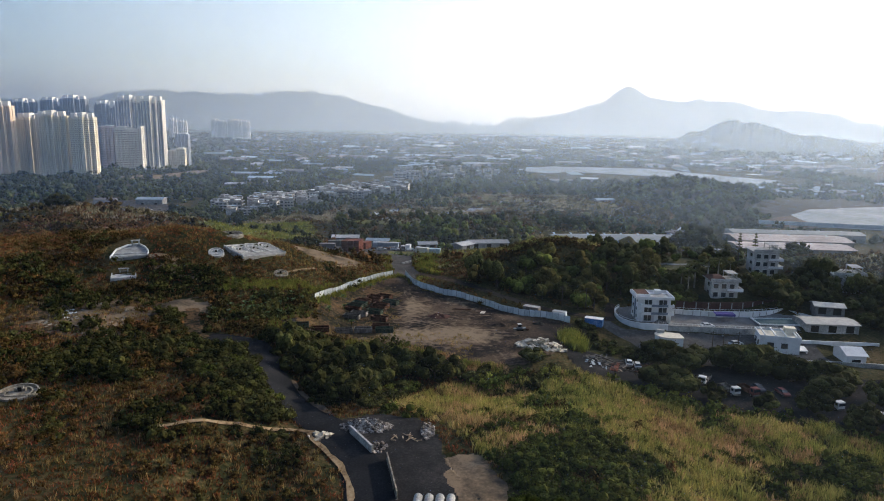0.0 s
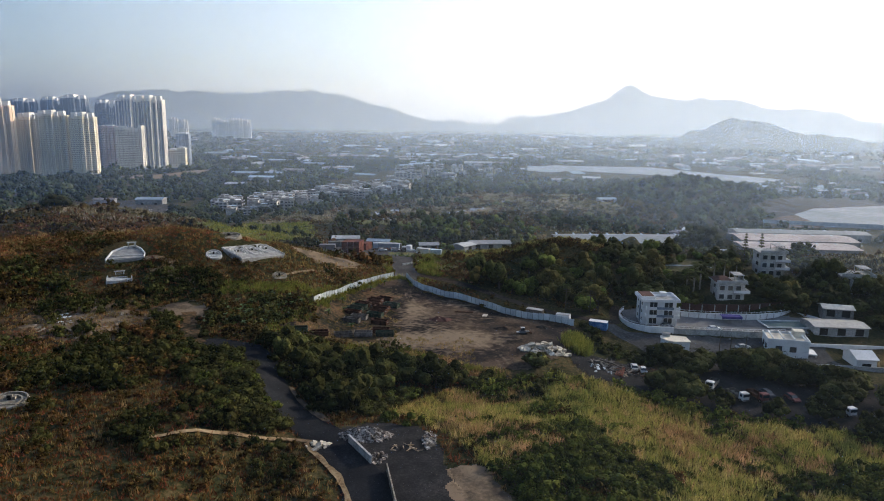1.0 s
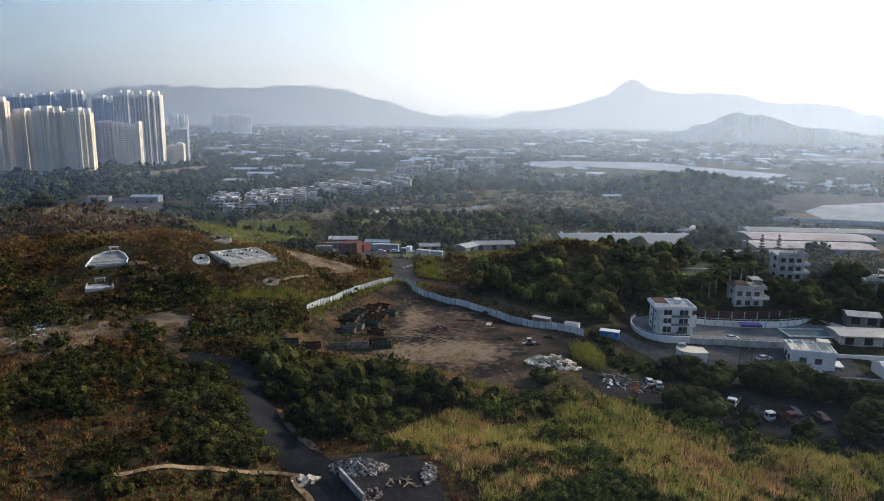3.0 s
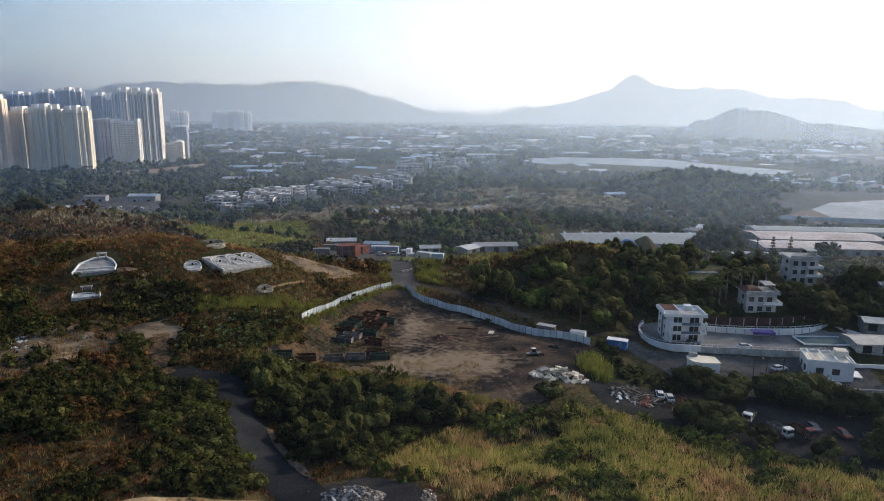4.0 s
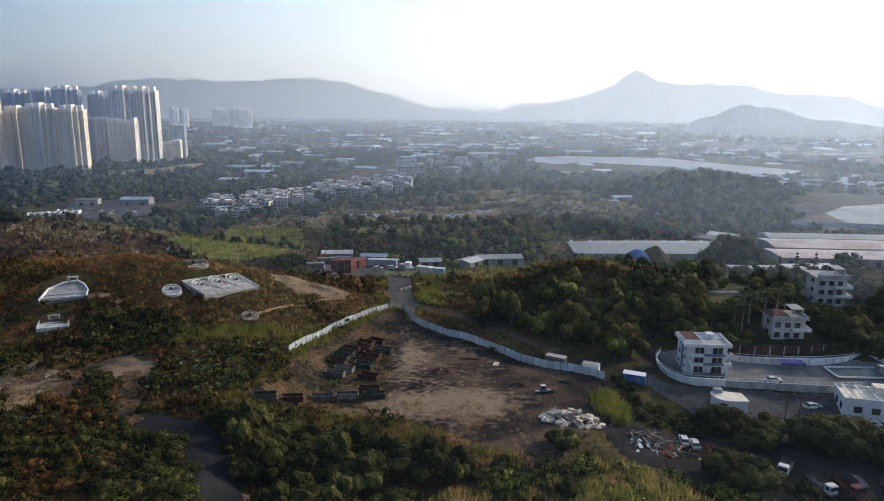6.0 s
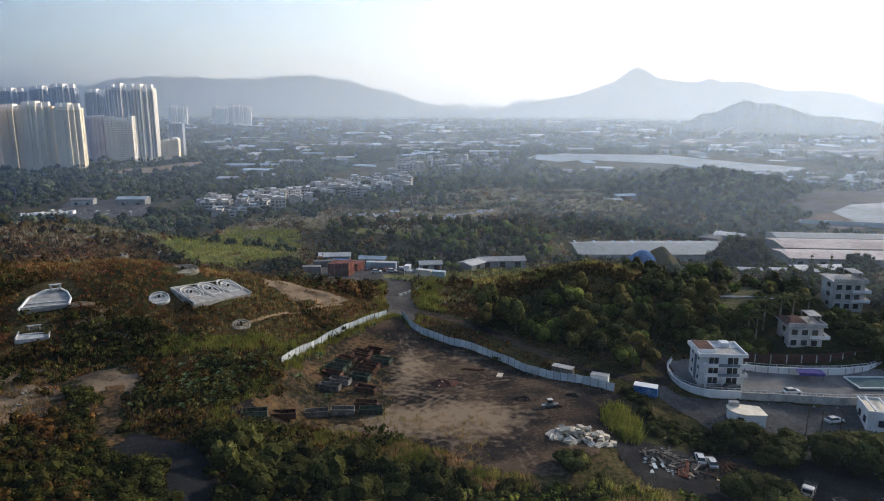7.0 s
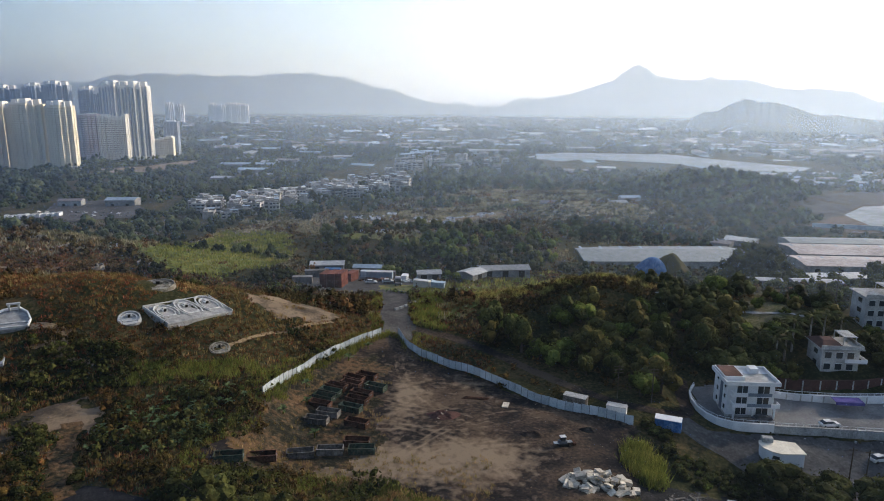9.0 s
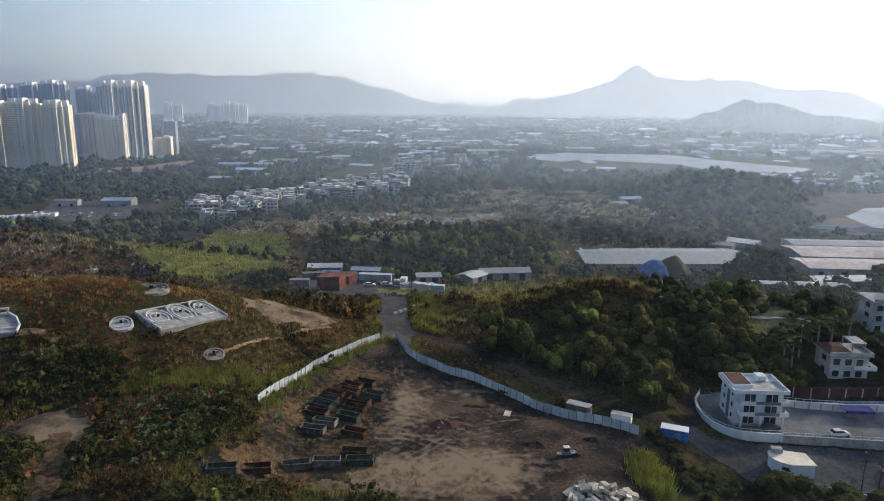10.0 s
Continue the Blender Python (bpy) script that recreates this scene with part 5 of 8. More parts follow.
grove([(76, 228), (84, 229), (91, 231), (91, 240), (80, 247), (74, 240)], 4.2, ["tall", "round", "spread", "light"], 0.8, 1.15, "garden trees by the villas", margin=-2.0)
grove([(104, 229), (112, 232), (136, 244), (134, 251), (116, 250), (106, 240)], 4.4, ["round", "spread", "tall"], 0.75, 1.1, "garden trees by the villas", margin=-2.0)
thicket([(78, 282), (155, 282), (165, 330), (120, 345), (80, 325), (60, 298)], 6.4, 0.5, 0.85, "leaf", "dark garden woods behind the villas", 0.6)
for px, py, s in ((56.5, 166, 1.45), (60, 164.5, 1.3), (63, 188.5, 1.35), (80, 181, 1.6), (86.5, 180, 1.75), (93, 175, 1.5), (100, 171, 1.5), (107, 173, 1.3), (122, 160, 1.5), (88, 153.5, 1.2), (97, 147, 1.0), (72, 186, 1.1), (124, 172, 1.7), (68, 181, 1.2), (98, 163, 1.2), (108, 158, 1.3), (113, 149, 1.3), (119, 155, 1.5), (103, 142, 1.1), (66.5, 158.5, 0.9), (78, 154.5, 0.85)):
    plant("spread" if py > 160 else "round", px, py, s * (0.85 if px > 100 and py > 160 else 1.1), "big trees in the valley")
# the two olives put the haze on tall dark trees into leaf colour
for kind, px, py, size in (("spread", 113, 231.5, 1.75), ("round", 118, 229.5, 1.4), ("tall", 137, 247, 2.0), ("round", 143, 246, 1.9), ("spread", 141, 254, 1.9), ("round", 132, 243, 1.3), ("olive", 72, 248, 1.7), ("olive", 77, 252, 1.9), ("light", 82, 276, 1.9), ("round", 90, 279, 1.6)):
    plant(kind, px, py, size, "big trees round the villas")
for kind, px, py, size in (("light", 92, 266, 0.9), ("round", 86, 264, 0.8), ("light_bush", 98, 262, 1.0), ("olive", 103, 266, 0.9), ("light", 100, 272, 1.0), ("light_bush", 84, 256, 1.0), ("bush", 94, 257, 0.8), ("light", 106, 260, 1.0)):
    plant(kind, px, py, size, "garden trees by the villas")
grove([(58, 160), (68, 154), (84, 148), (104, 139), (104, 143), (86, 152), (68, 159)], 3.0, ["bush", "light_bush", "bush", "round"], 0.7, 1.15, "bushes along the parking yard", margin=-3.0, keep=0.85)
grove([(-62, 152), (-46, 146), (-40, 139), (-30, 124), (-34, 118), (-46, 124), (-60, 138)], 3.6, ["bush", "bush", "light_bush", "bush"], 0.9, 1.5, "bushes on the rise", margin=0.1, keep=0.9)
grove([(-96, 205), (-80, 201), (-60, 200), (-50, 205), (-62, 210), (-84, 213), (-98, 212)], 4.0, ["bush", "light_bush", "bush"], 0.5, 0.95, "bushes at the foot of the hill", keep=0.7)
grove([(-66, 186), (-60, 198), (-46, 206), (-40, 200), (-44, 182), (-56, 172), (-64, 176)], 2.6, ["banana", "banana", "banana", "light_bush"], 0.55, 0.95, "banana plants beside the clearing", margin=0.2, keep=0.85)
grove([(-32, 302), (-12, 305), (-8, 302), (-20, 299), (-30, 299)], 2.4, ["banana", "light_bush", "light_bush"], 0.5, 0.8, "weeds at the front of the storage yard", margin=-9.0, keep=0.8)
grove([(-34, 326), (-8, 330), (-3, 318), (2, 326), (-6, 342), (-32, 344)], 3.4, ["light", "banana", "light_bush", "banana", "light"], 0.8, 1.2, "green plants in the storage yard", margin=-8.0, keep=0.7)
grove([(-70, 300), (-60, 300), (-60, 316), (-70, 318)], 4.2, ["bush", "round", "light_bush"], 0.7, 1.0, "bushes beside the storage yard", margin=-1.0)
grove([(41, 205), (46, 203), (50, 198), (57, 193), (63, 186), (56, 183), (46, 184), (41, 188)], 2.7, ["bush", "light_bush", "bush", "bush"], 0.6, 1.1, "bushes beside the house road", margin=0.0)
grove([(112, 228), (120, 210), (150, 205), (170, 250), (153, 250), (138, 238), (124, 236)], 5.4, ["round", "olive", "tall", "spread"], 0.9, 1.4, "garden trees by the villas")
grove([(-120, 270), (-60, 268), (-40, 262), (-60, 300), (-110, 300)], 9.0, ["bush", "light_bush", "round"], 0.6, 1.0, "bushes on the hill crest", keep=0.6)
thicket([(-10, 332), (40, 350), (58, 372), (40, 392), (-20, 372), (-60, 352), (-58, 340)], 6.0, 0.8, 1.3, "leaf", "green trees behind the storage yard", 0.55)
for px, py, s in ((23.5, 168.5, 0.9), (-172, 300, 1.5), (-176, 303, 1.2), (240, 668, 2.0), (126, 366, 1.6), (155, 368, 1.9), (170, 364, 1.8)):
    plant("spread", px, py, s, "single trees")
plant("great", 130, 352, 1.38, "single trees")
plant("great", 192, 366, 0.8, "single trees")
for px, py, s in ((84, 236.5, 1.35), (87.5, 239, 1.45), (91, 242.5, 1.55), (96, 243.5, 1.5), (100, 244.5, 1.45), (81, 241, 1.3), (104, 243.5, 1.4)):
    plant("palm", px, py, s * 0.8, "palms by the villas")
for px, py, s in ((121, 277, 1.0), (126.5, 275, 1.05), (117, 281, 0.8)):
    plant("conifer", px, py, s, "conifers by the villas")
plant("olive", 115, 231, 1.35, "garden trees by the villas")
plant("olive", 119, 233.5, 1.1, "garden trees by the villas")
plant("blossom", 100.5, 249, 1.0)
plant("blossom", 103, 250.5, 0.8)
for px, py in ((-33, 214), (-31.5, 207), (-26, 231), (-27.5, 195), (-35, 200), (-22, 239)):
    plant("banana", px, py, 1.0, "banana plants inside the hoarding")


# ---- clearing ----
def along(line, step):
    """Points every step along a polyline, with the bearing of each stretch."""
    out, left = [], 0.0
    for (ax, ay), (bx, by) in zip(line, line[1:]):
        n = math.hypot(bx - ax, by - ay)
        d = left
        while d < n:
            out.append((ax + (bx - ax) * d / n, ay + (by - ay) * d / n, math.degrees(math.atan2(by - ay, bx - ax))))
            d += step
        left = d - n
    return out


def panel_mesh():
    bm = bmesh.new()
    xs = np.linspace(0.04, 1.86, 19)
    rows = []
    for k, xk in enumerate(xs):
        w = 0.05 if k % 2 else 0.02
        rows.append([bm.verts.new((xk, d, z)) for d, z in ((-w, 0.05), (-w, 2.2), (w - 0.04, 2.2), (w - 0.04, 0.05))])
    for a, b in zip(rows, rows[1:]):
        for j in range(4):
            bm.faces.new((a[j], b[j], b[(j + 1) % 4], a[(j + 1) % 4]))
    bm.faces.new(rows[0][::-1])
    bm.faces.new(rows[-1])
    bmesh.ops.recalc_face_normals(bm, faces=bm.faces[:])
    me = bpy.data.meshes.new("panel")
    bm.to_mesh(me)
    bm.free()
    me.materials.append(M["hoarding"])
    return me


def post_mesh():
    bm = bmesh.new()
    box(bm, -0.06, 0.06, -0.08, 0.08, -0.6, 2.3)
    box(bm, -0.04, 0.04, 0.08, 0.9, 0.0, 0.06)
    me = bpy.data.meshes.new("post")
    bm.to_mesh(me)
    bm.free()
    me.materials.append(M["post"])
    return me


PANEL, POST = panel_mesh(), post_mesh()


def hoarding(line, label, group):
    pts = along(line, 1.9)
    ob = base("hoarding_fence", pose(pts[0][0], pts[0][1], float(surface(pts[0][0], pts[0][1]))), label, "fence", group)
    inv = ob.matrix_world.inverted()
    for (ax, ay, _), (bx, by, _) in zip(pts, pts[1:]):
        az, bz = float(surface(ax, ay)), float(surface(bx, by))
        turn = math.degrees(math.atan2(by - ay, bx - ax))
        for name, me in (("panel", PANEL), ("post", POST)):
            o = new(name, me)
            o.parent = ob
            o.matrix_basis = inv @ pose(ax, ay, (az + bz) / 2 if name == "panel" else az, random.uniform(-1.5, 1.5), 0, turn)


hoarding([(-40, 203), (-38.5, 210), (-36, 218), (-33, 227.5), (-28.5, 235.5), (-24, 243), (-18.5, 251)], "pale steel hoarding fence along the hill side of the clearing", "hoarding")
hoarding([(-15, 251.5), (-12, 243.5), (-8, 238.5), (-1.4, 233), (7, 227), (13, 220.7), (20, 213.6), (25.7, 210.6), (31, 207.2), (40, 203.5)], "pale blue steel hoarding fence along the lane", "hoarding")


def skip(mat, label):
    ob = base("skip", Matrix.Identity(4), label, "skip", "open skips in the clearing")
    L, W, H, t = 2.55, 1.05, 1.35, 0.07
    # near-black floor: the shade inside the skip is put into its colour
    part("floor", slab_bm(-L, L, -W, W, 0.08, 0.16), M["dark"], ob)
    for name, d in (("side_wall", (-L, L, -W, -W + t, 0.1, H)), ("side_wall", (-L, L, W - t, W, 0.1, H)), ("end_wall", (-L, -L + t, -W + t + 0.003, W - t - 0.003, 0.1, H)), ("end_wall", (L - t, L, -W + t + 0.003, W - t - 0.003, 0.1, H))):
        part(name, slab_bm(*d), mat, ob)
    bm = bmesh.new()
    for y0, y1 in ((-W - 0.05, -W + 0.12), (W - 0.12, W + 0.05)):
        box(bm, -L - 0.05, L + 0.05, y0, y1, H + 0.002, H + 0.12)
    for x0, x1 in ((-L - 0.05, -L + 0.12), (L - 0.12, L + 0.05)):
        box(bm, x0, x1, -W + 0.124, W - 0.124, H + 0.002, H + 0.12)
    part("rim", bm, mat, ob, "worn top rim")
    for k in range(4):
        xk = -L + 0.4 + k * (2 * L - 0.8) / 3
        for y0, y1 in ((-W - 0.08, -W - 0.002), (W + 0.002, W + 0.08)):
            part("rib", slab_bm(xk - 0.06, xk + 0.06, y0, y1, 0.1, H), mat, ob)
    for s in (-1, 1):
        part("runner", slab_bm(-L, L, s * 0.6 - 0.08, s * 0.6 + 0.08, 0, 0.078), M["post"], ob)
    bm = bmesh.new()
    for s in (-1, 1):
        tube(bm, (s * (L + 0.02), -0.4, 0.9), (s * (L + 0.02), 0.4, 0.9), 0.05, 0.05, 6)
    part("lift_bar", bm, M["post"], ob)
    return ob


skips = [skip(M["rust"], "open rusty brown steel skip, empty, on dirt"), skip(M["green_steel"], "open dark green steel skip, empty, on dirt"), skip(M["grey_steel"], "open weathered grey steel skip, empty, on dirt")]
first = [True, True, True]
for px, py, turn, k in ((-20.3, 223.2, -27, 0), (-23.2, 221.2, -27, 0), (-23.4, 218.3, -26, 0), (-26.6, 216.6, -25, 0), (-27.6, 213.8, -24, 1), (-28.5, 211.0, -23, 1), (-28.8, 207.6, -22, 0), (-17.6, 217.6, -26, 1), (-20.5, 213.9, -24, 0), (-21.1, 210.8, -23, 0), (-21.9, 207.0, -22, 1), (-26.4, 204.4, -15, 2), (-28.3, 201.0, -12, 2), (-19.7, 200.5, -20, 0), (-18.6, 192.6, -3, 0), (-17.2, 189.6, 4, 1), (-23.3, 189.0, 3, 2), (-28.7, 187.4, 11, 2), (-34.6, 182.6, 10, 0), (-39.4, 178.6, 9, 1)):
    m = pose(px, py, float(surface(px, py)) + 0.1, 0, 0, turn) @ Matrix.Scale(1.0, 4)
    if first[k]:
        skips[k].matrix_basis, first[k] = m, False
    else:
        copy_thing(skips[k], m)


def heap(name, px, py, rx, ry, h, mat, label, category, lumps=0.9, uneven=0.35):
    r = np.linspace(0, 1, 9)
    a = np.linspace(0, math.tau, 26, endpoint=False)
    R, A = np.meshgrid(r, a)
    x, y = px + R * rx * np.cos(A) * (1 + 0.15 * np.sin(3 * A)), py + R * ry * np.sin(A)
    z = surface(x, y) + 0.02 + h * (1 - R ** 1.6) * (1 + uneven * ripple(x, y, lumps, 3)) - 0.1 * R
    i = np.arange(R.size).reshape(R.shape)
    j = np.roll(i, -1, axis=0)
    q = np.stack([i[:, :-1], i[:, 1:], j[:, 1:], j[:, :-1]], -1).reshape(-1, 4)
    v = np.stack([x, y, z], -1).reshape(-1, 3)
    return tagged(link(name, array_mesh(name, v, q), mat), label, category)


def litter(name, n, px, py, rx, ry, lo, hi, mat, label, category, lift=0.0, flat=(0.6, 0.25)):
    """A heap of loose pieces thrown together, each tilted."""
    ob = base(name, pose(px, py, float(surface(px, py))), label, category)
    for k in range(n):
        a, q = random.uniform(0, math.tau), math.sqrt(random.random())
        x, y = q * rx * math.cos(a), q * ry * math.sin(a)
        s = random.uniform(lo, hi)
        bm = bmesh.new()
        box(bm, -s / 2, s / 2, -s * flat[0] / 2, s * flat[0] / 2, -s * flat[1] / 2, s * flat[1] / 2)
        o = part("piece", bm, mat, ob)
        o.matrix_basis = pose(x, y, float(surface(px + x, py + y)) - float(surface(px, py)) + lift * (1 - q) * random.random() + s * flat[1] * 0.4, random.uniform(-25, 25), random.uniform(-25, 25), random.uniform(0, 360))
    return ob


heap("dirt_mound", -1.5, 206, 4.2, 2.6, 1.1, M["brick_red"], "reddish dirt heap with broken planks", "heap")
litter("broken_planks", 14, -1.5, 206, 3.0, 1.8, 1.2, 2.6, M["plank"], "broken pale planks on a dirt heap", "planks", 1.3, (0.12, 0.05))
heap("soil_mound", 17.5, 198, 4.0, 2.0, 0.8, M["dirt"], "low dark heap of soil and roots", "heap")
heap("burnt_mound", 29, 200.5, 2.2, 1.4, 0.9, M["dark"], "small black heap of burnt refuse", "heap")
litter("concrete_rubble", 80, 27.2, 180.5, 6.8, 3.6, 0.8, 1.9, M["block"], "pile of broken pale concrete slabs and blocks", "rubble", 2.4, (0.7, 0.35))
litter("scattered_debris", 36, 8, 196, 26, 20, 0.3, 0.9, M["plank"], "scattered small debris on the clearing", "debris", 0.0, (0.4, 0.12))
for px, py, s in ((12.4, 211.6, 1.0),):
    ob = base("concrete_slab", pose(px, py, float(surface(px, py)) + 0.05, 0, 0, 76), "single pale concrete slab lying on dirt", "slab")
    part("slab", slab_bm(-1.3, 1.3, -0.7, 0.7, 0.02, 0.24, bevel=0.03), M["block"], ob)
ob = base("steel_beams", pose(5.5, 214.5, float(surface(5.5, 214.5)), 0, 0, -6), "dark rusty steel beams lying on dirt", "beams")
for k in range(3):
    part("beam", slab_bm(-3 + 0.3 * k, 3 + 0.2 * k, k * 0.5 - 0.12, k * 0.5 + 0.12, 0.06, 0.3), M["rust"], ob)

# small loader
ob = base("mini_loader", pose(22.5, 194, float(surface(22.5, 194)) + 0.05, 0, 0, 10), "small white and black tracked loader on dirt", "loader")
for s in (-0.65, 0.65):
    part("track", slab_bm(-1.1, 1.1, s - 0.2, s + 0.2, 0, 0.6, bevel=0.15), M["tyre"], ob)
part("body", slab_bm(-0.95, 0.8, -0.43, 0.43, 0.3, 1.15, bevel=0.08), M["post"], ob)
cab = part("cab", slab_bm(-0.55, 0.45, -0.45, 0.45, 1.153, 1.95, bevel=0.06), M["glass"], ob)
part("cab_roof", slab_bm(-0.65, 0.55, -0.52, 0.52, 1.955, 2.06, bevel=0.03), M["car_white"], cab)
part("arm", slab_bm(0.8, 1.9, -0.35, -0.22, 0.7, 0.9), M["car_white"], ob)
part("arm", slab_bm(0.8, 1.9, 0.22, 0.35, 0.7, 0.9), M["car_white"], ob)
part("bucket", slab_bm(1.9, 2.6, -0.8, 0.8, 0.15, 0.75, bevel=0.1), M["rust"], ob)
part("counterweight", slab_bm(-1.9, -1.0, -0.4, 0.4, 0.6, 0.8, bevel=0.04), M["car_white"], ob)

# white kerb stones across the lane
blk = slab_bm(-0.75, 0.75, -0.4, 0.4, 0, 0.75, bevel=0.08)
stone = None
for k in range(5):
    px, py = -17.4 + 1.3 * k, 275.5 + 2.4 * k
    m = pose(px, py, float(surface(px, py)) + 0.1, 0, 0, 40 + 11 * k)
    if stone is None:
        stone = tagged(part("barrier_block", blk, M["concrete"]), "pale concrete barrier block on the lane", "barrier", "barrier blocks")
        stone.matrix_basis = m
    else:
        copy_thing(stone, m)


# ---- boxes, sheds, vehicles ----
def container(px, py, turn, L, W, H, mat, label, roofmat=None, z=None):
    ob = base("container", pose(px, py, (float(surface(px, py)) if z is None else z) + 0.1, 0, 0, turn), label, "container")
    bm = bmesh.new()
    n = 2 * int(L / 0.5)
    near = [(-L / 2 + k * L / n, -W / 2 - (0.07 if k % 2 else 0.0)) for k in range(n + 1)]
    outline = near + [(x, -y) for x, y in reversed(near)]
    lo, up = [bm.verts.new((x, y, 0)) for x, y in outline], [bm.verts.new((x, y, H)) for x, y in outline]
    bm.faces.new(up)
    bm.faces.new(lo[::-1])
    for k in range(len(outline)):
        j = (k + 1) % len(outline)
        bm.faces.new((lo[k], lo[j], up[j], up[k]))
    part("body", bm, mat, ob)
    part("roof", slab_bm(-L / 2 - 0.05, L / 2 + 0.05, -W / 2 - 0.08, W / 2 + 0.08, H + 0.003, H + 0.1), roofmat or mat, ob)
    for s in (-1, 1):
        part("door", slab_bm(L / 2 + 0.003, L / 2 + 0.06, 0.03 if s > 0 else -W / 2 + 0.05, W / 2 - 0.05 if s > 0 else -0.03, 0.1, H - 0.1), mat, ob)
    return ob


def shed(px, py, turn, L, W, H, pitch, roofmat, wallmat, label, openings=3, name="shed", z=None, group=""):
    """A gabled shed: walls, two roof slopes, dark slabs as doorways along one side."""
    ob = base(name, pose(px, py, float(surface(px, py)) if z is None else z, 0, 0, turn), label, "shed", group)
    bm = bmesh.new()
    box(bm, -L / 2, L / 2, -W / 2, W / 2, -1.5, H)
    for s in (-1, 1):
        vs = [bm.verts.new(c) for c in ((s * L / 2, -W / 2, H), (s * L / 2, W / 2, H), (s * L / 2, 0, H + pitch))]
        bm.faces.new(vs)
    part("wall", bm, wallmat, ob)
    for s in (-1, 1):
        bm = bmesh.new()
        e, o = W / 2 + 0.5, 0.4
        drop = pitch * 0.5 / (W / 2)
        c = [(-L / 2 - o, 0, H + pitch + 0.05), (L / 2 + o, 0, H + pitch + 0.05), (L / 2 + o, s * e, H - drop + 0.05), (-L / 2 - o, s * e, H - drop + 0.05)]
        lo = [bm.verts.new(v) for v in c]
        up = [bm.verts.new(Vector(v) + Vector((0, 0, 0.15))) for v in c]
        bm.faces.new(up if s < 0 else up[::-1])
        bm.faces.new(lo if s > 0 else lo[::-1])
        for a in range(4):
            bm.faces.new((lo[a], lo[(a + 1) % 4], up[(a + 1) % 4], up[a]))
        bmesh.ops.recalc_face_normals(bm, faces=bm.faces[:])
        part("roof", bm, roofmat, ob)
    # near-black slabs stand in for the shade inside open doorways
    for k in range(openings):
        xk = -L / 2 + (k + 0.5) * L / openings
        part("door", slab_bm(xk - 1.2, xk + 1.2, -W / 2 - 0.06, -W / 2 - 0.004, 0.05, min(H - 0.4, 2.8)), M["dark"], ob)
    return ob


def wheels(ob, xs, y, r):
    for xk in xs:
        for s in (-1, 1):
            bm = bmesh.new()
            tube(bm, (xk, s * y, r), (xk, s * (y - 0.22), r), r, r, 12)
            w = part("wheel", bm, M["tyre"], ob)
            bm = bmesh.new()
            tube(bm, (xk, s * (y + 0.004), r), (xk, s * (y + 0.02), r), r * 0.55, r * 0.5, 10)
            part("rim", bm, M["grey_steel"], w)


def car(mat, label):
    ob = base("car", Matrix.Identity(4), label, "car")
    bm = bmesh.new()
    prof = [(-2.15, 0.35), (-2.2, 0.8), (-2.05, 0.98), (-0.95, 1.02), (1.1, 1.0), (2.0, 0.85), (2.2, 0.6), (2.15, 0.35)]
    for s in (-0.86, 0.86):
        [bm.verts.new((x, s, z)) for x, z in prof]
    bm.verts.ensure_lookup_table()
    n = len(prof)
    bm.faces.new([bm.verts[k] for k in range(n)][::-1])
    bm.faces.new([bm.verts[n + k] for k in range(n)])
    for k in range(n):
        bm.faces.new((bm.verts[k], bm.verts[(k + 1) % n], bm.verts[n + (k + 1) % n], bm.verts[n + k]))
    bmesh.ops.recalc_face_normals(bm, faces=bm.faces[:])
    bmesh.ops.bevel(bm, geom=bm.edges[:], offset=0.05, segments=1, affect="EDGES")
    part("body", bm, mat, ob)
    bm = bmesh.new()
    a = [bm.verts.new((x, y, z)) for x, y, z in ((-1.9, -0.78, 1.0), (1.05, -0.78, 1.0), (1.05, 0.78, 1.0), (-1.9, 0.78, 1.0), (-1.35, -0.64, 1.44), (0.3, -0.64, 1.46), (0.3, 0.64, 1.46), (-1.35, 0.64, 1.44))]
    for f in ((4, 5, 6, 7), (0, 1, 5, 4), (1, 2, 6, 5), (2, 3, 7, 6), (3, 0, 4, 7)):
        bm.faces.new([a[k] for k in f])
    cabin = part("cabin_glass", bm, M["glass"], ob)
    part("car_roof", slab_bm(-1.36, 0.3, -0.63, 0.63, 1.455, 1.5, bevel=0.02), mat, cabin)
    wheels(ob, (-1.35, 1.4), 0.88, 0.32)
    return ob


def truck(mat, bed, label):
    ob = base("truck", Matrix.Identity(4), label, "truck")
    cab = part("cab", slab_bm(1.5, 3.1, -1.0, 1.0, 0.6, 2.45, bevel=0.12), mat, ob)
    part("windscreen", slab_bm(3.103, 3.15, -0.85, 0.85, 1.5, 2.2), M["glass"], cab)
    for s in (-1, 1):
        part("side_window", slab_bm(2.0, 2.8, min(s * 1.003, s * 1.03), max(s * 1.003, s * 1.03), 1.5, 2.15), M["glass"], cab)
    part("bumper", slab_bm(3.11, 3.3, -1.0, 1.0, 0.45, 0.85, bevel=0.05), M["grey_steel"], ob)
    part("chassis", slab_bm(-3.0, 3.0, -0.5, 0.5, 0.5, 0.7), M["post"], ob)
    bm = bmesh.new()
    box(bm, -3.0, 1.35, -1.1, 1.1, 0.72, 0.85)
    for d in ((-3.0, 1.35, -1.1, -1.03, 0.853, 1.5), (-3.0, 1.35, 1.03, 1.1, 0.853, 1.5), (-3.0, -2.93, -1.026, 1.026, 0.853, 1.5), (1.28, 1.35, -1.026, 1.026, 0.853, 1.9)):
        box(bm, *d)
    part("load_bed", bm, bed, ob)
    wheels(ob, (-2.0, 2.2), 1.05, 0.45)
    return ob


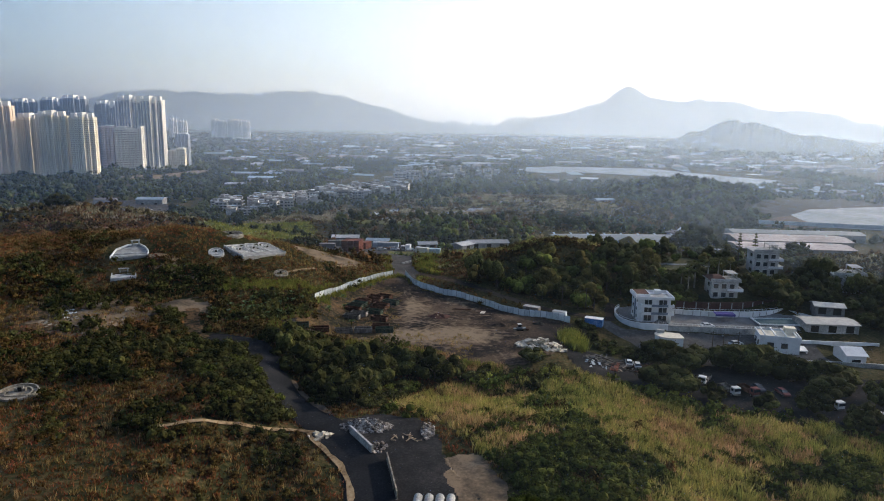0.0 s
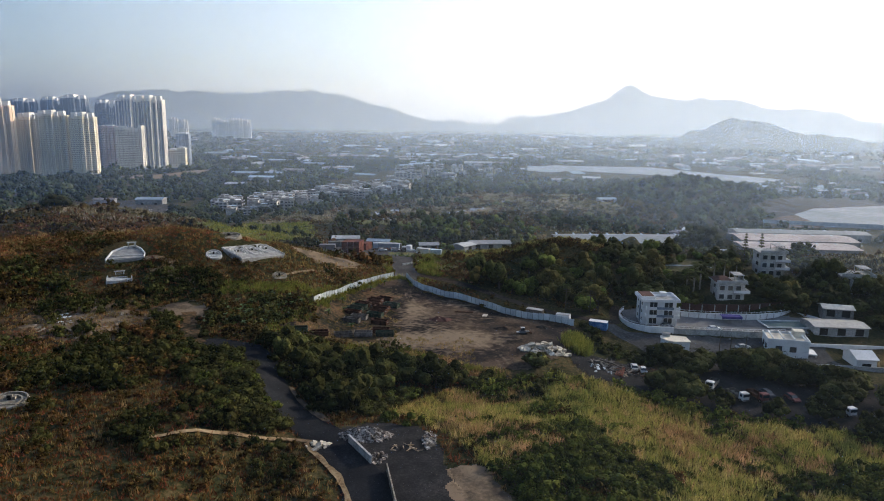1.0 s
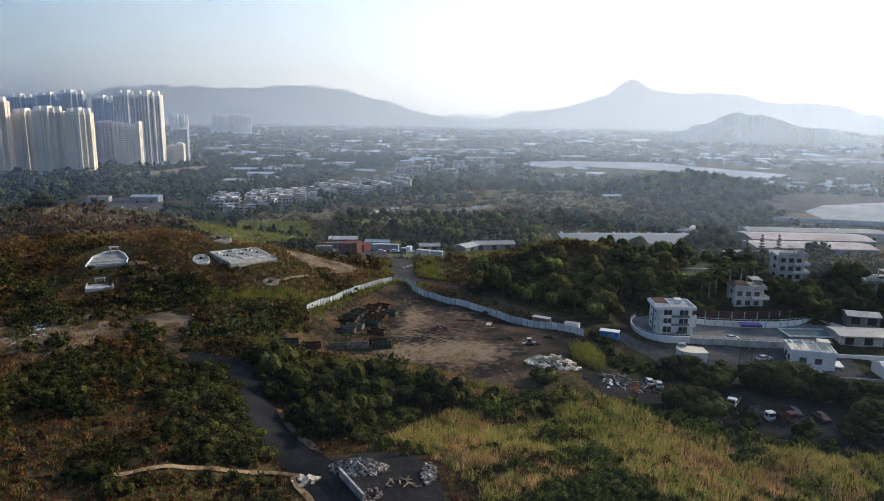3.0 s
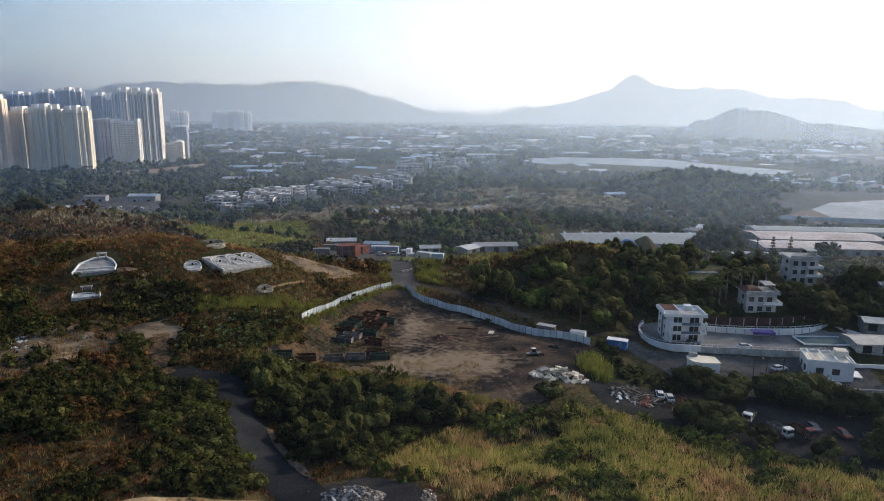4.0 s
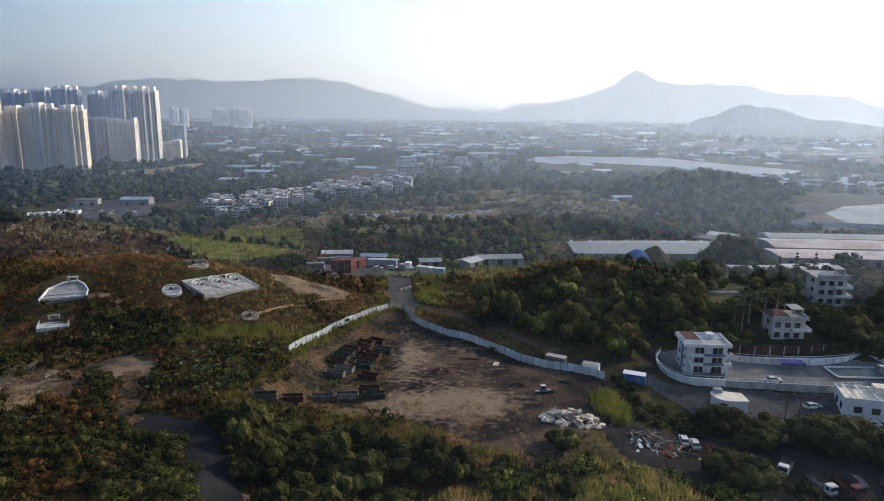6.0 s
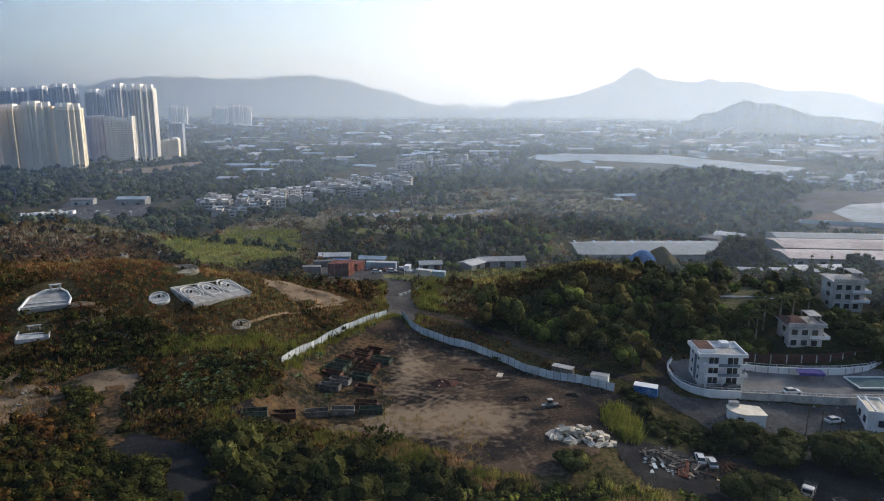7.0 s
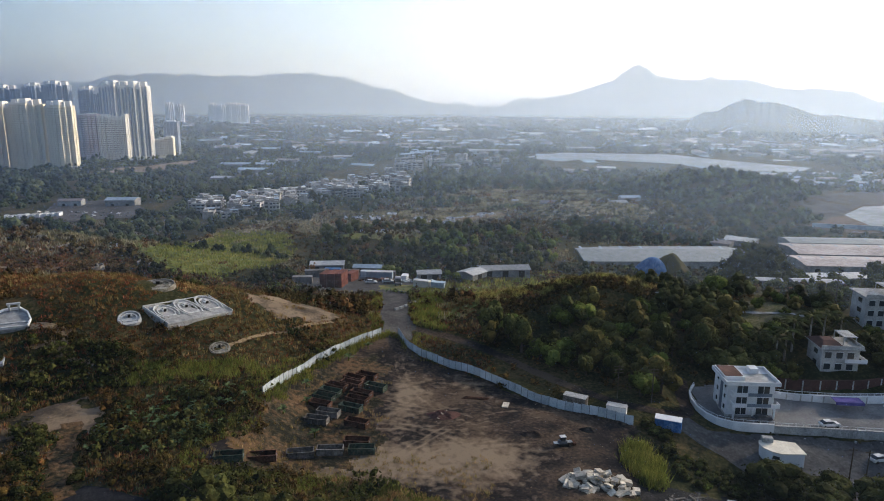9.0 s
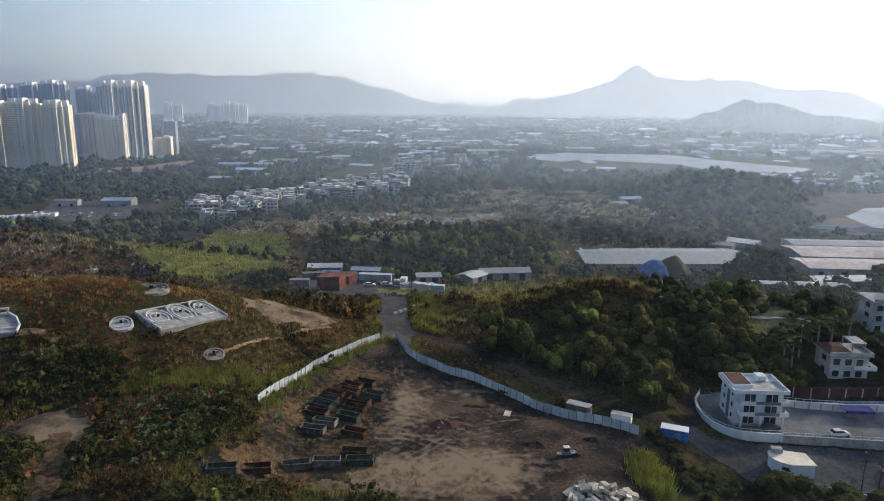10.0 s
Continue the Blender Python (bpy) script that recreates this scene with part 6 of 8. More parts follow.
def park(kind, px, py, turn, z=None):
    m = pose(px, py, (float(surface(px, py)) if z is None else z) + 0.13, 0, 0, turn)
    if kind.get("used"):
        return copy_thing(kind["ob"], m)
    kind["used"] = True
    kind["ob"].matrix_basis = m
    return kind["ob"]


white_car, dark_car, red_car = {"ob": car(M["car_white"], "white saloon car parked on concrete")}, {"ob": car(M["car_dark"], "dark grey saloon car parked on the yard")}, {"ob": car(M["car_red"], "dull red car parked on the yard")}
white_truck, red_truck = {"ob": truck(M["car_white"], M["grey_steel"], "white flatbed truck parked on the shaded yard")}, {"ob": truck(M["car_red"], M["rust"], "red flatbed truck parked on the shaded yard")}
for kind, px, py, turn in ((dark_car, 61.5, 168, -110), (white_truck, 69, 170.5, -125), (white_truck, 72.8, 163.8, -75), (red_truck, 77.5, 163.5, -75), (dark_car, 81, 165.5, -80), (red_car, 86, 163, -80), (white_truck, 94.5, 156, -78), (dark_car, 91, 161, -90), (white_truck, 100, 150, -75), (white_truck, 104.5, 148, -72), (red_truck, 109, 150, -70)):
    park(kind, px, py, turn)
for px, py, turn in ((84, 209.3, 5), (88.5, 198, 15), (98.5, 190.5, 10), (51.5, 180, 80), (53.5, 179, 85)):
    park(white_car, px, py, turn)
park(dark_car, 70, 211.3, 12)

# scrap yard beside the clearing
litter("scrap_heap", 110, 45, 177, 6.5, 4.5, 1.4, 4.2, M["grey_steel"], "tangled heap of grey scrap steel sections", "scrap", 1.6, (0.08, 0.06))
litter("scrap_heap", 66, 55.5, 178, 6.0, 4.0, 1.2, 3.6, M["rust"], "heap of rusty steel bars and pipes", "scrap", 1.6, (0.08, 0.06))
litter("scrap_heap", 30, 49.5, 176.5, 6.0, 4.5, 0.6, 2.2, M["plank"], "scattered boards and frames in the scrap yard", "scrap", 1.0, (0.3, 0.06))
litter("scrap_heap", 16, 41, 174, 3.6, 3.0, 0.5, 1.6, M["hoarding"], "pale sheet steel scraps thrown together", "scrap", 1.0, (0.6, 0.06))
ob = base("orange_bars", pose(46.2, 174.5, float(surface(46.2, 174.5)) + 0.1, 0, 0, 70), "stack of orange painted steel frames", "steel stack")
for k in range(9):
    part("bar", slab_bm(-3.2, 3.2, -1 + k * 0.22, -0.86 + k * 0.22, 0.1 + 0.1 * (k % 3), 0.35 + 0.1 * (k % 3)), M["red"], ob)
container(46.6, 204, -22, 5.4, 2.4, 2.4, M["blue"], "blue container with a white roof beside the road", M["white"])
container(28.2, 212.6, -28, 5.2, 2.2, 2.5, M["grey_steel"], "weathered grey site cabin behind the hoarding", M["concrete"])
container(36.6, 208.6, -24, 4.2, 2.0, 1.9, M["white"], "white box shed behind the hoarding", M["roof"])

# storage yard behind the lane
for k in range(2):
    for j in range(3):
        container(-45.6 + j * 2.7, 307.5 + 0.4 * j, 78, 6.5, 2.5, 2.5, M["red"], "faded red steel container in a stack", M["red"], z=float(surface(-43, 308)) + k * 2.62)
container(-38, 319, 70, 6, 2.5, 3.2, M["red"], "red shipping container in the storage yard")
container(-54.5, 308, 5, 7, 2.6, 2.6, M["roof_dark"], "dark brown container in the storage yard")
container(-52, 322, 10, 9, 2.6, 2.6, M["grey_steel"], "grey container in the storage yard")
container(-28, 325, -5, 10, 2.6, 2.8, M["roof_blue"], "blue grey container in the storage yard", M["roof"])
container(-18, 321, 80, 3.5, 2.2, 2.3, M["white"], "white box body in the storage yard")
container(-11, 311, -20, 6, 2.5, 2.4, M["cream"], "cream site box in the storage yard", M["roof"])
container(-5, 309.5, -12, 5, 2.4, 2.0, M["roof_blue"], "pale blue site box in the storage yard")
for k, (mt, lb) in enumerate((("blue", "weathered blue container at the back of the yard"), ("grey_steel", "grey container at the back of the yard"), ("roof_blue", "pale blue container at the back of the yard"), ("grey_steel", "rust stained grey container at the back of the yard"))):
    container(-47 + 7.2 * k, 328.5 - 0.4 * k, -3 + 2 * k, 6.4, 2.5, 2.5, M[mt], lb)
litter("yard_scrap", 40, -50, 303.5, 7, 2.2, 0.6, 2.4, M["plank"], "loose boards and frames at the yard edge", "scrap", 0.8, (0.3, 0.2))
litter("yard_scrap", 36, -14, 318, 9, 6, 0.5, 2.2, M["hoarding"], "loose pale sheets and drums in the yard", "scrap", 0.8, (0.6, 0.4))
litter("yard_scrap", 30, -27, 319, 10, 4, 0.5, 2.0, M["rust"], "rusty oddments standing in the yard", "scrap", 0.8, (0.6, 0.5))
shed(-50, 334, 6, 13, 6, 3.6, 0.9, M["roof"], M["shed_wall"], "long shed with a pale ribbed roof", 3)
shed(-34, 336, -4, 11, 5, 3.0, 0.7, M["roof_blue"], M["shed_wall"], "low shed with a blue grey roof", 2)
shed(-9, 326, 8, 9, 6, 3.0, 0.8, M["roof"], M["shed_wall"], "small shed with a pale roof", 2)
shed(21, 338, 8, 20, 8, 3.2, 1.0, M["roof"], M["shed_wall"], "long open shed with a pale roof", 3)
shed(8, 331, 50, 9, 8, 2.2, 0.8, M["roof"], M["shed_wall"], "white sheet roofed lean-to", 1)
for px, py, turn in ((-24, 316, 10), (-30, 314, 5)):
    park(white_car, px, py, turn)
park(white_truck, -20, 313, 95)


# ---- graves on the hill ----
def grave(px, py, turn, wide, mat, label, tiers=2, floor=None):
    """A horseshoe grave: paved court, curved wall, altar and steps, lying on the slope and facing along -y of its own frame."""
    a = radians(turn)
    f = Vector((math.sin(a), -math.cos(a)))
    z0, z1 = float(height(px + f.x * wide * 0.5, py + f.y * wide * 0.5)), float(height(px - f.x * wide * 0.5, py - f.y * wide * 0.5))
    tilt = math.degrees(math.atan2(z1 - z0, wide))
    ob = base("grave", pose(px, py, (z0 + z1) / 2 + 0.25, tilt * 0.9, 0, turn), label, "grave", "horseshoe graves")
    h = wide / 2
    bm = bmesh.new()
    ring = [bm.verts.new((h * 1.05 * math.cos(t), h * 1.05 * math.sin(t) if math.sin(t) > 0 else h * 0.9 * math.sin(t), s)) for s in (-0.9, 0.06) for t in [k * math.tau / 28 for k in range(28)]]
    bm.faces.new(ring[28:])
    for k in range(28):
        bm.faces.new((ring[k], ring[(k + 1) % 28], ring[28 + (k + 1) % 28], ring[28 + k]))
    part("court", bm, floor or mat, ob)
    for tier in range(tiers):
        r, t, hh = h * (1.0 - 0.28 * tier), 0.3, 0.75 - 0.2 * tier
        bm = bmesh.new()
        prev = None
        for k in range(23):
            u = -0.75 + (math.pi + 1.5) * k / 22
            fall = 0.35 + 0.65 * math.sin(math.pi * k / 22)
            row = [bm.verts.new((q * math.cos(u), q * math.sin(u) * (0.95 if math.sin(u) > 0 else 0.8), z)) for q, z in ((r, 0), (r, hh * fall), (r - t, hh * fall), (r - t, 0))]
            if prev:
                for j in range(4):
                    bm.faces.new((prev[j], prev[(j + 1) % 4], row[(j + 1) % 4], row[j]))
            else:
                bm.faces.new(row[::-1])
            prev = row
        bm.faces.new(prev)
        bmesh.ops.recalc_face_normals(bm, faces=bm.faces[:])
        part("curved_wall", bm, mat, ob)
    bm = bmesh.new()
    box(bm, -h * 0.28, h * 0.28, h * 0.2, h * 0.42, 0.062, 0.62)
    box(bm, -h * 0.14, h * 0.14, h * 0.26, h * 0.38, 0.622, 1.0)
    part("altar", bm, mat, ob)
    part("headstone", slab_bm(-h * 0.1, h * 0.1, h * 0.16, h * 0.196, 0.15, 0.9), M["dark"], ob)
    part("step", slab_bm(-h * 0.55, h * 0.55, -h * 0.45, -h * 0.38, 0.062, 0.2), mat, ob)
    return ob


# three graves on one raised slab
zA = float(height(-67, 232)) + 0.4
slabm = pose(-65.8, 231.2, zA - 0.6, 13, 5, 57)
ob = base("grave_platform", slabm, "pale cement platform carrying three graves on the hill", "platform")
part("slab", slab_bm(-9.5, 9.5, -5.2, 5.2, -2.4, 0.0, bevel=0.1), M["grave_floor"], ob)
for d in ((-9.5, 9.5, 5.0, 5.2, 0.003, 0.4), (-9.5, -9.3, -5.2, 4.99, 0.003, 0.4), (9.3, 9.5, -5.2, 4.99, 0.003, 0.4)):
    part("kerb", slab_bm(*d), M["grave"], ob)
g0 = None
for k in range(3):
    m = slabm @ pose(-6.2 + 6.2 * k, 0.1, 0.02, 0, 0, 0) @ Matrix.Diagonal((1.02, 1.35, 0.9, 1))
    if g0 is None:
        g0 = grave(0, 0, 0, 5.8, M["grave"], "horseshoe shaped pale cement grave on the platform", floor=M["grave_floor"])
        g0.matrix_basis = m
    else:
        copy_thing(g0, m)
grave(-76, 221, 25, 5.0, M["grave"], "small horseshoe grave with a grey kerb on the hill")
grave(-77, 239.8, 20, 8.5, M["old_grave"], "old mossy horseshoe grave on the hill crest")
grave(-54, 218.2, 30, 4.6, M["old_grave"], "small round earth grave with a pale kerb")
grave(-80, 120.5, 10, 7.0, M["old_grave"], "old grave ring with a grey kerb")
tomb = base("grave", pose(-98.7, 203.2, float(height(-98.7, 203.2)) + 0.35, 5, 0, 22), "pale cement grave court with a small stone gate", "grave", "horseshoe graves")
part("court", slab_bm(-3.6, 3.6, -2.2, 2.4, -1.2, 0.1, bevel=0.05), M["grave"], tomb)
for xk in (-3.5, 3.3):
    part("kerb", slab_bm(xk, xk + 0.25, -2.1, 2.1, 0.103, 0.5), M["grave"], tomb)
for xk in (-1.2, 1.0):
    part("gate_post", slab_bm(xk, xk + 0.25, 1.7, 1.95, 0.103, 1.6), M["grave"], tomb)
part("lintel", slab_bm(-1.5, 1.55, 1.65, 2.0, 1.603, 1.85), M["grave"], tomb)
part("headstone", slab_bm(-0.7, 0.75, 1.75, 1.9, 0.103, 1.2), M["old_grave"], tomb)
part("step", slab_bm(-2.4, 2.4, 0.4, 0.9, 0.103, 0.3), M["grave"], tomb)
for px, py, w in ((-118, 285, 6), (-132, 296, 7), (-125, 310, 6), (-108, 300, 5), (-145, 300, 6), (-96, 285, 5), (-20, 420, 9), (-8, 424, 9), (5, 428, 8), (-36, 418, 8), (-48, 420, 7), (15, 426, 7)):
    grave(px, py, random.uniform(-20, 30), w, M["grave"] if random.random() < 0.6 else M["old_grave"], "far pale horseshoe grave in dry grass", 1)
for line, wide in (([(-141, 266), (-134, 271), (-127, 276.5), (-118, 279)], 2.2), ([(-100, 239.5), (-94, 241), (-88.5, 240.8)], 1.5), ([(-96, 214), (-90, 215.5), (-86, 213.5)], 1.8), ([(-92, 208.5), (-87, 209.8), (-84, 208.5)], 1.6)):
    strip("foot_trail", line, wide, M["sand"], "pale worn earth trail across the dry hillside", "trail", 0.14, 0.7)
# fan shaped court with a stone gate
zB = float(height(-101.5, 215.3))
ob = base("fan_grave", pose(-101.5, 215.3, zB + 0.45, 17, 0, 24), "large fan shaped pale cement grave court with a stone gate", "grave", "horseshoe graves")
bm = bmesh.new()
fan = [(-6.4, -4.0), (4.8, -3.4), (5.2, -0.8), (4.2, 2.4), (2.4, 4.6), (-1.0, 4.2), (-4.6, 1.4)]
lo, up = [bm.verts.new((a, b, -1.6)) for a, b in fan], [bm.verts.new((a, b, 0.0)) for a, b in fan]
bm.faces.new(up)
for k in range(7):
    bm.faces.new((lo[k], lo[(k + 1) % 7], up[(k + 1) % 7], up[k]))
part("court", bm, M["grave_floor"], ob)
for (ax, ay), (bx, by) in zip(fan[1:], fan[2:] + fan[:1]):
    rim = part("rim_wall", slab_bm(0, math.hypot(bx - ax, by - ay), 0.0, 0.3, 0.003, 0.55), M["white"], ob)
    rim.matrix_basis = pose(ax, ay, 0, 0, 0, math.degrees(math.atan2(by - ay, bx - ax)))
part("step", slab_bm(-4.9, 4.4, -1.6, -1.2, 0.003, 0.22), M["grave"], ob)
part("kerb", slab_bm(-5.9, 4.5, -3.35, -3.0, 0.003, 0.3), M["grave"], ob)
for s in (0.3, 2.3):
    part("gate_post", slab_bm(s - 0.2, s + 0.2, 3.6, 4.0, 0.003, 1.8), M["grave"], ob)
part("lintel", slab_bm(-0.1, 2.7, 3.55, 4.05, 1.803, 2.1), M["grave"], ob)
litter("rubbish", 90, -92, 175, 15, 11, 0.3, 1.5, M["old_grave"], "scattered pale rubbish and rubble on the slope", "rubbish", 0.4, (0.6, 0.2))
litter("rubbish", 24, -103, 177, 7, 4, 0.4, 1.3, M["hoarding"], "scattered pale green rubbish on the slope", "rubbish", 0.4, (0.6, 0.2))

# old graves far out on the rough hills
far_grave = grave(TOMBS[0][0], TOMBS[0][1], 10, 7.0, M["grave"], "small weathered pale grave on a far slope", 1)
for px, py, s in TOMBS[1::2]:
    copy_thing(far_grave, pose(px, py, float(surface(px, py)) + 0.15, random.uniform(2, 9), 0, random.uniform(-50, 50)) @ Matrix.Diagonal((s * random.uniform(0.6, 1.0), s * random.uniform(0.4, 0.7), 0.8 * s, 1)))
for cx, cy, n, wide in ((12, 494, 34, 18), (-20, 508, 26, 15), (-60, 538, 20, 20), (92, 560, 26, 24)):
    litter("tomb_stones", n, cx, cy, wide, 9, 0.8, 3.0, M["grave"], "scattered pale tomb walls and stones on the rise", "tomb stones", 0.6, (0.35, 0.3))


# ---- yard in front ----
ob = base("yard_wall", pose(-14.7, 116, float(surface(-14.7, 116)) + 0.05, 0, 0, -57.5), "low grey concrete wall dividing the asphalt yard", "wall")
part("wall", slab_bm(-4.6, 4.6, -0.15, 0.15, 0, 1.5, bevel=0.03), M["concrete"], ob)
part("coping", slab_bm(-4.65, 4.65, -0.2, 0.2, 1.503, 1.6, bevel=0.02), M["concrete"], ob)
ob = base("yard_wall", pose(-8.0, 103.6, float(surface(-8, 103.6)) + 0.05, 0, 0, -78), "low pale concrete wall along the asphalt yard", "wall")
part("wall", slab_bm(-6.4, 6.4, -0.1, 0.1, 0, 1.4, bevel=0.03), M["old_grave"], ob)
part("coping", slab_bm(-6.45, 6.45, -0.13, 0.13, 1.403, 1.48, bevel=0.02), M["old_grave"], ob)
heap("waste_mound", -14.5, 122.6, 5.4, 2.9, 1.5, M["waste"], "mound of mixed grey waste and plastic", "waste", 0.5, 0.5)
heap("waste_mound", -2.6, 121.5, 1.5, 4.4, 0.5, M["waste"], "low strip of mixed grey waste", "waste", 0.5, 0.5)
litter("waste_timber", 30, -14.5, 122.6, 4.2, 2.6, 0.4, 1.4, M["plank"], "broken brown boards among plastic waste", "waste", 1.6, (0.2, 0.08))
litter("waste_bags", 150, -14.5, 122.6, 5.2, 3.0, 0.2, 0.62, M["rag"], "heap of crumpled pale plastic and rubble", "waste", 1.9, (0.8, 0.4))
litter("waste_bags", 40, -11.3, 114.2, 1.6, 2.2, 0.25, 0.8, M["rag"], "small heap of pale plastic waste by the wall", "waste", 0.8, (0.8, 0.5))
litter("waste_bags", 34, -2.6, 121.5, 1.3, 4.2, 0.25, 0.8, M["rag"], "strip of pale plastic waste on asphalt", "waste", 0.6, (0.8, 0.5))
litter("loose_timber", 12, -6.8, 118.2, 3.5, 1.4, 1.5, 3.0, M["plank"], "loose timber lying on the asphalt", "timber", 0.2, (0.07, 0.05))
for k in range(4):
    ob = base("pipe_stack", pose(-3.4 + 1.7 * k, 95.2, float(surface(-3, 95.2)) + 0.05, 0, 0, 86), "pale pipes lying side by side on the yard", "pipes", "pipes in the yard")
    bm = bmesh.new()
    tube(bm, (-1.8, 0, 0.7), (1.8, 0, 0.7), 0.7, 0.7, 14)
    part("pipe", bm, M["concrete"], ob)
litter("kerb_stones", 16, -22.8, 118.3, 2.6, 1.6, 0.6, 1.3, M["block"], "pale broken kerb stones at the road edge", "stones", 0.3, (0.8, 0.4))


# ---- white house and terrace ----
HZ = -2.35
house = base("white_house", pose(61.9, 212.4, HZ, 0, 0, -2) @ Matrix.Diagonal((1.15, 1.1, 0.92, 1)), "three storey white modern house with balconies and roof terrace", "house")
part("wall", slab_bm(0.6, 9.6, 0.9, 8.6, -0.6, 8.2), M["white"], house)
part("plinth", slab_bm(0.5, 9.7, 0.8, 8.7, -1.2, 0.25), M["concrete"], house)
part("wall_band", slab_bm(0.5, 0.597, 3.6, 4.9, 0.26, 8.2), M["slate"], house, "blue grey wall band")
part("roof", slab_bm(-0.1, 10.4, 0.1, 9.0, 8.203, 8.45, bevel=0.04), M["white"], house)
for d in ((-0.1, 10.4, 0.1, 0.3, 8.453, 9.2), (-0.1, 10.4, 8.8, 9.0, 8.453, 9.2), (-0.1, 0.1, 0.303, 8.797, 8.453, 9.2), (10.2, 10.4, 0.303, 8.797, 8.453, 9.2)):
    part("parapet", slab_bm(*d), M["white"], house)
part("stair_house", slab_bm(0.3, 4.2, 2.4, 8.6, 8.453, 9.5), M["white"], house)
part("stair_roof", slab_bm(0.5, 4.0, 2.6, 8.4, 9.503, 9.56), M["tile_roof"], house)
part("roof_box", slab_bm(6.6, 8.4, 6.4, 8.6, 8.453, 9.7, bevel=0.05), M["white"], house)
part("terrace_floor", slab_bm(4.25, 10.18, 0.32, 6.3, 8.453, 8.48), M["concrete"], house)
part("roof_door", slab_bm(4.203, 4.26, 2.6, 3.5, 8.5, 9.45), M["dark"], house)
for floor in range(3):
    z = 0.35 + floor * 2.75
    if floor:
        bal = part("balcony", slab_bm(1.2, 10.3, -0.6, 0.897, z - 0.2, z - 0.02), M["white"], house)
        part("rail", slab_bm(1.2, 4.0, -0.6, -0.5, z - 0.018, z + 0.85), M["white"], bal)
        part("rail", slab_bm(8.6, 10.3, -0.6, -0.5, z - 0.018, z + 0.85), M["white"], bal)
        part("rail", slab_bm(1.2, 1.3, -0.497, 0.895, z - 0.018, z + 0.85), M["white"], bal)
        part("rail", slab_bm(10.2, 10.3, -0.497, 0.895, z - 0.018, z + 0.85), M["white"], bal)
        part("glass_rail", slab_bm(4.003, 8.597, -0.57, -0.53, z - 0.018, z + 0.85), M["slate"], bal)
    for x0, x1 in ((2.4, 4.4), (6.4, 8.6)):
        w = part("window", slab_bm(x0, x1, 0.84, 0.897, z + 0.05, z + 2.1), M["glass"], house)
        part("mullion", slab_bm((x0 + x1) / 2 - 0.05, (x0 + x1) / 2 + 0.05, 0.8, 0.837, z + 0.05, z + 2.1), M["white"], w)
        part("lintel", slab_bm(x0 - 0.1, x1 + 0.1, 0.8, 0.897, z + 2.103, z + 2.2), M["white"], w)
    for y0 in (1.9, 6.2):
        w = part("window", slab_bm(0.54, 0.597, y0, y0 + 0.8, z + 0.8, z + 1.9), M["glass"], house)
        part("sill", slab_bm(0.45, 0.597, y0 - 0.1, y0 + 0.9, z + 0.7, z + 0.797), M["white"], w)
    w = part("window", slab_bm(9.603, 9.66, 2.5, 4.2, z + 0.7, z + 2.0), M["glass"], house)
for xk in (1.6, 5.3, 9.4):
    part("column", slab_bm(xk - 0.15, xk + 0.15, -0.45, -0.15, 0.0, 2.88), M["white"], house)
part("porch_railing", slab_bm(0.0, 5.6, -1.6, -1.5, 0.0, 0.7), M["grey_steel"], house)


def wall_line(name, line, z_foot, z_top, thick, mat, label, rail=False, posts=0.0, group=""):
    """A wall along a line in short straight panels, each a part."""
    ob = base(name, pose(line[0][0], line[0][1], z_foot), label, "wall", group)
    o = Vector((line[0][0], line[0][1], z_foot))
    for (ax, ay), (bx, by) in zip(line, line[1:]):
        n, turn = math.hypot(bx - ax, by - ay), math.degrees(math.atan2(by - ay, bx - ax))
        at = pose(ax - o.x, ay - o.y, 0, 0, 0, turn)
        p = part("wall_panel", slab_bm(0.002, n - 0.002, -thick / 2, thick / 2, 0, z_top - z_foot), mat, ob)
        p.matrix_basis = at
        c = part("coping", slab_bm(0.002, n - 0.002, -thick / 2 - 0.06, thick / 2 + 0.06, z_top - z_foot + 0.003, z_top - z_foot + 0.12), mat, p)
        if rail:
            bm = bmesh.new()
            tube(bm, (0, 0, z_top - z_foot + 0.75), (n, 0, z_top - z_foot + 0.75), 0.05, 0.05, 6)
            for k in range(max(1, int(n / 1.5)) + 1):
                xk = n * k / max(1, int(n / 1.5))
                tube(bm, (xk, 0, z_top - z_foot + 0.12), (xk, 0, z_top - z_foot + 0.75), 0.04, 0.04, 5)
            part("rail", bm, M["white"], p)
        for k in range(int(n / posts) if posts else 0):
            xk = (k + 0.5) * posts
            part("pillar", slab_bm(xk - 0.15, xk + 0.15, -thick / 2 - 0.1, -thick / 2 - 0.003, 0, z_top - z_foot - 0.05), M["concrete"], p)
    return ob


arc = [(60.2, 227.5), (58, 224), (57.0, 220), (56.8, 215.5), (57.6, 212), (59.2, 209.4), (62, 207.6), (66, 206.9), (70.5, 206.6)]
wall_line("terrace_wall", arc, -5.0, -1.2, 0.3, M["white"], "curved white retaining wall round the house terrace", rail=True)
wall_line("terrace_wall", [(70.5, 206.6), (78, 206), (86, 205.2), (94, 204.3), (104, 205)], -3.4, -1.5, 0.3, M["concrete"], "grey white parapet of the raised driveway", rail=True)
deck = base("driveway_deck", pose(70, 200, 0), "raised concrete driveway deck on columns", "deck")
for k in range(7):
    part("column", slab_bm(1.0 + 5.2 * k, 1.4 + 5.2 * k, 5.0 - 0.45 * k, 5.4 - 0.45 * k, -6.8, -3.4), M["concrete"], deck)
part("beam", slab_bm(0.5, 33.0, 5.9, 6.2, -3.9, -3.42), M["concrete"], deck).matrix_basis = pose(0, 0.4, 0, 0, 0, -3)
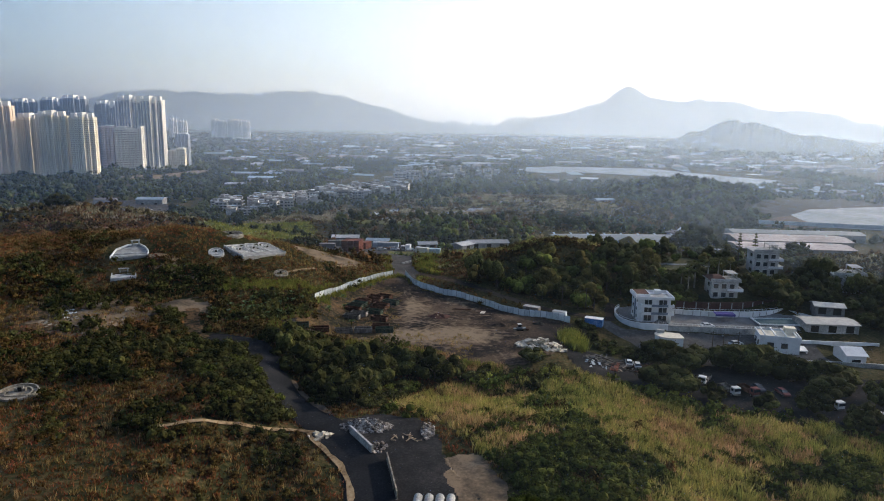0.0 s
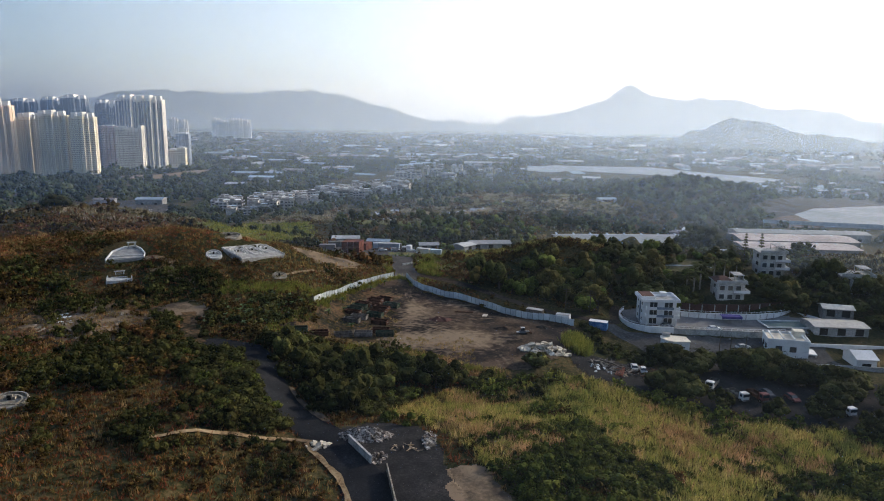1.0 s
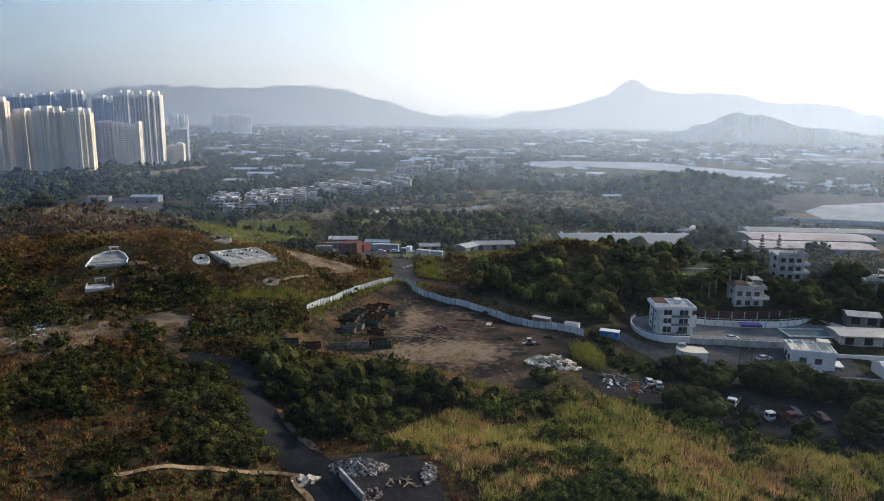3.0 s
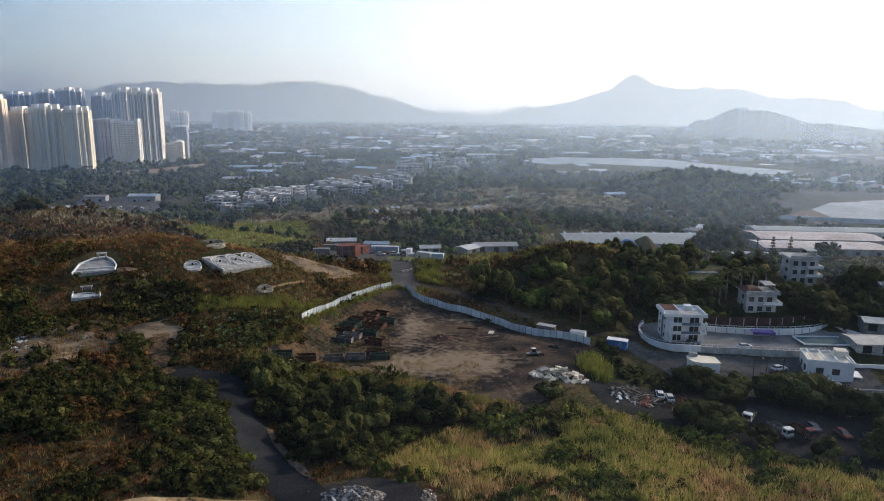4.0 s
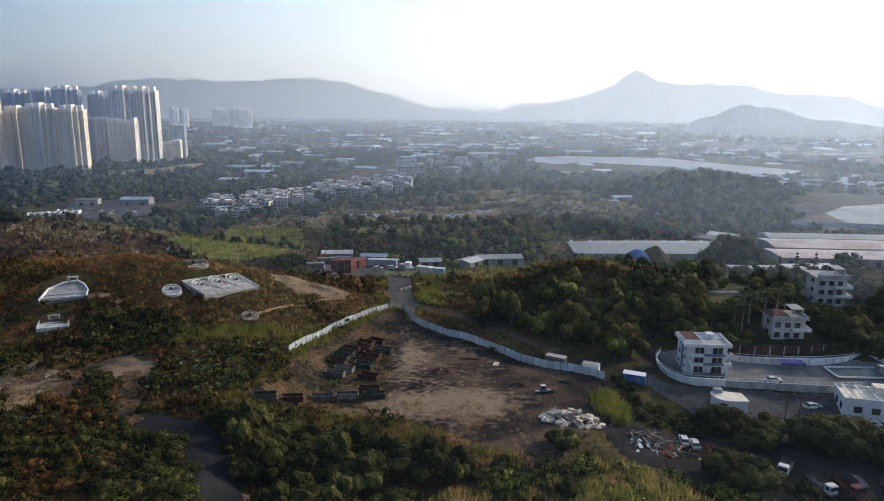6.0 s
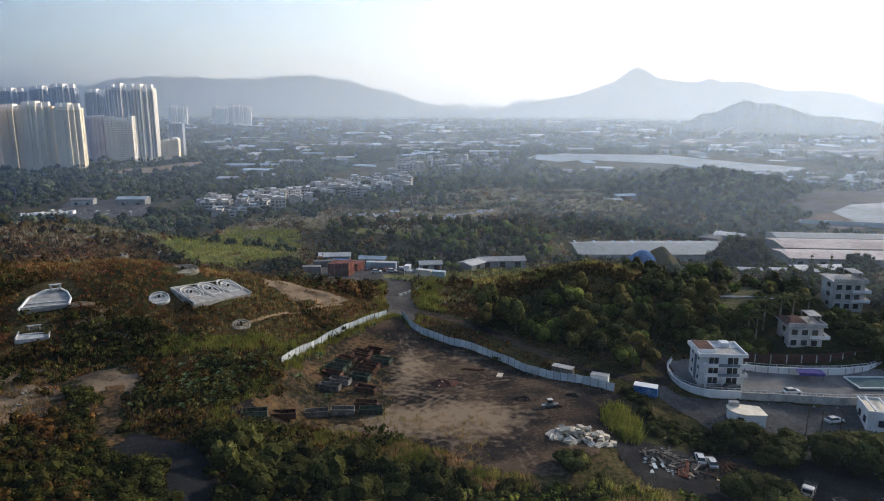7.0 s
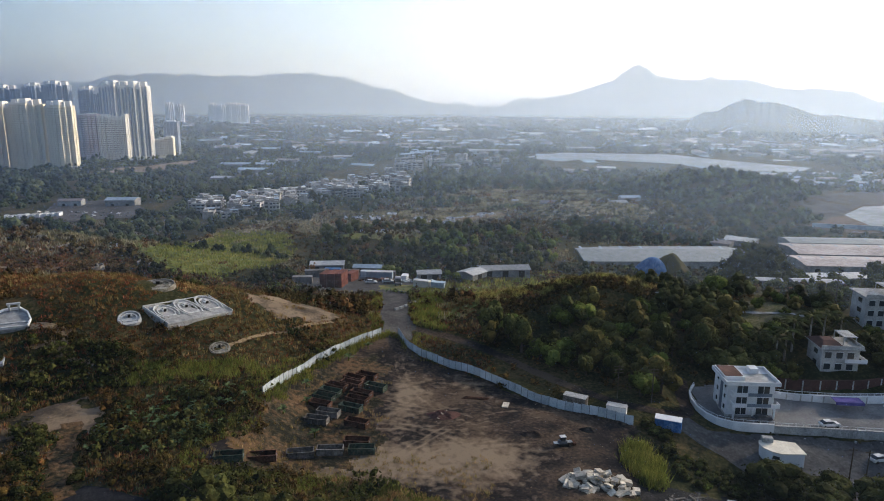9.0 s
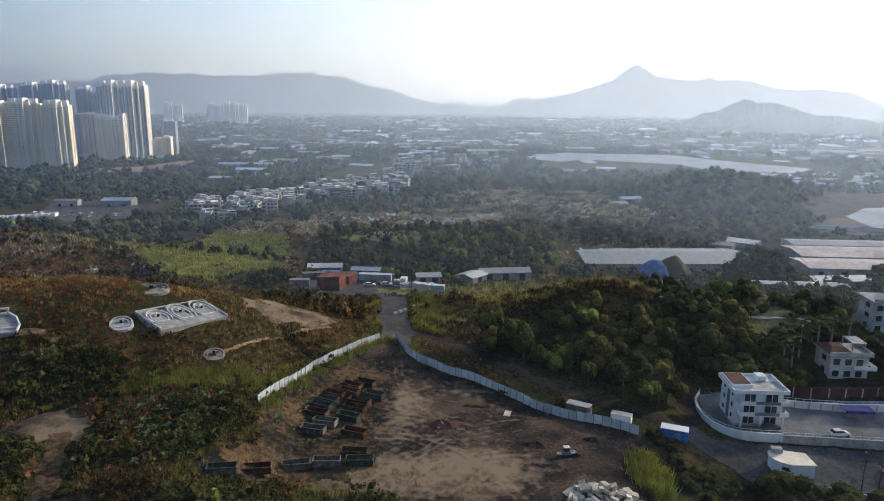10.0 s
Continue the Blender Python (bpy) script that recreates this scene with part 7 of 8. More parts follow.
wall_line("garden_wall", [(74, 223.5), (82, 221.3), (92, 220.2), (102, 220.6), (110, 222.6), (116, 226)], -3.4, -0.6, 0.35, M["white"], "white garden wall below the villas", rail=True, posts=2.6)
wall_line("pool_wall", [(117, 226), (121, 221), (124, 213), (124, 207)], -3.4, -1.2, 0.35, M["white"], "curved white wall at the end of the terrace")
wall_line("court_wall", [(76, 227), (88, 225.4), (100, 225.6), (112, 229), (120, 232)], -2.0, 1.2, 0.35, M["brick_red"], "reddish brown retaining wall with pale posts", posts=4.0)
pool = base("pool", pose(108, 215, HZ), "shallow empty pale blue pool on the terrace", "pool")
part("basin", slab_bm(-6, 7, -3.2, 3.6, 0.0, 0.12), M["pool"], pool)
for d in ((-6.3, 7.3, -3.5, -3.2, 0, 0.4), (-6.3, 7.3, 3.6, 3.9, 0, 0.4), (-6.3, -6.003, -3.197, 3.597, 0, 0.4)):
    part("edge", slab_bm(*d), M["white"], pool)
canopy = base("canopy", pose(92.5, 217.8, HZ, 0, 0, -4), "violet cloth canopy on posts against the wall", "canopy")
part("cloth", slab_bm(-3.2, 3.2, -1.4, 1.6, 1.9, 2.05, bevel=0.05), M["purple"], canopy)
part("valance", slab_bm(-3.2, 3.2, -1.45, -1.403, 1.3, 1.95), M["purple"], canopy)
for s in (-3, 3):
    part("post", slab_bm(s - 0.06, s + 0.06, -1.3, -1.18, 0, 1.897), M["post"], canopy)

# fan shaped annex by the road
annex = base("annex", pose(67.9, 198.6, float(surface(67.6, 198.6)), 0, 0, -8), "small white fan shaped annex with a flat cream roof", "annex")
PLAN = [(-3.6, 0.4), (-3.1, -1.3), (-2.0, -2.5), (-0.4, -3.2), (4.2, -2.6), (3.6, 1.9), (-2.2, 2.6), (-3.3, 1.7)]
for nm, grow, z0, z1, mt in (("wall", 1.0, -1.5, 2.3, "white"), ("roof", 1.06, 2.303, 2.5, "cream")):
    bm = bmesh.new()
    vs = [bm.verts.new((u * grow, v * grow, z)) for z in (z0, z1) for u, v in PLAN]
    k8 = len(PLAN)
    bm.faces.new(vs[k8:])
    bm.faces.new(vs[:k8][::-1])
    for k in range(k8):
        bm.faces.new((vs[k], vs[(k + 1) % k8], vs[k8 + (k + 1) % k8], vs[k8 + k]))
    part(nm, bm, M[mt], annex)
part("roof_tank", slab_bm(-3.0, -0.8, 1.0, 2.4, 2.503, 3.5, bevel=0.1), M["concrete"], annex)
for u in (0.2, 0.45, 0.7):
    px, py = -2.0 + 1.6 * u, -2.5 - 0.7 * u
    part("window", slab_bm(-0.22, 0.22, -0.06, -0.02, 0.9, 1.6), M["glass"], annex).matrix_basis = pose(px, py, 0, 0, 0, -23.6)

# flat roofed house below the terrace
box_house = base("flat_roofed_house", pose(100.5, 197.5, -7.2, 0, 0, -14), "white flat roofed house with roof beams and terrace", "house")
part("wall", slab_bm(-5.5, 5.5, -4, 4.2, -1, 6.2), M["white"], box_house)
for d in ((-5.7, 5.7, -4.2, -3.95, 6.203, 6.9), (-5.7, 5.7, 4.15, 4.4, 6.203, 6.9), (-5.7, -5.45, -3.947, 4.147, 6.203, 6.9), (5.45, 5.7, -3.947, 4.147, 6.203, 6.9)):
    part("parapet", slab_bm(*d), M["white"], box_house)
part("roof", slab_bm(-5.44, 5.44, -3.94, 4.14, 6.203, 6.35), M["cream"], box_house)
for k in range(4):
    part("roof_beam", slab_bm(-4.4 + 2.9 * k, -4.1 + 2.9 * k, -3.9, 4.1, 6.9, 7.2), M["white"], box_house)
part("stair_house", slab_bm(2.2, 5.2, 0.8, 3.8, 6.353, 8.2), M["cream"], box_house)
part("porch", slab_bm(5.503, 8.2, -2.6, 2.2, 2.4, 2.7), M["white"], box_house)
for s in (-2.4, 2.0):
    part("porch_post", slab_bm(7.8, 8.0, s - 0.1, s + 0.1, -1, 2.397), M["white"], box_house)
for s in (-3.4, 0.4):
    part("window", slab_bm(s, s + 1.8, -4.06, -4.003, 3.2, 4.8), M["glass"], box_house)
for s in (-2.5, 1.0):
    part("window", slab_bm(-5.56, -5.503, s, s + 1.6, 3.2, 4.8), M["glass"], box_house)
for px, py in ((79, 192), (82, 191.6), (86.6, 192.2)):
    ob = base("utility_pole", pose(px, py, float(surface(px, py)) - 0.2), "dark wooden utility pole", "pole", "utility poles")
    bm = bmesh.new()
    tube(bm, (0, 0, 0), (0, 0, 7.5), 0.14, 0.1, 7)
    part("shaft", bm, M["bark"], ob)
    part("cross_arm", slab_bm(-0.8, 0.8, -0.06, 0.06, 6.9, 7.05), M["bark"], ob)
for px, py in ((38.5, 216), (46, 214.5)):
    ob = base("utility_pole", pose(px, py, float(surface(px, py)) - 0.2), "grey utility pole with cross arms beside the lane", "pole", "utility poles")
    bm = bmesh.new()
    tube(bm, (0, 0, 0), (0, 0, 8.5), 0.14, 0.1, 7)
    part("shaft", bm, M["bark"], ob)
    for z in (6.6, 7.4, 8.1):
        part("cross_arm", slab_bm(-1.1, 1.1, -0.06, 0.06, z, z + 0.12), M["bark"], ob)
wall_line("lower_wall", [(74, 190.5), (84, 189.5), (95, 187.5), (112, 185.5), (128, 183.5)], -9.0, -5.0, 0.3, M["concrete"], "stained grey retaining wall below the terrace")
shed(122.5, 211, -4, 16, 8.5, 2.6, 0.5, M["roof"], M["shed_wall"], "long low building with a broad pale roof", 3, z=-3.0)
shed(128.5, 222, -14, 9, 6, 2.6, 0.7, M["roof"], M["shed_wall"], "low grey hut with a pale sheet roof", 2, z=-0.6)
shed(118.5, 190.5, -4, 5.4, 8, 4.0, 1.3, M["white"], M["white"], "small white gabled outhouse beside the yard wall", 1, z=-7.4)
wall_line("yard_wall", [(104, 200.5), (112, 200), (120, 199.5), (132, 198.5)], -7.5, -3.6, 0.3, M["white"], "stained white yard wall with plants on top")


# ---- villas ----
def villa(px, py, turn, w, d, floors, roofmat, label, tiled=True):
    ob = base("villa", pose(px, py, float(surface(px, py)) - 0.4, 0, 0, turn), label, "house", "villas on the slope")
    H = floors * 3.0 + 0.4
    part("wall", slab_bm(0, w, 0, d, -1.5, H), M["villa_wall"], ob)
    part("eave", slab_bm(-0.8, w + 0.8, -0.8, d + 0.8, H + 0.003, H + 0.3, bevel=0.05), M["concrete"], ob)
    if tiled:
        bm = bmesh.new()
        lo = [bm.verts.new(c) for c in ((-0.7, -0.7, H + 0.31), (w * 0.62, -0.7, H + 0.31), (w * 0.62, d + 0.7, H + 0.31), (-0.7, d + 0.7, H + 0.31))]
        up = [bm.verts.new(c) for c in ((w * 0.12, d * 0.3, H + 1.5), (w * 0.45, d * 0.3, H + 1.5), (w * 0.45, d * 0.7, H + 1.5), (w * 0.12, d * 0.7, H + 1.5))]
        bm.faces.new(up)
        for k in range(4):
            bm.faces.new((lo[k], lo[(k + 1) % 4], up[(k + 1) % 4], up[k]))
        part("roof", bm, roofmat, ob)
    for q in ((-0.6, w + 0.6, -0.7, -0.55, H + 0.303, H + 1.1), (w + 0.45, w + 0.6, -0.547, d + 0.6, H + 0.303, H + 1.1)):
        part("parapet", slab_bm(*q), M["concrete"], ob)
    part("pergola", slab_bm(w * 0.66, w + 0.3, d * 0.3, d, H + 2.3, H + 2.5), M["concrete"], ob)
    for q in ((w * 0.68, d * 0.34), (w + 0.1, d * 0.34), (w + 0.1, d - 0.2), (w * 0.68, d - 0.2)):
        part("pergola_post", slab_bm(q[0] - 0.1, q[0] + 0.1, q[1] - 0.1, q[1] + 0.1, H + 0.303, H + 2.297), M["concrete"], ob)
    for f in range(floors):
        z = f * 3.0 + 0.4
        for k in range(3):
            x0 = w * (0.08 + 0.3 * k)
            p = part("window", slab_bm(x0, x0 + w * 0.17, -0.06, -0.003, z + 0.6, z + 2.2), M["glass"], ob)
            part("window_frame", slab_bm(x0 - 0.1, x0 + w * 0.17 + 0.1, -0.12, -0.063, z + 2.2, z + 2.34), M["white"], p)
        part("window", slab_bm(-0.06, -0.003, d * 0.3, d * 0.55, z + 0.7, z + 2.0), M["glass"], ob)
        if f:
            b = part("balcony", slab_bm(w * 0.55, w + 1.3, -1.5, -0.13, z - 0.15, z + 0.02), M["concrete"], ob)
            part("rail", slab_bm(w * 0.55, w + 1.3, -1.5, -1.4, z + 0.023, z + 0.9), M["white"], b)
            part("rail", slab_bm(w + 1.2, w + 1.3, -1.397, d * 0.7, z + 0.023, z + 0.9), M["white"], b)
    return ob


villa(93, 231.5, -4, 9, 8, 2, M["tile_roof"], "two storey cream villa with a brown tiled roof")
villa(119.5, 259, -6, 9, 9, 3, M["tile_roof"], "three storey white villa with balconies", tiled=False)
villa(140, 240, -10, 10, 9, 2, M["tile_roof"], "grey and white villa on the slope", tiled=False)
shed(135, 315, -4, 17, 5, 3.0, 0.4, M["roof"], M["shed_wall"], "low hut with a white roof among trees", 2)
shed(118, 319, -6, 11, 4, 3.2, 0.4, M["roof"], M["shed_wall"], "low hut with a pale roof among trees", 2)
shed(62, 262, 10, 3, 2.4, 2.4, 0.3, M["roof"], M["shed_wall"], "tiny white roofed hut in the wood", 1)


# ---- warehouses on the plain ----
def warehouse(px, py, turn, L, W, H, pitch, roofmat, label, bays=6):
    ob = shed(px, py, turn, L, W, H, pitch, roofmat, M["shed_wall"], label, bays, "warehouse", z=-14.5)
    for k in range(bays):
        xk = -L / 2 + (k + 0.2) * L / bays
        part("skylight", slab_bm(xk, xk + 1.2, -W / 2 + 0.6, -0.6, 0, 0.08), M["roof_blue"], ob).matrix_basis = pose(0, 0, H + pitch * 0.5 + 0.25, math.degrees(math.atan2(pitch, W / 2)), 0, 0) @ pose(0, W / 4, 0)
    return ob


warehouse(106, 411, 2.5, 84, 34, 5.2, 2.2, M["sheet_grey"], "long warehouse with a pale grey sheet roof", 8)
warehouse(215, 426, -3, 70, 26, 5.0, 1.2, M["roof_pink"], "broad low warehouse with a pinkish grey roof", 6)
warehouse(205, 401, -3, 66, 22, 4.4, 1.0, M["roof_pink"], "broad low warehouse with a stained pale roof", 6)
warehouse(230, 447, -3, 84, 16, 5.4, 1.0, M["sheet_grey"], "long low warehouse with a pale roof", 6)
warehouse(165, 452, -35, 16, 12, 5.0, 1.0, M["roof"], "small warehouse with a grey roof", 2)
warehouse(151, 444, -35, 10, 10, 5.0, 1.0, M["roof_dark"], "small warehouse with a dark roof", 2)
warehouse(182, 377, 5, 44, 10, 3.4, 0.8, M["roof"], "long white roofed shed by the trees", 4)
heap("tarpaulin", 95, 383, 9, 6, 8.5, M["blue"], "large heap under a blue tarpaulin", "tarpaulin", 5.0, 0.12)
heap("netted_mound", 104, 386, 10, 6, 9.5, M["leaf_olive"], "tall heap under a dull green net", "heap", 5.0, 0.12)
box_van = {"ob": container(58, 424, 70, 7, 2.5, 3.0, M["white"], "pale box trailer parked by the warehouse", M["roof"], z=-14)}
for k in range(1, 7):
    copy_thing(box_van["ob"], pose(58 - 5.2 * k, 424 + 0.6 * k, -13.6 + 0.3 * k, 0, 0, 70 + random.uniform(-5, 5)))
def sheet(name, outline, mat, label, category="field", lift=0.5):
    """A flat field with straight edges, draped at its corners and every few metres along them."""
    bm = bmesh.new()
    rim = []
    for (ax, ay), (bx, by) in zip(outline, outline[1:] + outline[:1]):
        n = max(1, int(math.hypot(bx - ax, by - ay) / 12))
        rim += [(ax + (bx - ax) * k / n, ay + (by - ay) * k / n) for k in range(n)]
    face = bm.faces.new([bm.verts.new((px, py, float(height(px, py)) + lift)) for px, py in rim])
    bmesh.ops.triangulate(bm, faces=[face])
    bmesh.ops.recalc_face_normals(bm, faces=bm.faces[:])
    if sum(f.normal.z for f in bm.faces) < 0:
        bmesh.ops.reverse_faces(bm, faces=bm.faces[:])
    return tagged(part(name, bm, mat), label, category, kind="structure")


sheet("far_yard", [(276, 623), (338, 590), (352, 600), (430, 660), (430, 740), (301, 668)], M["lane"], "grey paved yard on the plain", "pavement", 0.8)
sheet("bare_field", [(227, 509), (270, 552), (284, 558), (276, 500), (262, 490), (248, 495)], M["bare_soil"], "bare brown earth beside the yard", "ground", 0.8)
sheet("bare_field", [(262, 545), (272, 618), (332, 588), (322, 606), (286, 562)], M["lane"], "dusty grey strip beside the yard", "ground", 0.7)
sheet("tarpaulin_field", [(284, 561), (325, 604), (430, 650), (430, 520), (330, 486), (276, 500)], M["pale_sheet"], "field covered in pale sheeting", "field", 0.9)
wall_line("yard_hoarding", [(236, 512), (262, 506), (290, 500), (330, 492), (400, 482)], -15.0, -10.5, 0.3, M["roof_blue"], "blue grey hoarding along the far yard")
# ponds are dull pale sheets: the reflected sky is put into their colour
for nm, poly, mt, lb in (("greenhouse_field", [(109, 1124), (182, 1215), (352, 1195), (424, 1058), (477, 985), (433, 925), (378, 932), (313, 1028), (207, 1085), (123, 1080)], "pale_sheet", "wide field under pale sheeting"), ("greenhouse_field", [(316, 1022), (381, 927), (448, 918), (540, 890), (500, 822), (405, 836), (358, 803), (341, 881)], "blue_sheet", "wide field under pale blue sheeting"), ("pond", [(-218, 1476), (-161, 1465), (-139, 1328), (-188, 1295)], "pale_sheet", "pale pond with the sky's reflection put into its colour"), ("pond", [(-400, 1160), (-330, 1190), (-310, 1140), (-380, 1120)], "pale_sheet", "pale pond below the towers"), ("building_site", [(-470, 960), (-408, 900), (-380, 960), (-360, 1080), (-400, 1095), (-420, 1000)], "sand", "bare earth building site below the towers"), ("car_park", [(-296, 534), (-338, 639), (-336, 665), (-271, 640), (-219, 567), (-251, 552), (-273, 524)], "lane", "grey car park on the plain")):
    sheet(nm, poly, M[mt], lb, "field", 0.9)
for k in range(26):
    park(white_car if k % 3 else dark_car, -320 + 6.5 * (k % 13) + random.uniform(-1, 1), 566 + 16 * (k // 13) + random.uniform(-2, 2), 80 + random.uniform(-6, 6))
shed(-275, 628, 5, 24, 14, 6, 1.5, M["roof_blue"], M["shed_wall"], "grey workshop beside the car park", 2)
shed(-315, 622, 10, 18, 10, 5, 1.2, M["roof_dark"], M["shed_wall"], "dark roofed workshop beside the car park", 2)
for k in range(9):
    copy_thing(box_van["ob"], pose(-322 + 3.6 * k, 548 + 2.2 * k, float(surface(-322 + 3.6 * k, 548 + 2.2 * k)) + 0.1, 0, 0, 100))


# ---- village ----
def village_house(k, w, d, floors):
    ob = base("village_house", Matrix.Identity(4), "three storey pale tiled village house with a flat roof", "house", "village houses")
    H = floors * 2.8
    part("wall", slab_bm(-w / 2, w / 2, -d / 2, d / 2, -2, H), M["house_wall"], ob)
    for q in ((-w / 2 - 0.2, w / 2 + 0.2, -d / 2 - 0.2, -d / 2, H + 0.003, H + 1.0), (-w / 2 - 0.2, w / 2 + 0.2, d / 2, d / 2 + 0.2, H + 0.003, H + 1.0), (-w / 2 - 0.2, -w / 2, -d / 2 + 0.003, d / 2 - 0.003, H + 0.003, H + 1.0), (w / 2, w / 2 + 0.2, -d / 2 + 0.003, d / 2 - 0.003, H + 0.003, H + 1.0)):
        part("parapet", slab_bm(*q), M["house_wall"], ob)
    part("roof", slab_bm(-w / 2, w / 2, -d / 2, d / 2, H + 0.003, H + 0.15), M["village_roof"], ob)
    part("stair_house", slab_bm(-w * 0.35, -w * 0.02, 0, d * 0.4, H + 0.153, H + 2.6), M["house_wall"], ob)
    part("canopy", slab_bm(w * 0.02, w * 0.46, -d * 0.45, d * 0.4, H + 2.2, H + 2.35), M["village_roof" if k % 3 else "roof_blue"], ob)
    for s in (0.06, 0.42):
        part("canopy_post", slab_bm(w * s, w * s + 0.2, -d * 0.43, -d * 0.43 + 0.2, H + 0.153, H + 2.197), M["post"], ob)
    for f in range(floors):
        z = f * 2.8
        for j in range(3):
            x0 = -w / 2 + w * (0.08 + 0.32 * j)
            part("window", slab_bm(x0, x0 + w * 0.2, -d / 2 - 0.08, -d / 2 - 0.003, z + 0.7, z + 2.1), M["glass"], ob)
        part("window", slab_bm(w / 2 + 0.003, w / 2 + 0.08, -d * 0.2, d * 0.15, z + 0.8, z + 2.0), M["glass"], ob)
        if f:
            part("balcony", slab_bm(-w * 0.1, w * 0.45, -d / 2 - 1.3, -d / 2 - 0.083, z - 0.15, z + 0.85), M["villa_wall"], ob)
    return ob


houses = [village_house(0, 8, 8, 3), village_house(1, 11, 8, 3), village_house(2, 7.5, 9, 3), village_house(3, 13, 8, 2), village_house(4, 18, 9, 4)]
placed = [False] * 5
spots = []
for poly, step, share in (([(-184, 556), (-150, 560), (-130, 605), (-103, 650), (-44, 652), (-40, 760), (-60, 790), (-110, 780), (-150, 720), (-205, 655), (-212, 610)], 14.0, 0.86), ([(-112, 785), (-55, 795), (72, 900), (84, 1050), (-50, 1110), (-100, 900)], 32.0, 0.5)):
    hx, hy = jittered(min(p[0] for p in poly), max(p[0] for p in poly), min(p[1] for p in poly), max(p[1] for p in poly), step)
    hit = inside(hx, hy, poly) & (rng.uniform(size=len(hx)) < share)
    spots += [(float(a), float(b)) for a, b in zip(hx[hit], hy[hit])]
for px, py in spots:
    k = random.choice((0, 0, 1, 1, 2, 2, 3)) if py < 800 or random.random() < 0.7 else 4
    m = pose(px, py, float(surface(px, py)), 0, 0, random.choice((12, 14, 10, 100, -6)) + random.uniform(-4, 4)) @ Matrix.Diagonal((random.uniform(0.85, 1.25), random.uniform(0.85, 1.2), random.uniform(0.7, 1.08), 1))
    if placed[k]:
        copy_thing(houses[k], m)
    else:
        houses[k].matrix_basis, placed[k] = m @ Matrix.Diagonal([1 / v for v in m.to_scale()] + [1]), True


# ---- far sheds and yards over the plain ----
def far_shed(k):
    ob = base("far_shed", Matrix.Identity(4), ("low far shed with a pale roof", "low far shed with a blue grey roof", "low far shed with a dark roof")[k], "shed", "far sheds")
    part("wall", slab_bm(-15, 15, -8, 8, -4, 4.5), M["shed_wall"], ob)
    bm = bmesh.new()
    vs = [bm.verts.new(c) for c in ((-15.6, -8.6, 4.6), (15.6, -8.6, 4.6), (15.6, 0, 6.4), (-15.6, 0, 6.4), (15.6, 8.6, 4.6), (-15.6, 8.6, 4.6))]
    bm.faces.new((vs[0], vs[1], vs[2], vs[3]))
    bm.faces.new((vs[3], vs[2], vs[4], vs[5]))
    part("roof", bm, M[("roof", "roof_blue", "roof_dark")[k]], ob)
    return ob


sheds = [far_shed(0), far_shed(1), far_shed(2)]
done = [False] * 3
sx, sy = jittered(-700, 1150, 860, 1500, 62)
field = ripple(sx, sy, 150, 5) + 0.6 * ripple(sx, sy, 55, 2)
keep = (np.abs(sx) < 0.68 * sy) & (field < 0.1) & (sx > -0.32 * sy) & ~inside(sx, sy, [(60, 560), (330, 560), (330, 760), (60, 760)]) & ~inside(sx, sy, [(-220, 580), (80, 690), (80, 1140), (-220, 1060)]) & ~inside(sx, sy, [(90, 1060), (300, 1000), (340, 780), (560, 780), (560, 1000), (360, 1220), (90, 1230)])
for a, b in zip(sx[keep], sy[keep]):
    k = int(rng.choice(3, p=(0.2, 0.25, 0.55)))
    s = float(rng.uniform(0.5, 1.3)) * (1 + 0.5 * ss(1200, 2400, b))
    m = pose(float(a), float(b), float(surface(a, b)), 0, 0, float(rng.choice((0, 8, -5, 90)) + rng.uniform(-6, 6))) @ Matrix.Diagonal((s * float(rng.uniform(0.7, 1.9)), s, 1, 1))
    if done[k]:
        copy_thing(sheds[k], m)
    else:
        sheds[k].matrix_basis, done[k] = m, True
for k in range(45):
    px, py = random.uniform(330, 520), random.uniform(720, 900)
    s = random.uniform(0.22, 0.5)
    copy_thing(sheds[random.choice((0, 0, 1, 2))], pose(px, py, float(surface(px, py)), 0, 0, random.choice((0, 90)) + random.uniform(-12, 12)) @ Matrix.Diagonal((s, s, 0.8, 1)))
for px, py, s in ((128, 590, 0.5), (140, 606, 0.45), (118, 600, 0.4), (150, 572, 0.4), (70, 555, 0.35), (195, 940, 1.0), (150, 905, 0.8)):
    copy_thing(sheds[random.choice((0, 1, 2))], pose(px, py, float(surface(px, py)), 0, 0, random.uniform(-15, 15)) @ Matrix.Diagonal((s, s, 0.8, 1)))


# the sheds farthest out, too small to tell apart
for k, mt in enumerate(("roof", "roof_blue", "roof_dark")):
    sx, sy = jittered(-1100, 1500, 1500, 3300, 85)
    keep = (np.abs(sx) < 0.68 * sy) & (ripple(sx, sy, 190, 2 + k) < 0.1) & (rng.uniform(size=len(sx)) < (0.1, 0.16, 0.3)[k])
    shape = np.array([(-30, -10, 0), (30, -10, 0), (30, 10, 0), (-30, 10, 0), (-30, -10, 4), (30, -10, 4), (30, 10, 6), (-30, 10, 6)], float)
    strewn("distant_sheds", [(shape, np.array([(4, 5, 6, 7), (0, 1, 5, 4), (1, 2, 6, 5), (2, 3, 7, 6), (3, 0, 4, 7)]))], sx[keep], sy[keep], rng.uniform(0.4, 1.1, keep.sum()), M[mt], "low pale sheds far out on the plain", "sheds")


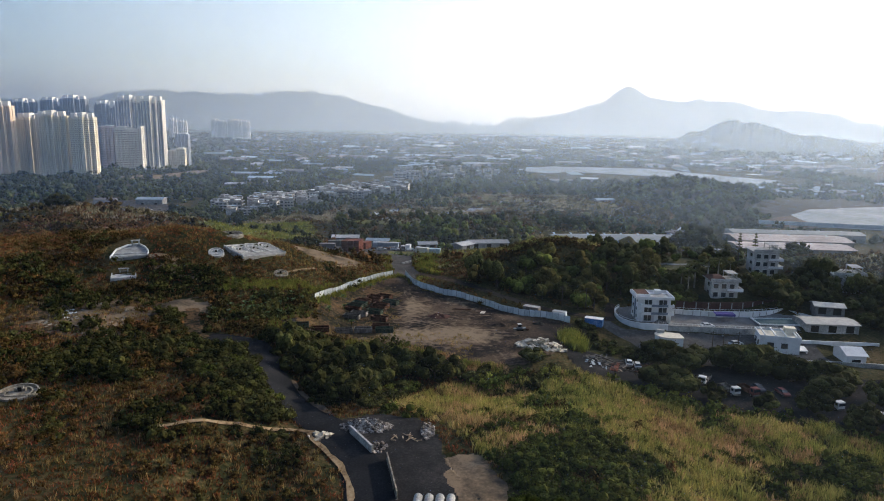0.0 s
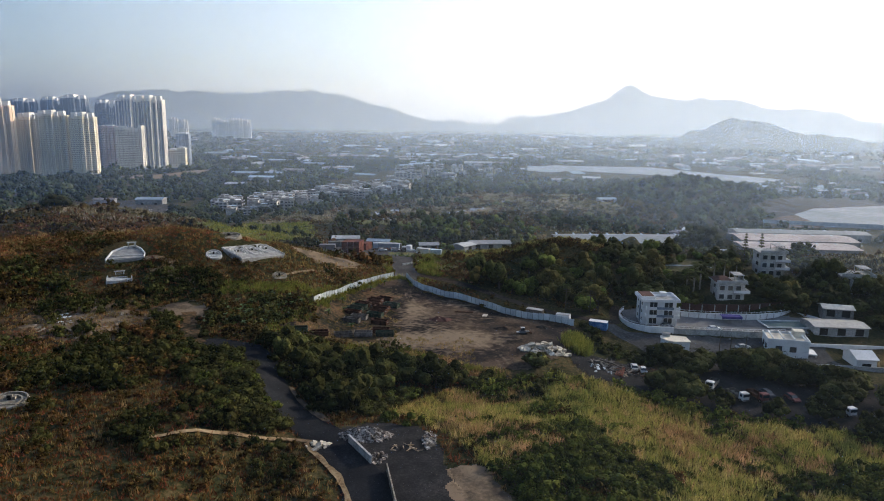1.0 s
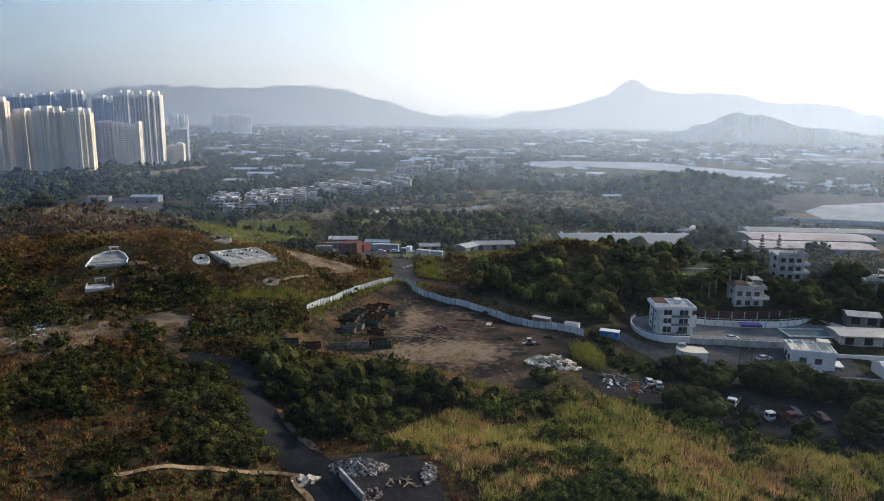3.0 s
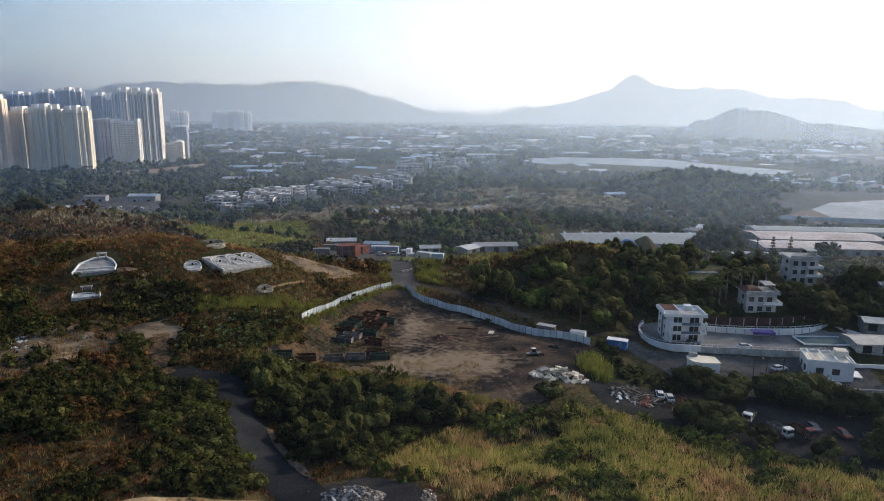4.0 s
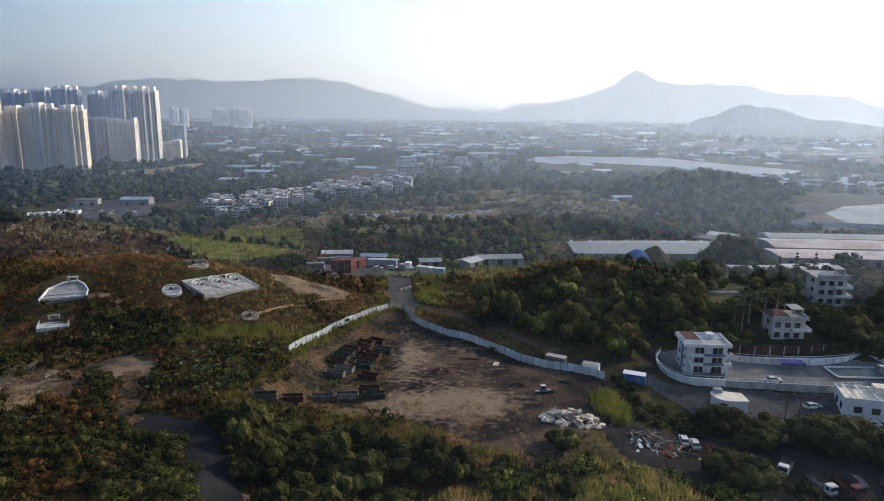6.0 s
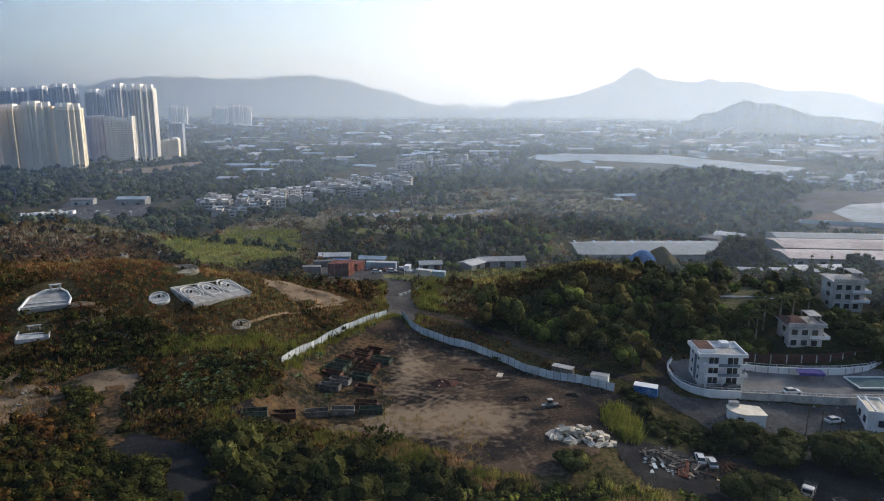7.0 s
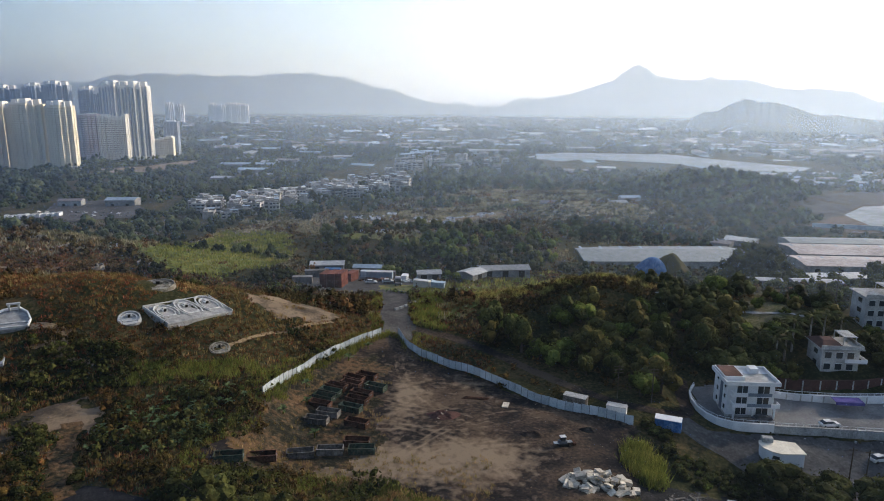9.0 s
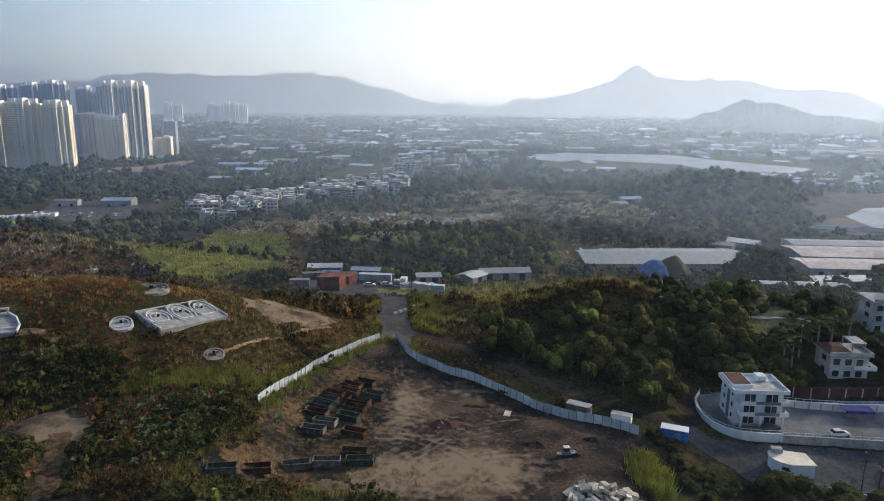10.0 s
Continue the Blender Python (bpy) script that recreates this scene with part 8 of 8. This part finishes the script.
# pale fields and ponds far out
field_shape = np.array([(-40, -14, 1), (40, -14, 1), (40, 14, 1), (-40, 14, 1)], float)
for mt, wanted, lb in (("pale_sheet", 90, "pale fields and ponds far out on the plain"), ("village_roof", 46, "bright sheeted fields far out on the plain"), ("blue_sheet", 70, "bluish sheeted fields far out on the plain")):
    fx, fy = rng.uniform(-700, 1100, 900), rng.uniform(1000, 2700, 900)
    k = (np.abs(fx) < 0.6 * fy) & (fx > -0.3 * fy)
    fx, fy = fx[k][:wanted], fy[k][:wanted]
    strewn("far_fields", [(field_shape * np.array((a, b, 1)), np.array([(0, 1, 2, 3)])) for a, b in ((1, 1), (0.6, 1.3), (1.5, 0.7))], fx, fy, rng.uniform(0.5, 1.1, len(fx)), M[mt], lb, "fields")


# ---- towers ----
def notched(x0, x1, y0, y1, depth):
    """Outline of a wing whose front and sunny side are cut by narrow light wells; also the solid bays and the wells."""
    pts, bays, wells = [], [], []
    nx, ny = max(1, round((x1 - x0) / 5.2)), max(1, round((y1 - y0) / 5.6))
    for k in range(nx):
        a, b = x0 + (x1 - x0) * k / nx, x0 + (x1 - x0) * (k + 1) / nx
        w = (b - a) * 0.15 if k < nx - 1 else 0.0
        bays.append((0, a + (0 if k == 0 else (b - a) * 0.15), b - w))
        pts += [(a + (0 if k == 0 else (b - a) * 0.15), y0), (b - w, y0)]
        if k < nx - 1:
            pts += [(b - w, y0 + depth), (b + w, y0 + depth)]
            wells.append((0, b - w, b + w))
    for k in range(ny):
        a, b = y0 + (y1 - y0) * k / ny, y0 + (y1 - y0) * (k + 1) / ny
        w = (b - a) * 0.13 if k < ny - 1 else 0.0
        bays.append((1, a + (0 if k == 0 else (b - a) * 0.13), b - w))
        if k:
            pts.append((x1, a + (b - a) * 0.13))
        pts.append((x1, b - w))
        if k < ny - 1:
            pts += [(x1 - depth, b - w), (x1 - depth, b + w)]
            wells.append((1, b - w, b + w))
    return pts + [(x0, y1)], bays, wells


def tower(px, py, turn, wings, H, mat, label, z=-24, crown=6, shaft=None, ledges=False):
    """A housing block: wings as (x0, x1, y0, y1, extra height), cut by light wells, with rows of windows and roof tanks."""
    ob = base("tower_block", pose(px, py, z, 0, 0, turn), label, "tower block", "housing towers")
    depth = 1.8
    for x0, x1, y0, y1, ex in wings:
        top = H + ex
        outline, bays, wells = notched(x0, x1, y0, y1, depth)
        bm = bmesh.new()
        lo, up = [bm.verts.new((a, b, -12)) for a, b in outline], [bm.verts.new((a, b, top)) for a, b in outline]
        bm.faces.new(up)
        for k in range(len(lo)):
            j = (k + 1) % len(lo)
            bm.faces.new((lo[k], lo[j], up[j], up[k]))
        wing = part("wing", bm, mat, ob)
        vs, fs = [], []
        def pane(side, a, b, za, zb, inset):
            q = [(a, y0 + inset, za), (b, y0 + inset, za), (b, y0 + inset, zb), (a, y0 + inset, zb)] if side == 0 else [(x1 - inset, a, za), (x1 - inset, b, za), (x1 - inset, b, zb), (x1 - inset, a, zb)]
            fs.append([len(vs) + i for i in range(4)])
            vs.extend(q)
        for f in range(int(top / 2.8)):
            za = f * 2.8 + 0.95
            for side, lo_, hi_ in bays:
                w = hi_ - lo_
                if side == 0:
                    pane(side, lo_ + 0.12 * w, lo_ + 0.42 * w, za, za + 1.3, -0.1)
                    pane(side, lo_ + 0.62 * w, lo_ + 0.86 * w, za, za + 1.3, -0.1)
                else:
                    pane(side, lo_ + 0.36 * w, lo_ + 0.62 * w, za, za + 1.2, -0.1)
            for side, lo_, hi_ in wells:
                pane(side, lo_ + 0.1, hi_ - 0.1, za - 0.2, za + 1.5, depth - 0.1)
        w = link("windows", array_mesh("windows", np.array(vs), np.array(fs)), M["pane"], ob)
        w["kind"] = "stuff"
        if shaft:
            for side, lo_, hi_ in bays:
                if side == 0 and hi_ - lo_ > 2.0:
                    part("window_bay", slab_bm(lo_ + 0.12 * (hi_ - lo_), hi_ - 0.3 * (hi_ - lo_), y0 - 0.06, y0 - 0.003, 0, top - 3), shaft, wing)
        if ledges:
            for f in range(1, int(top / 2.8)):
                part("ledge", slab_bm(x0 + 0.3, x1 + 0.5, y0 - 0.9, y0 - 0.12, f * 2.8 - 0.1, f * 2.8 + 0.7), M["tower_white"], wing)
        part("parapet", slab_bm(x0 - 0.3, x1 + 0.3, y0 - 0.3, y1 + 0.3, top + 0.003, top + 1.2), mat, ob)
        mx, my = (x0 + x1) / 2, (y0 + y1) / 2
        part("roof_tank", slab_bm(mx - (x1 - x0) * 0.3, mx + (x1 - x0) * 0.3, my - (y1 - y0) * 0.25, my + (y1 - y0) * 0.25, top + 1.203, top + 1.2 + crown), M["tower_white"], ob)
    return ob


def cross(w, d):
    return [(-w, -w * 0.34, -d * 0.4, d * 0.4, 0), (-w * 0.335, w * 0.335, -d, d * 0.7, 1.0), (w * 0.34, w, -d * 0.4, d * 0.4, 0), (-w * 0.66, -w * 0.37, -d * 0.7, -d * 0.403, -1.5), (w * 0.37, w * 0.66, -d * 0.7, -d * 0.403, -1.5)]


tower(-612, 935, 4, cross(20, 16), 98, M["tower_salmon"], "tall salmon and cream housing tower", -30)
tower(-592, 975, 4, cross(18, 15), 80, M["tower_cream"], "cream housing tower with stepped wings", -28)
tower(-553, 962, 4, cross(20, 16), 84, M["tower_cream"], "pale cream housing tower with stepped wings", -28)
tower(-512, 965, 4, cross(17, 14), 80, M["tower_cream"], "cream yellow housing tower", -26)
tower(-551, 1110, -3, [(-20, -3, -8, 8, 0), (-2.9, 14, -10, 8, 1.5)], 64, M["tower_pink"], "long pinkish slab block", -26, crown=2)
tower(-507, 1102, -3, [(-25, -7, -8, 8, 0), (-6.9, 14, -9, 8, -3), (14.1, 20, -10, 8, 1)], 64, M["tower_white"], "white slab block with banded storeys", -26, crown=2, ledges=True)
tower(-486, 1125, 2, cross(22, 18), 104, M["tower_white"], "tall off-white housing tower with dark window bands", -22, shaft=M["tower_grey"])
tower(-548, 1190, 2, cross(22, 18), 106, M["tower_white"], "tall pale housing tower", -22, shaft=M["tower_grey"])
tower(-668, 1235, 2, cross(22, 18), 108, M["tower_grey"], "tall blue grey housing tower", -24)
tower(-622, 1255, 2, cross(18, 16), 100, M["tower_grey"], "blue grey housing tower", -24)
tower(-590, 1240, 2, cross(16, 16), 98, M["tower_white"], "pale grey housing tower", -24, shaft=M["tower_grey"])
tower(-760, 1330, 2, cross(22, 18), 108, M["tower_grey"], "far blue grey housing tower", -26)
tower(-805, 1310, 2, cross(22, 18), 104, M["tower_grey"], "far dark housing tower", -26)
tower(-850, 1280, 2, cross(22, 18), 104, M["tower_grey"], "far grey housing tower", -26)
tower(-718, 1300, 2, cross(18, 16), 100, M["tower_grey"], "far blue grey housing tower", -26)
tower(-470, 1215, 10, [(-11, 11, -9, 9, 0)], 52, M["tower_grey"], "dark glass office block", -26, crown=2)
tower(-455, 1150, 12, [(-13, 0, -9, 9, -3), (0.1, 13, -9, 9, 0)], 26, M["tower_cream"], "low cream block below the towers", -22, crown=2)
far_t = tower(-880, 2600, 5, cross(15, 13), 62, M["tower_white"], "faint pale tower far out on the plain", -22)
for k, (px, h) in enumerate(((-850, 0.9), (-822, 1.0), (-795, 1.0), (-770, 0.95), (-1040, 1.0), (-1010, 0.9))):
    copy_thing(far_t, pose(px, 2600 + 20 * (k % 2), -22, 0, 0, 5) @ Matrix.Diagonal((1, 1, h, 1)))
for px, h in ((-62, 1.15), (-22, 1.32), (4, 1.3), (70, 1.1), (150, 1.2), (176, 1.35), (204, 1.2), (262, 1.12)):
    copy_thing(far_t, pose(px, 4320, -30, 0, 0, 5) @ Matrix.Diagonal((0.55, 1, h, 1)))
mast = base("lattice_mast", pose(720, 3560, 150), "thin lattice mast on the mountain ridge", "mast")
bm = bmesh.new()
tube(bm, (0, 0, -60), (0, 0, 60), 3.0, 1.0, 4)
part("lattice", bm, M["shed_wall"], mast)
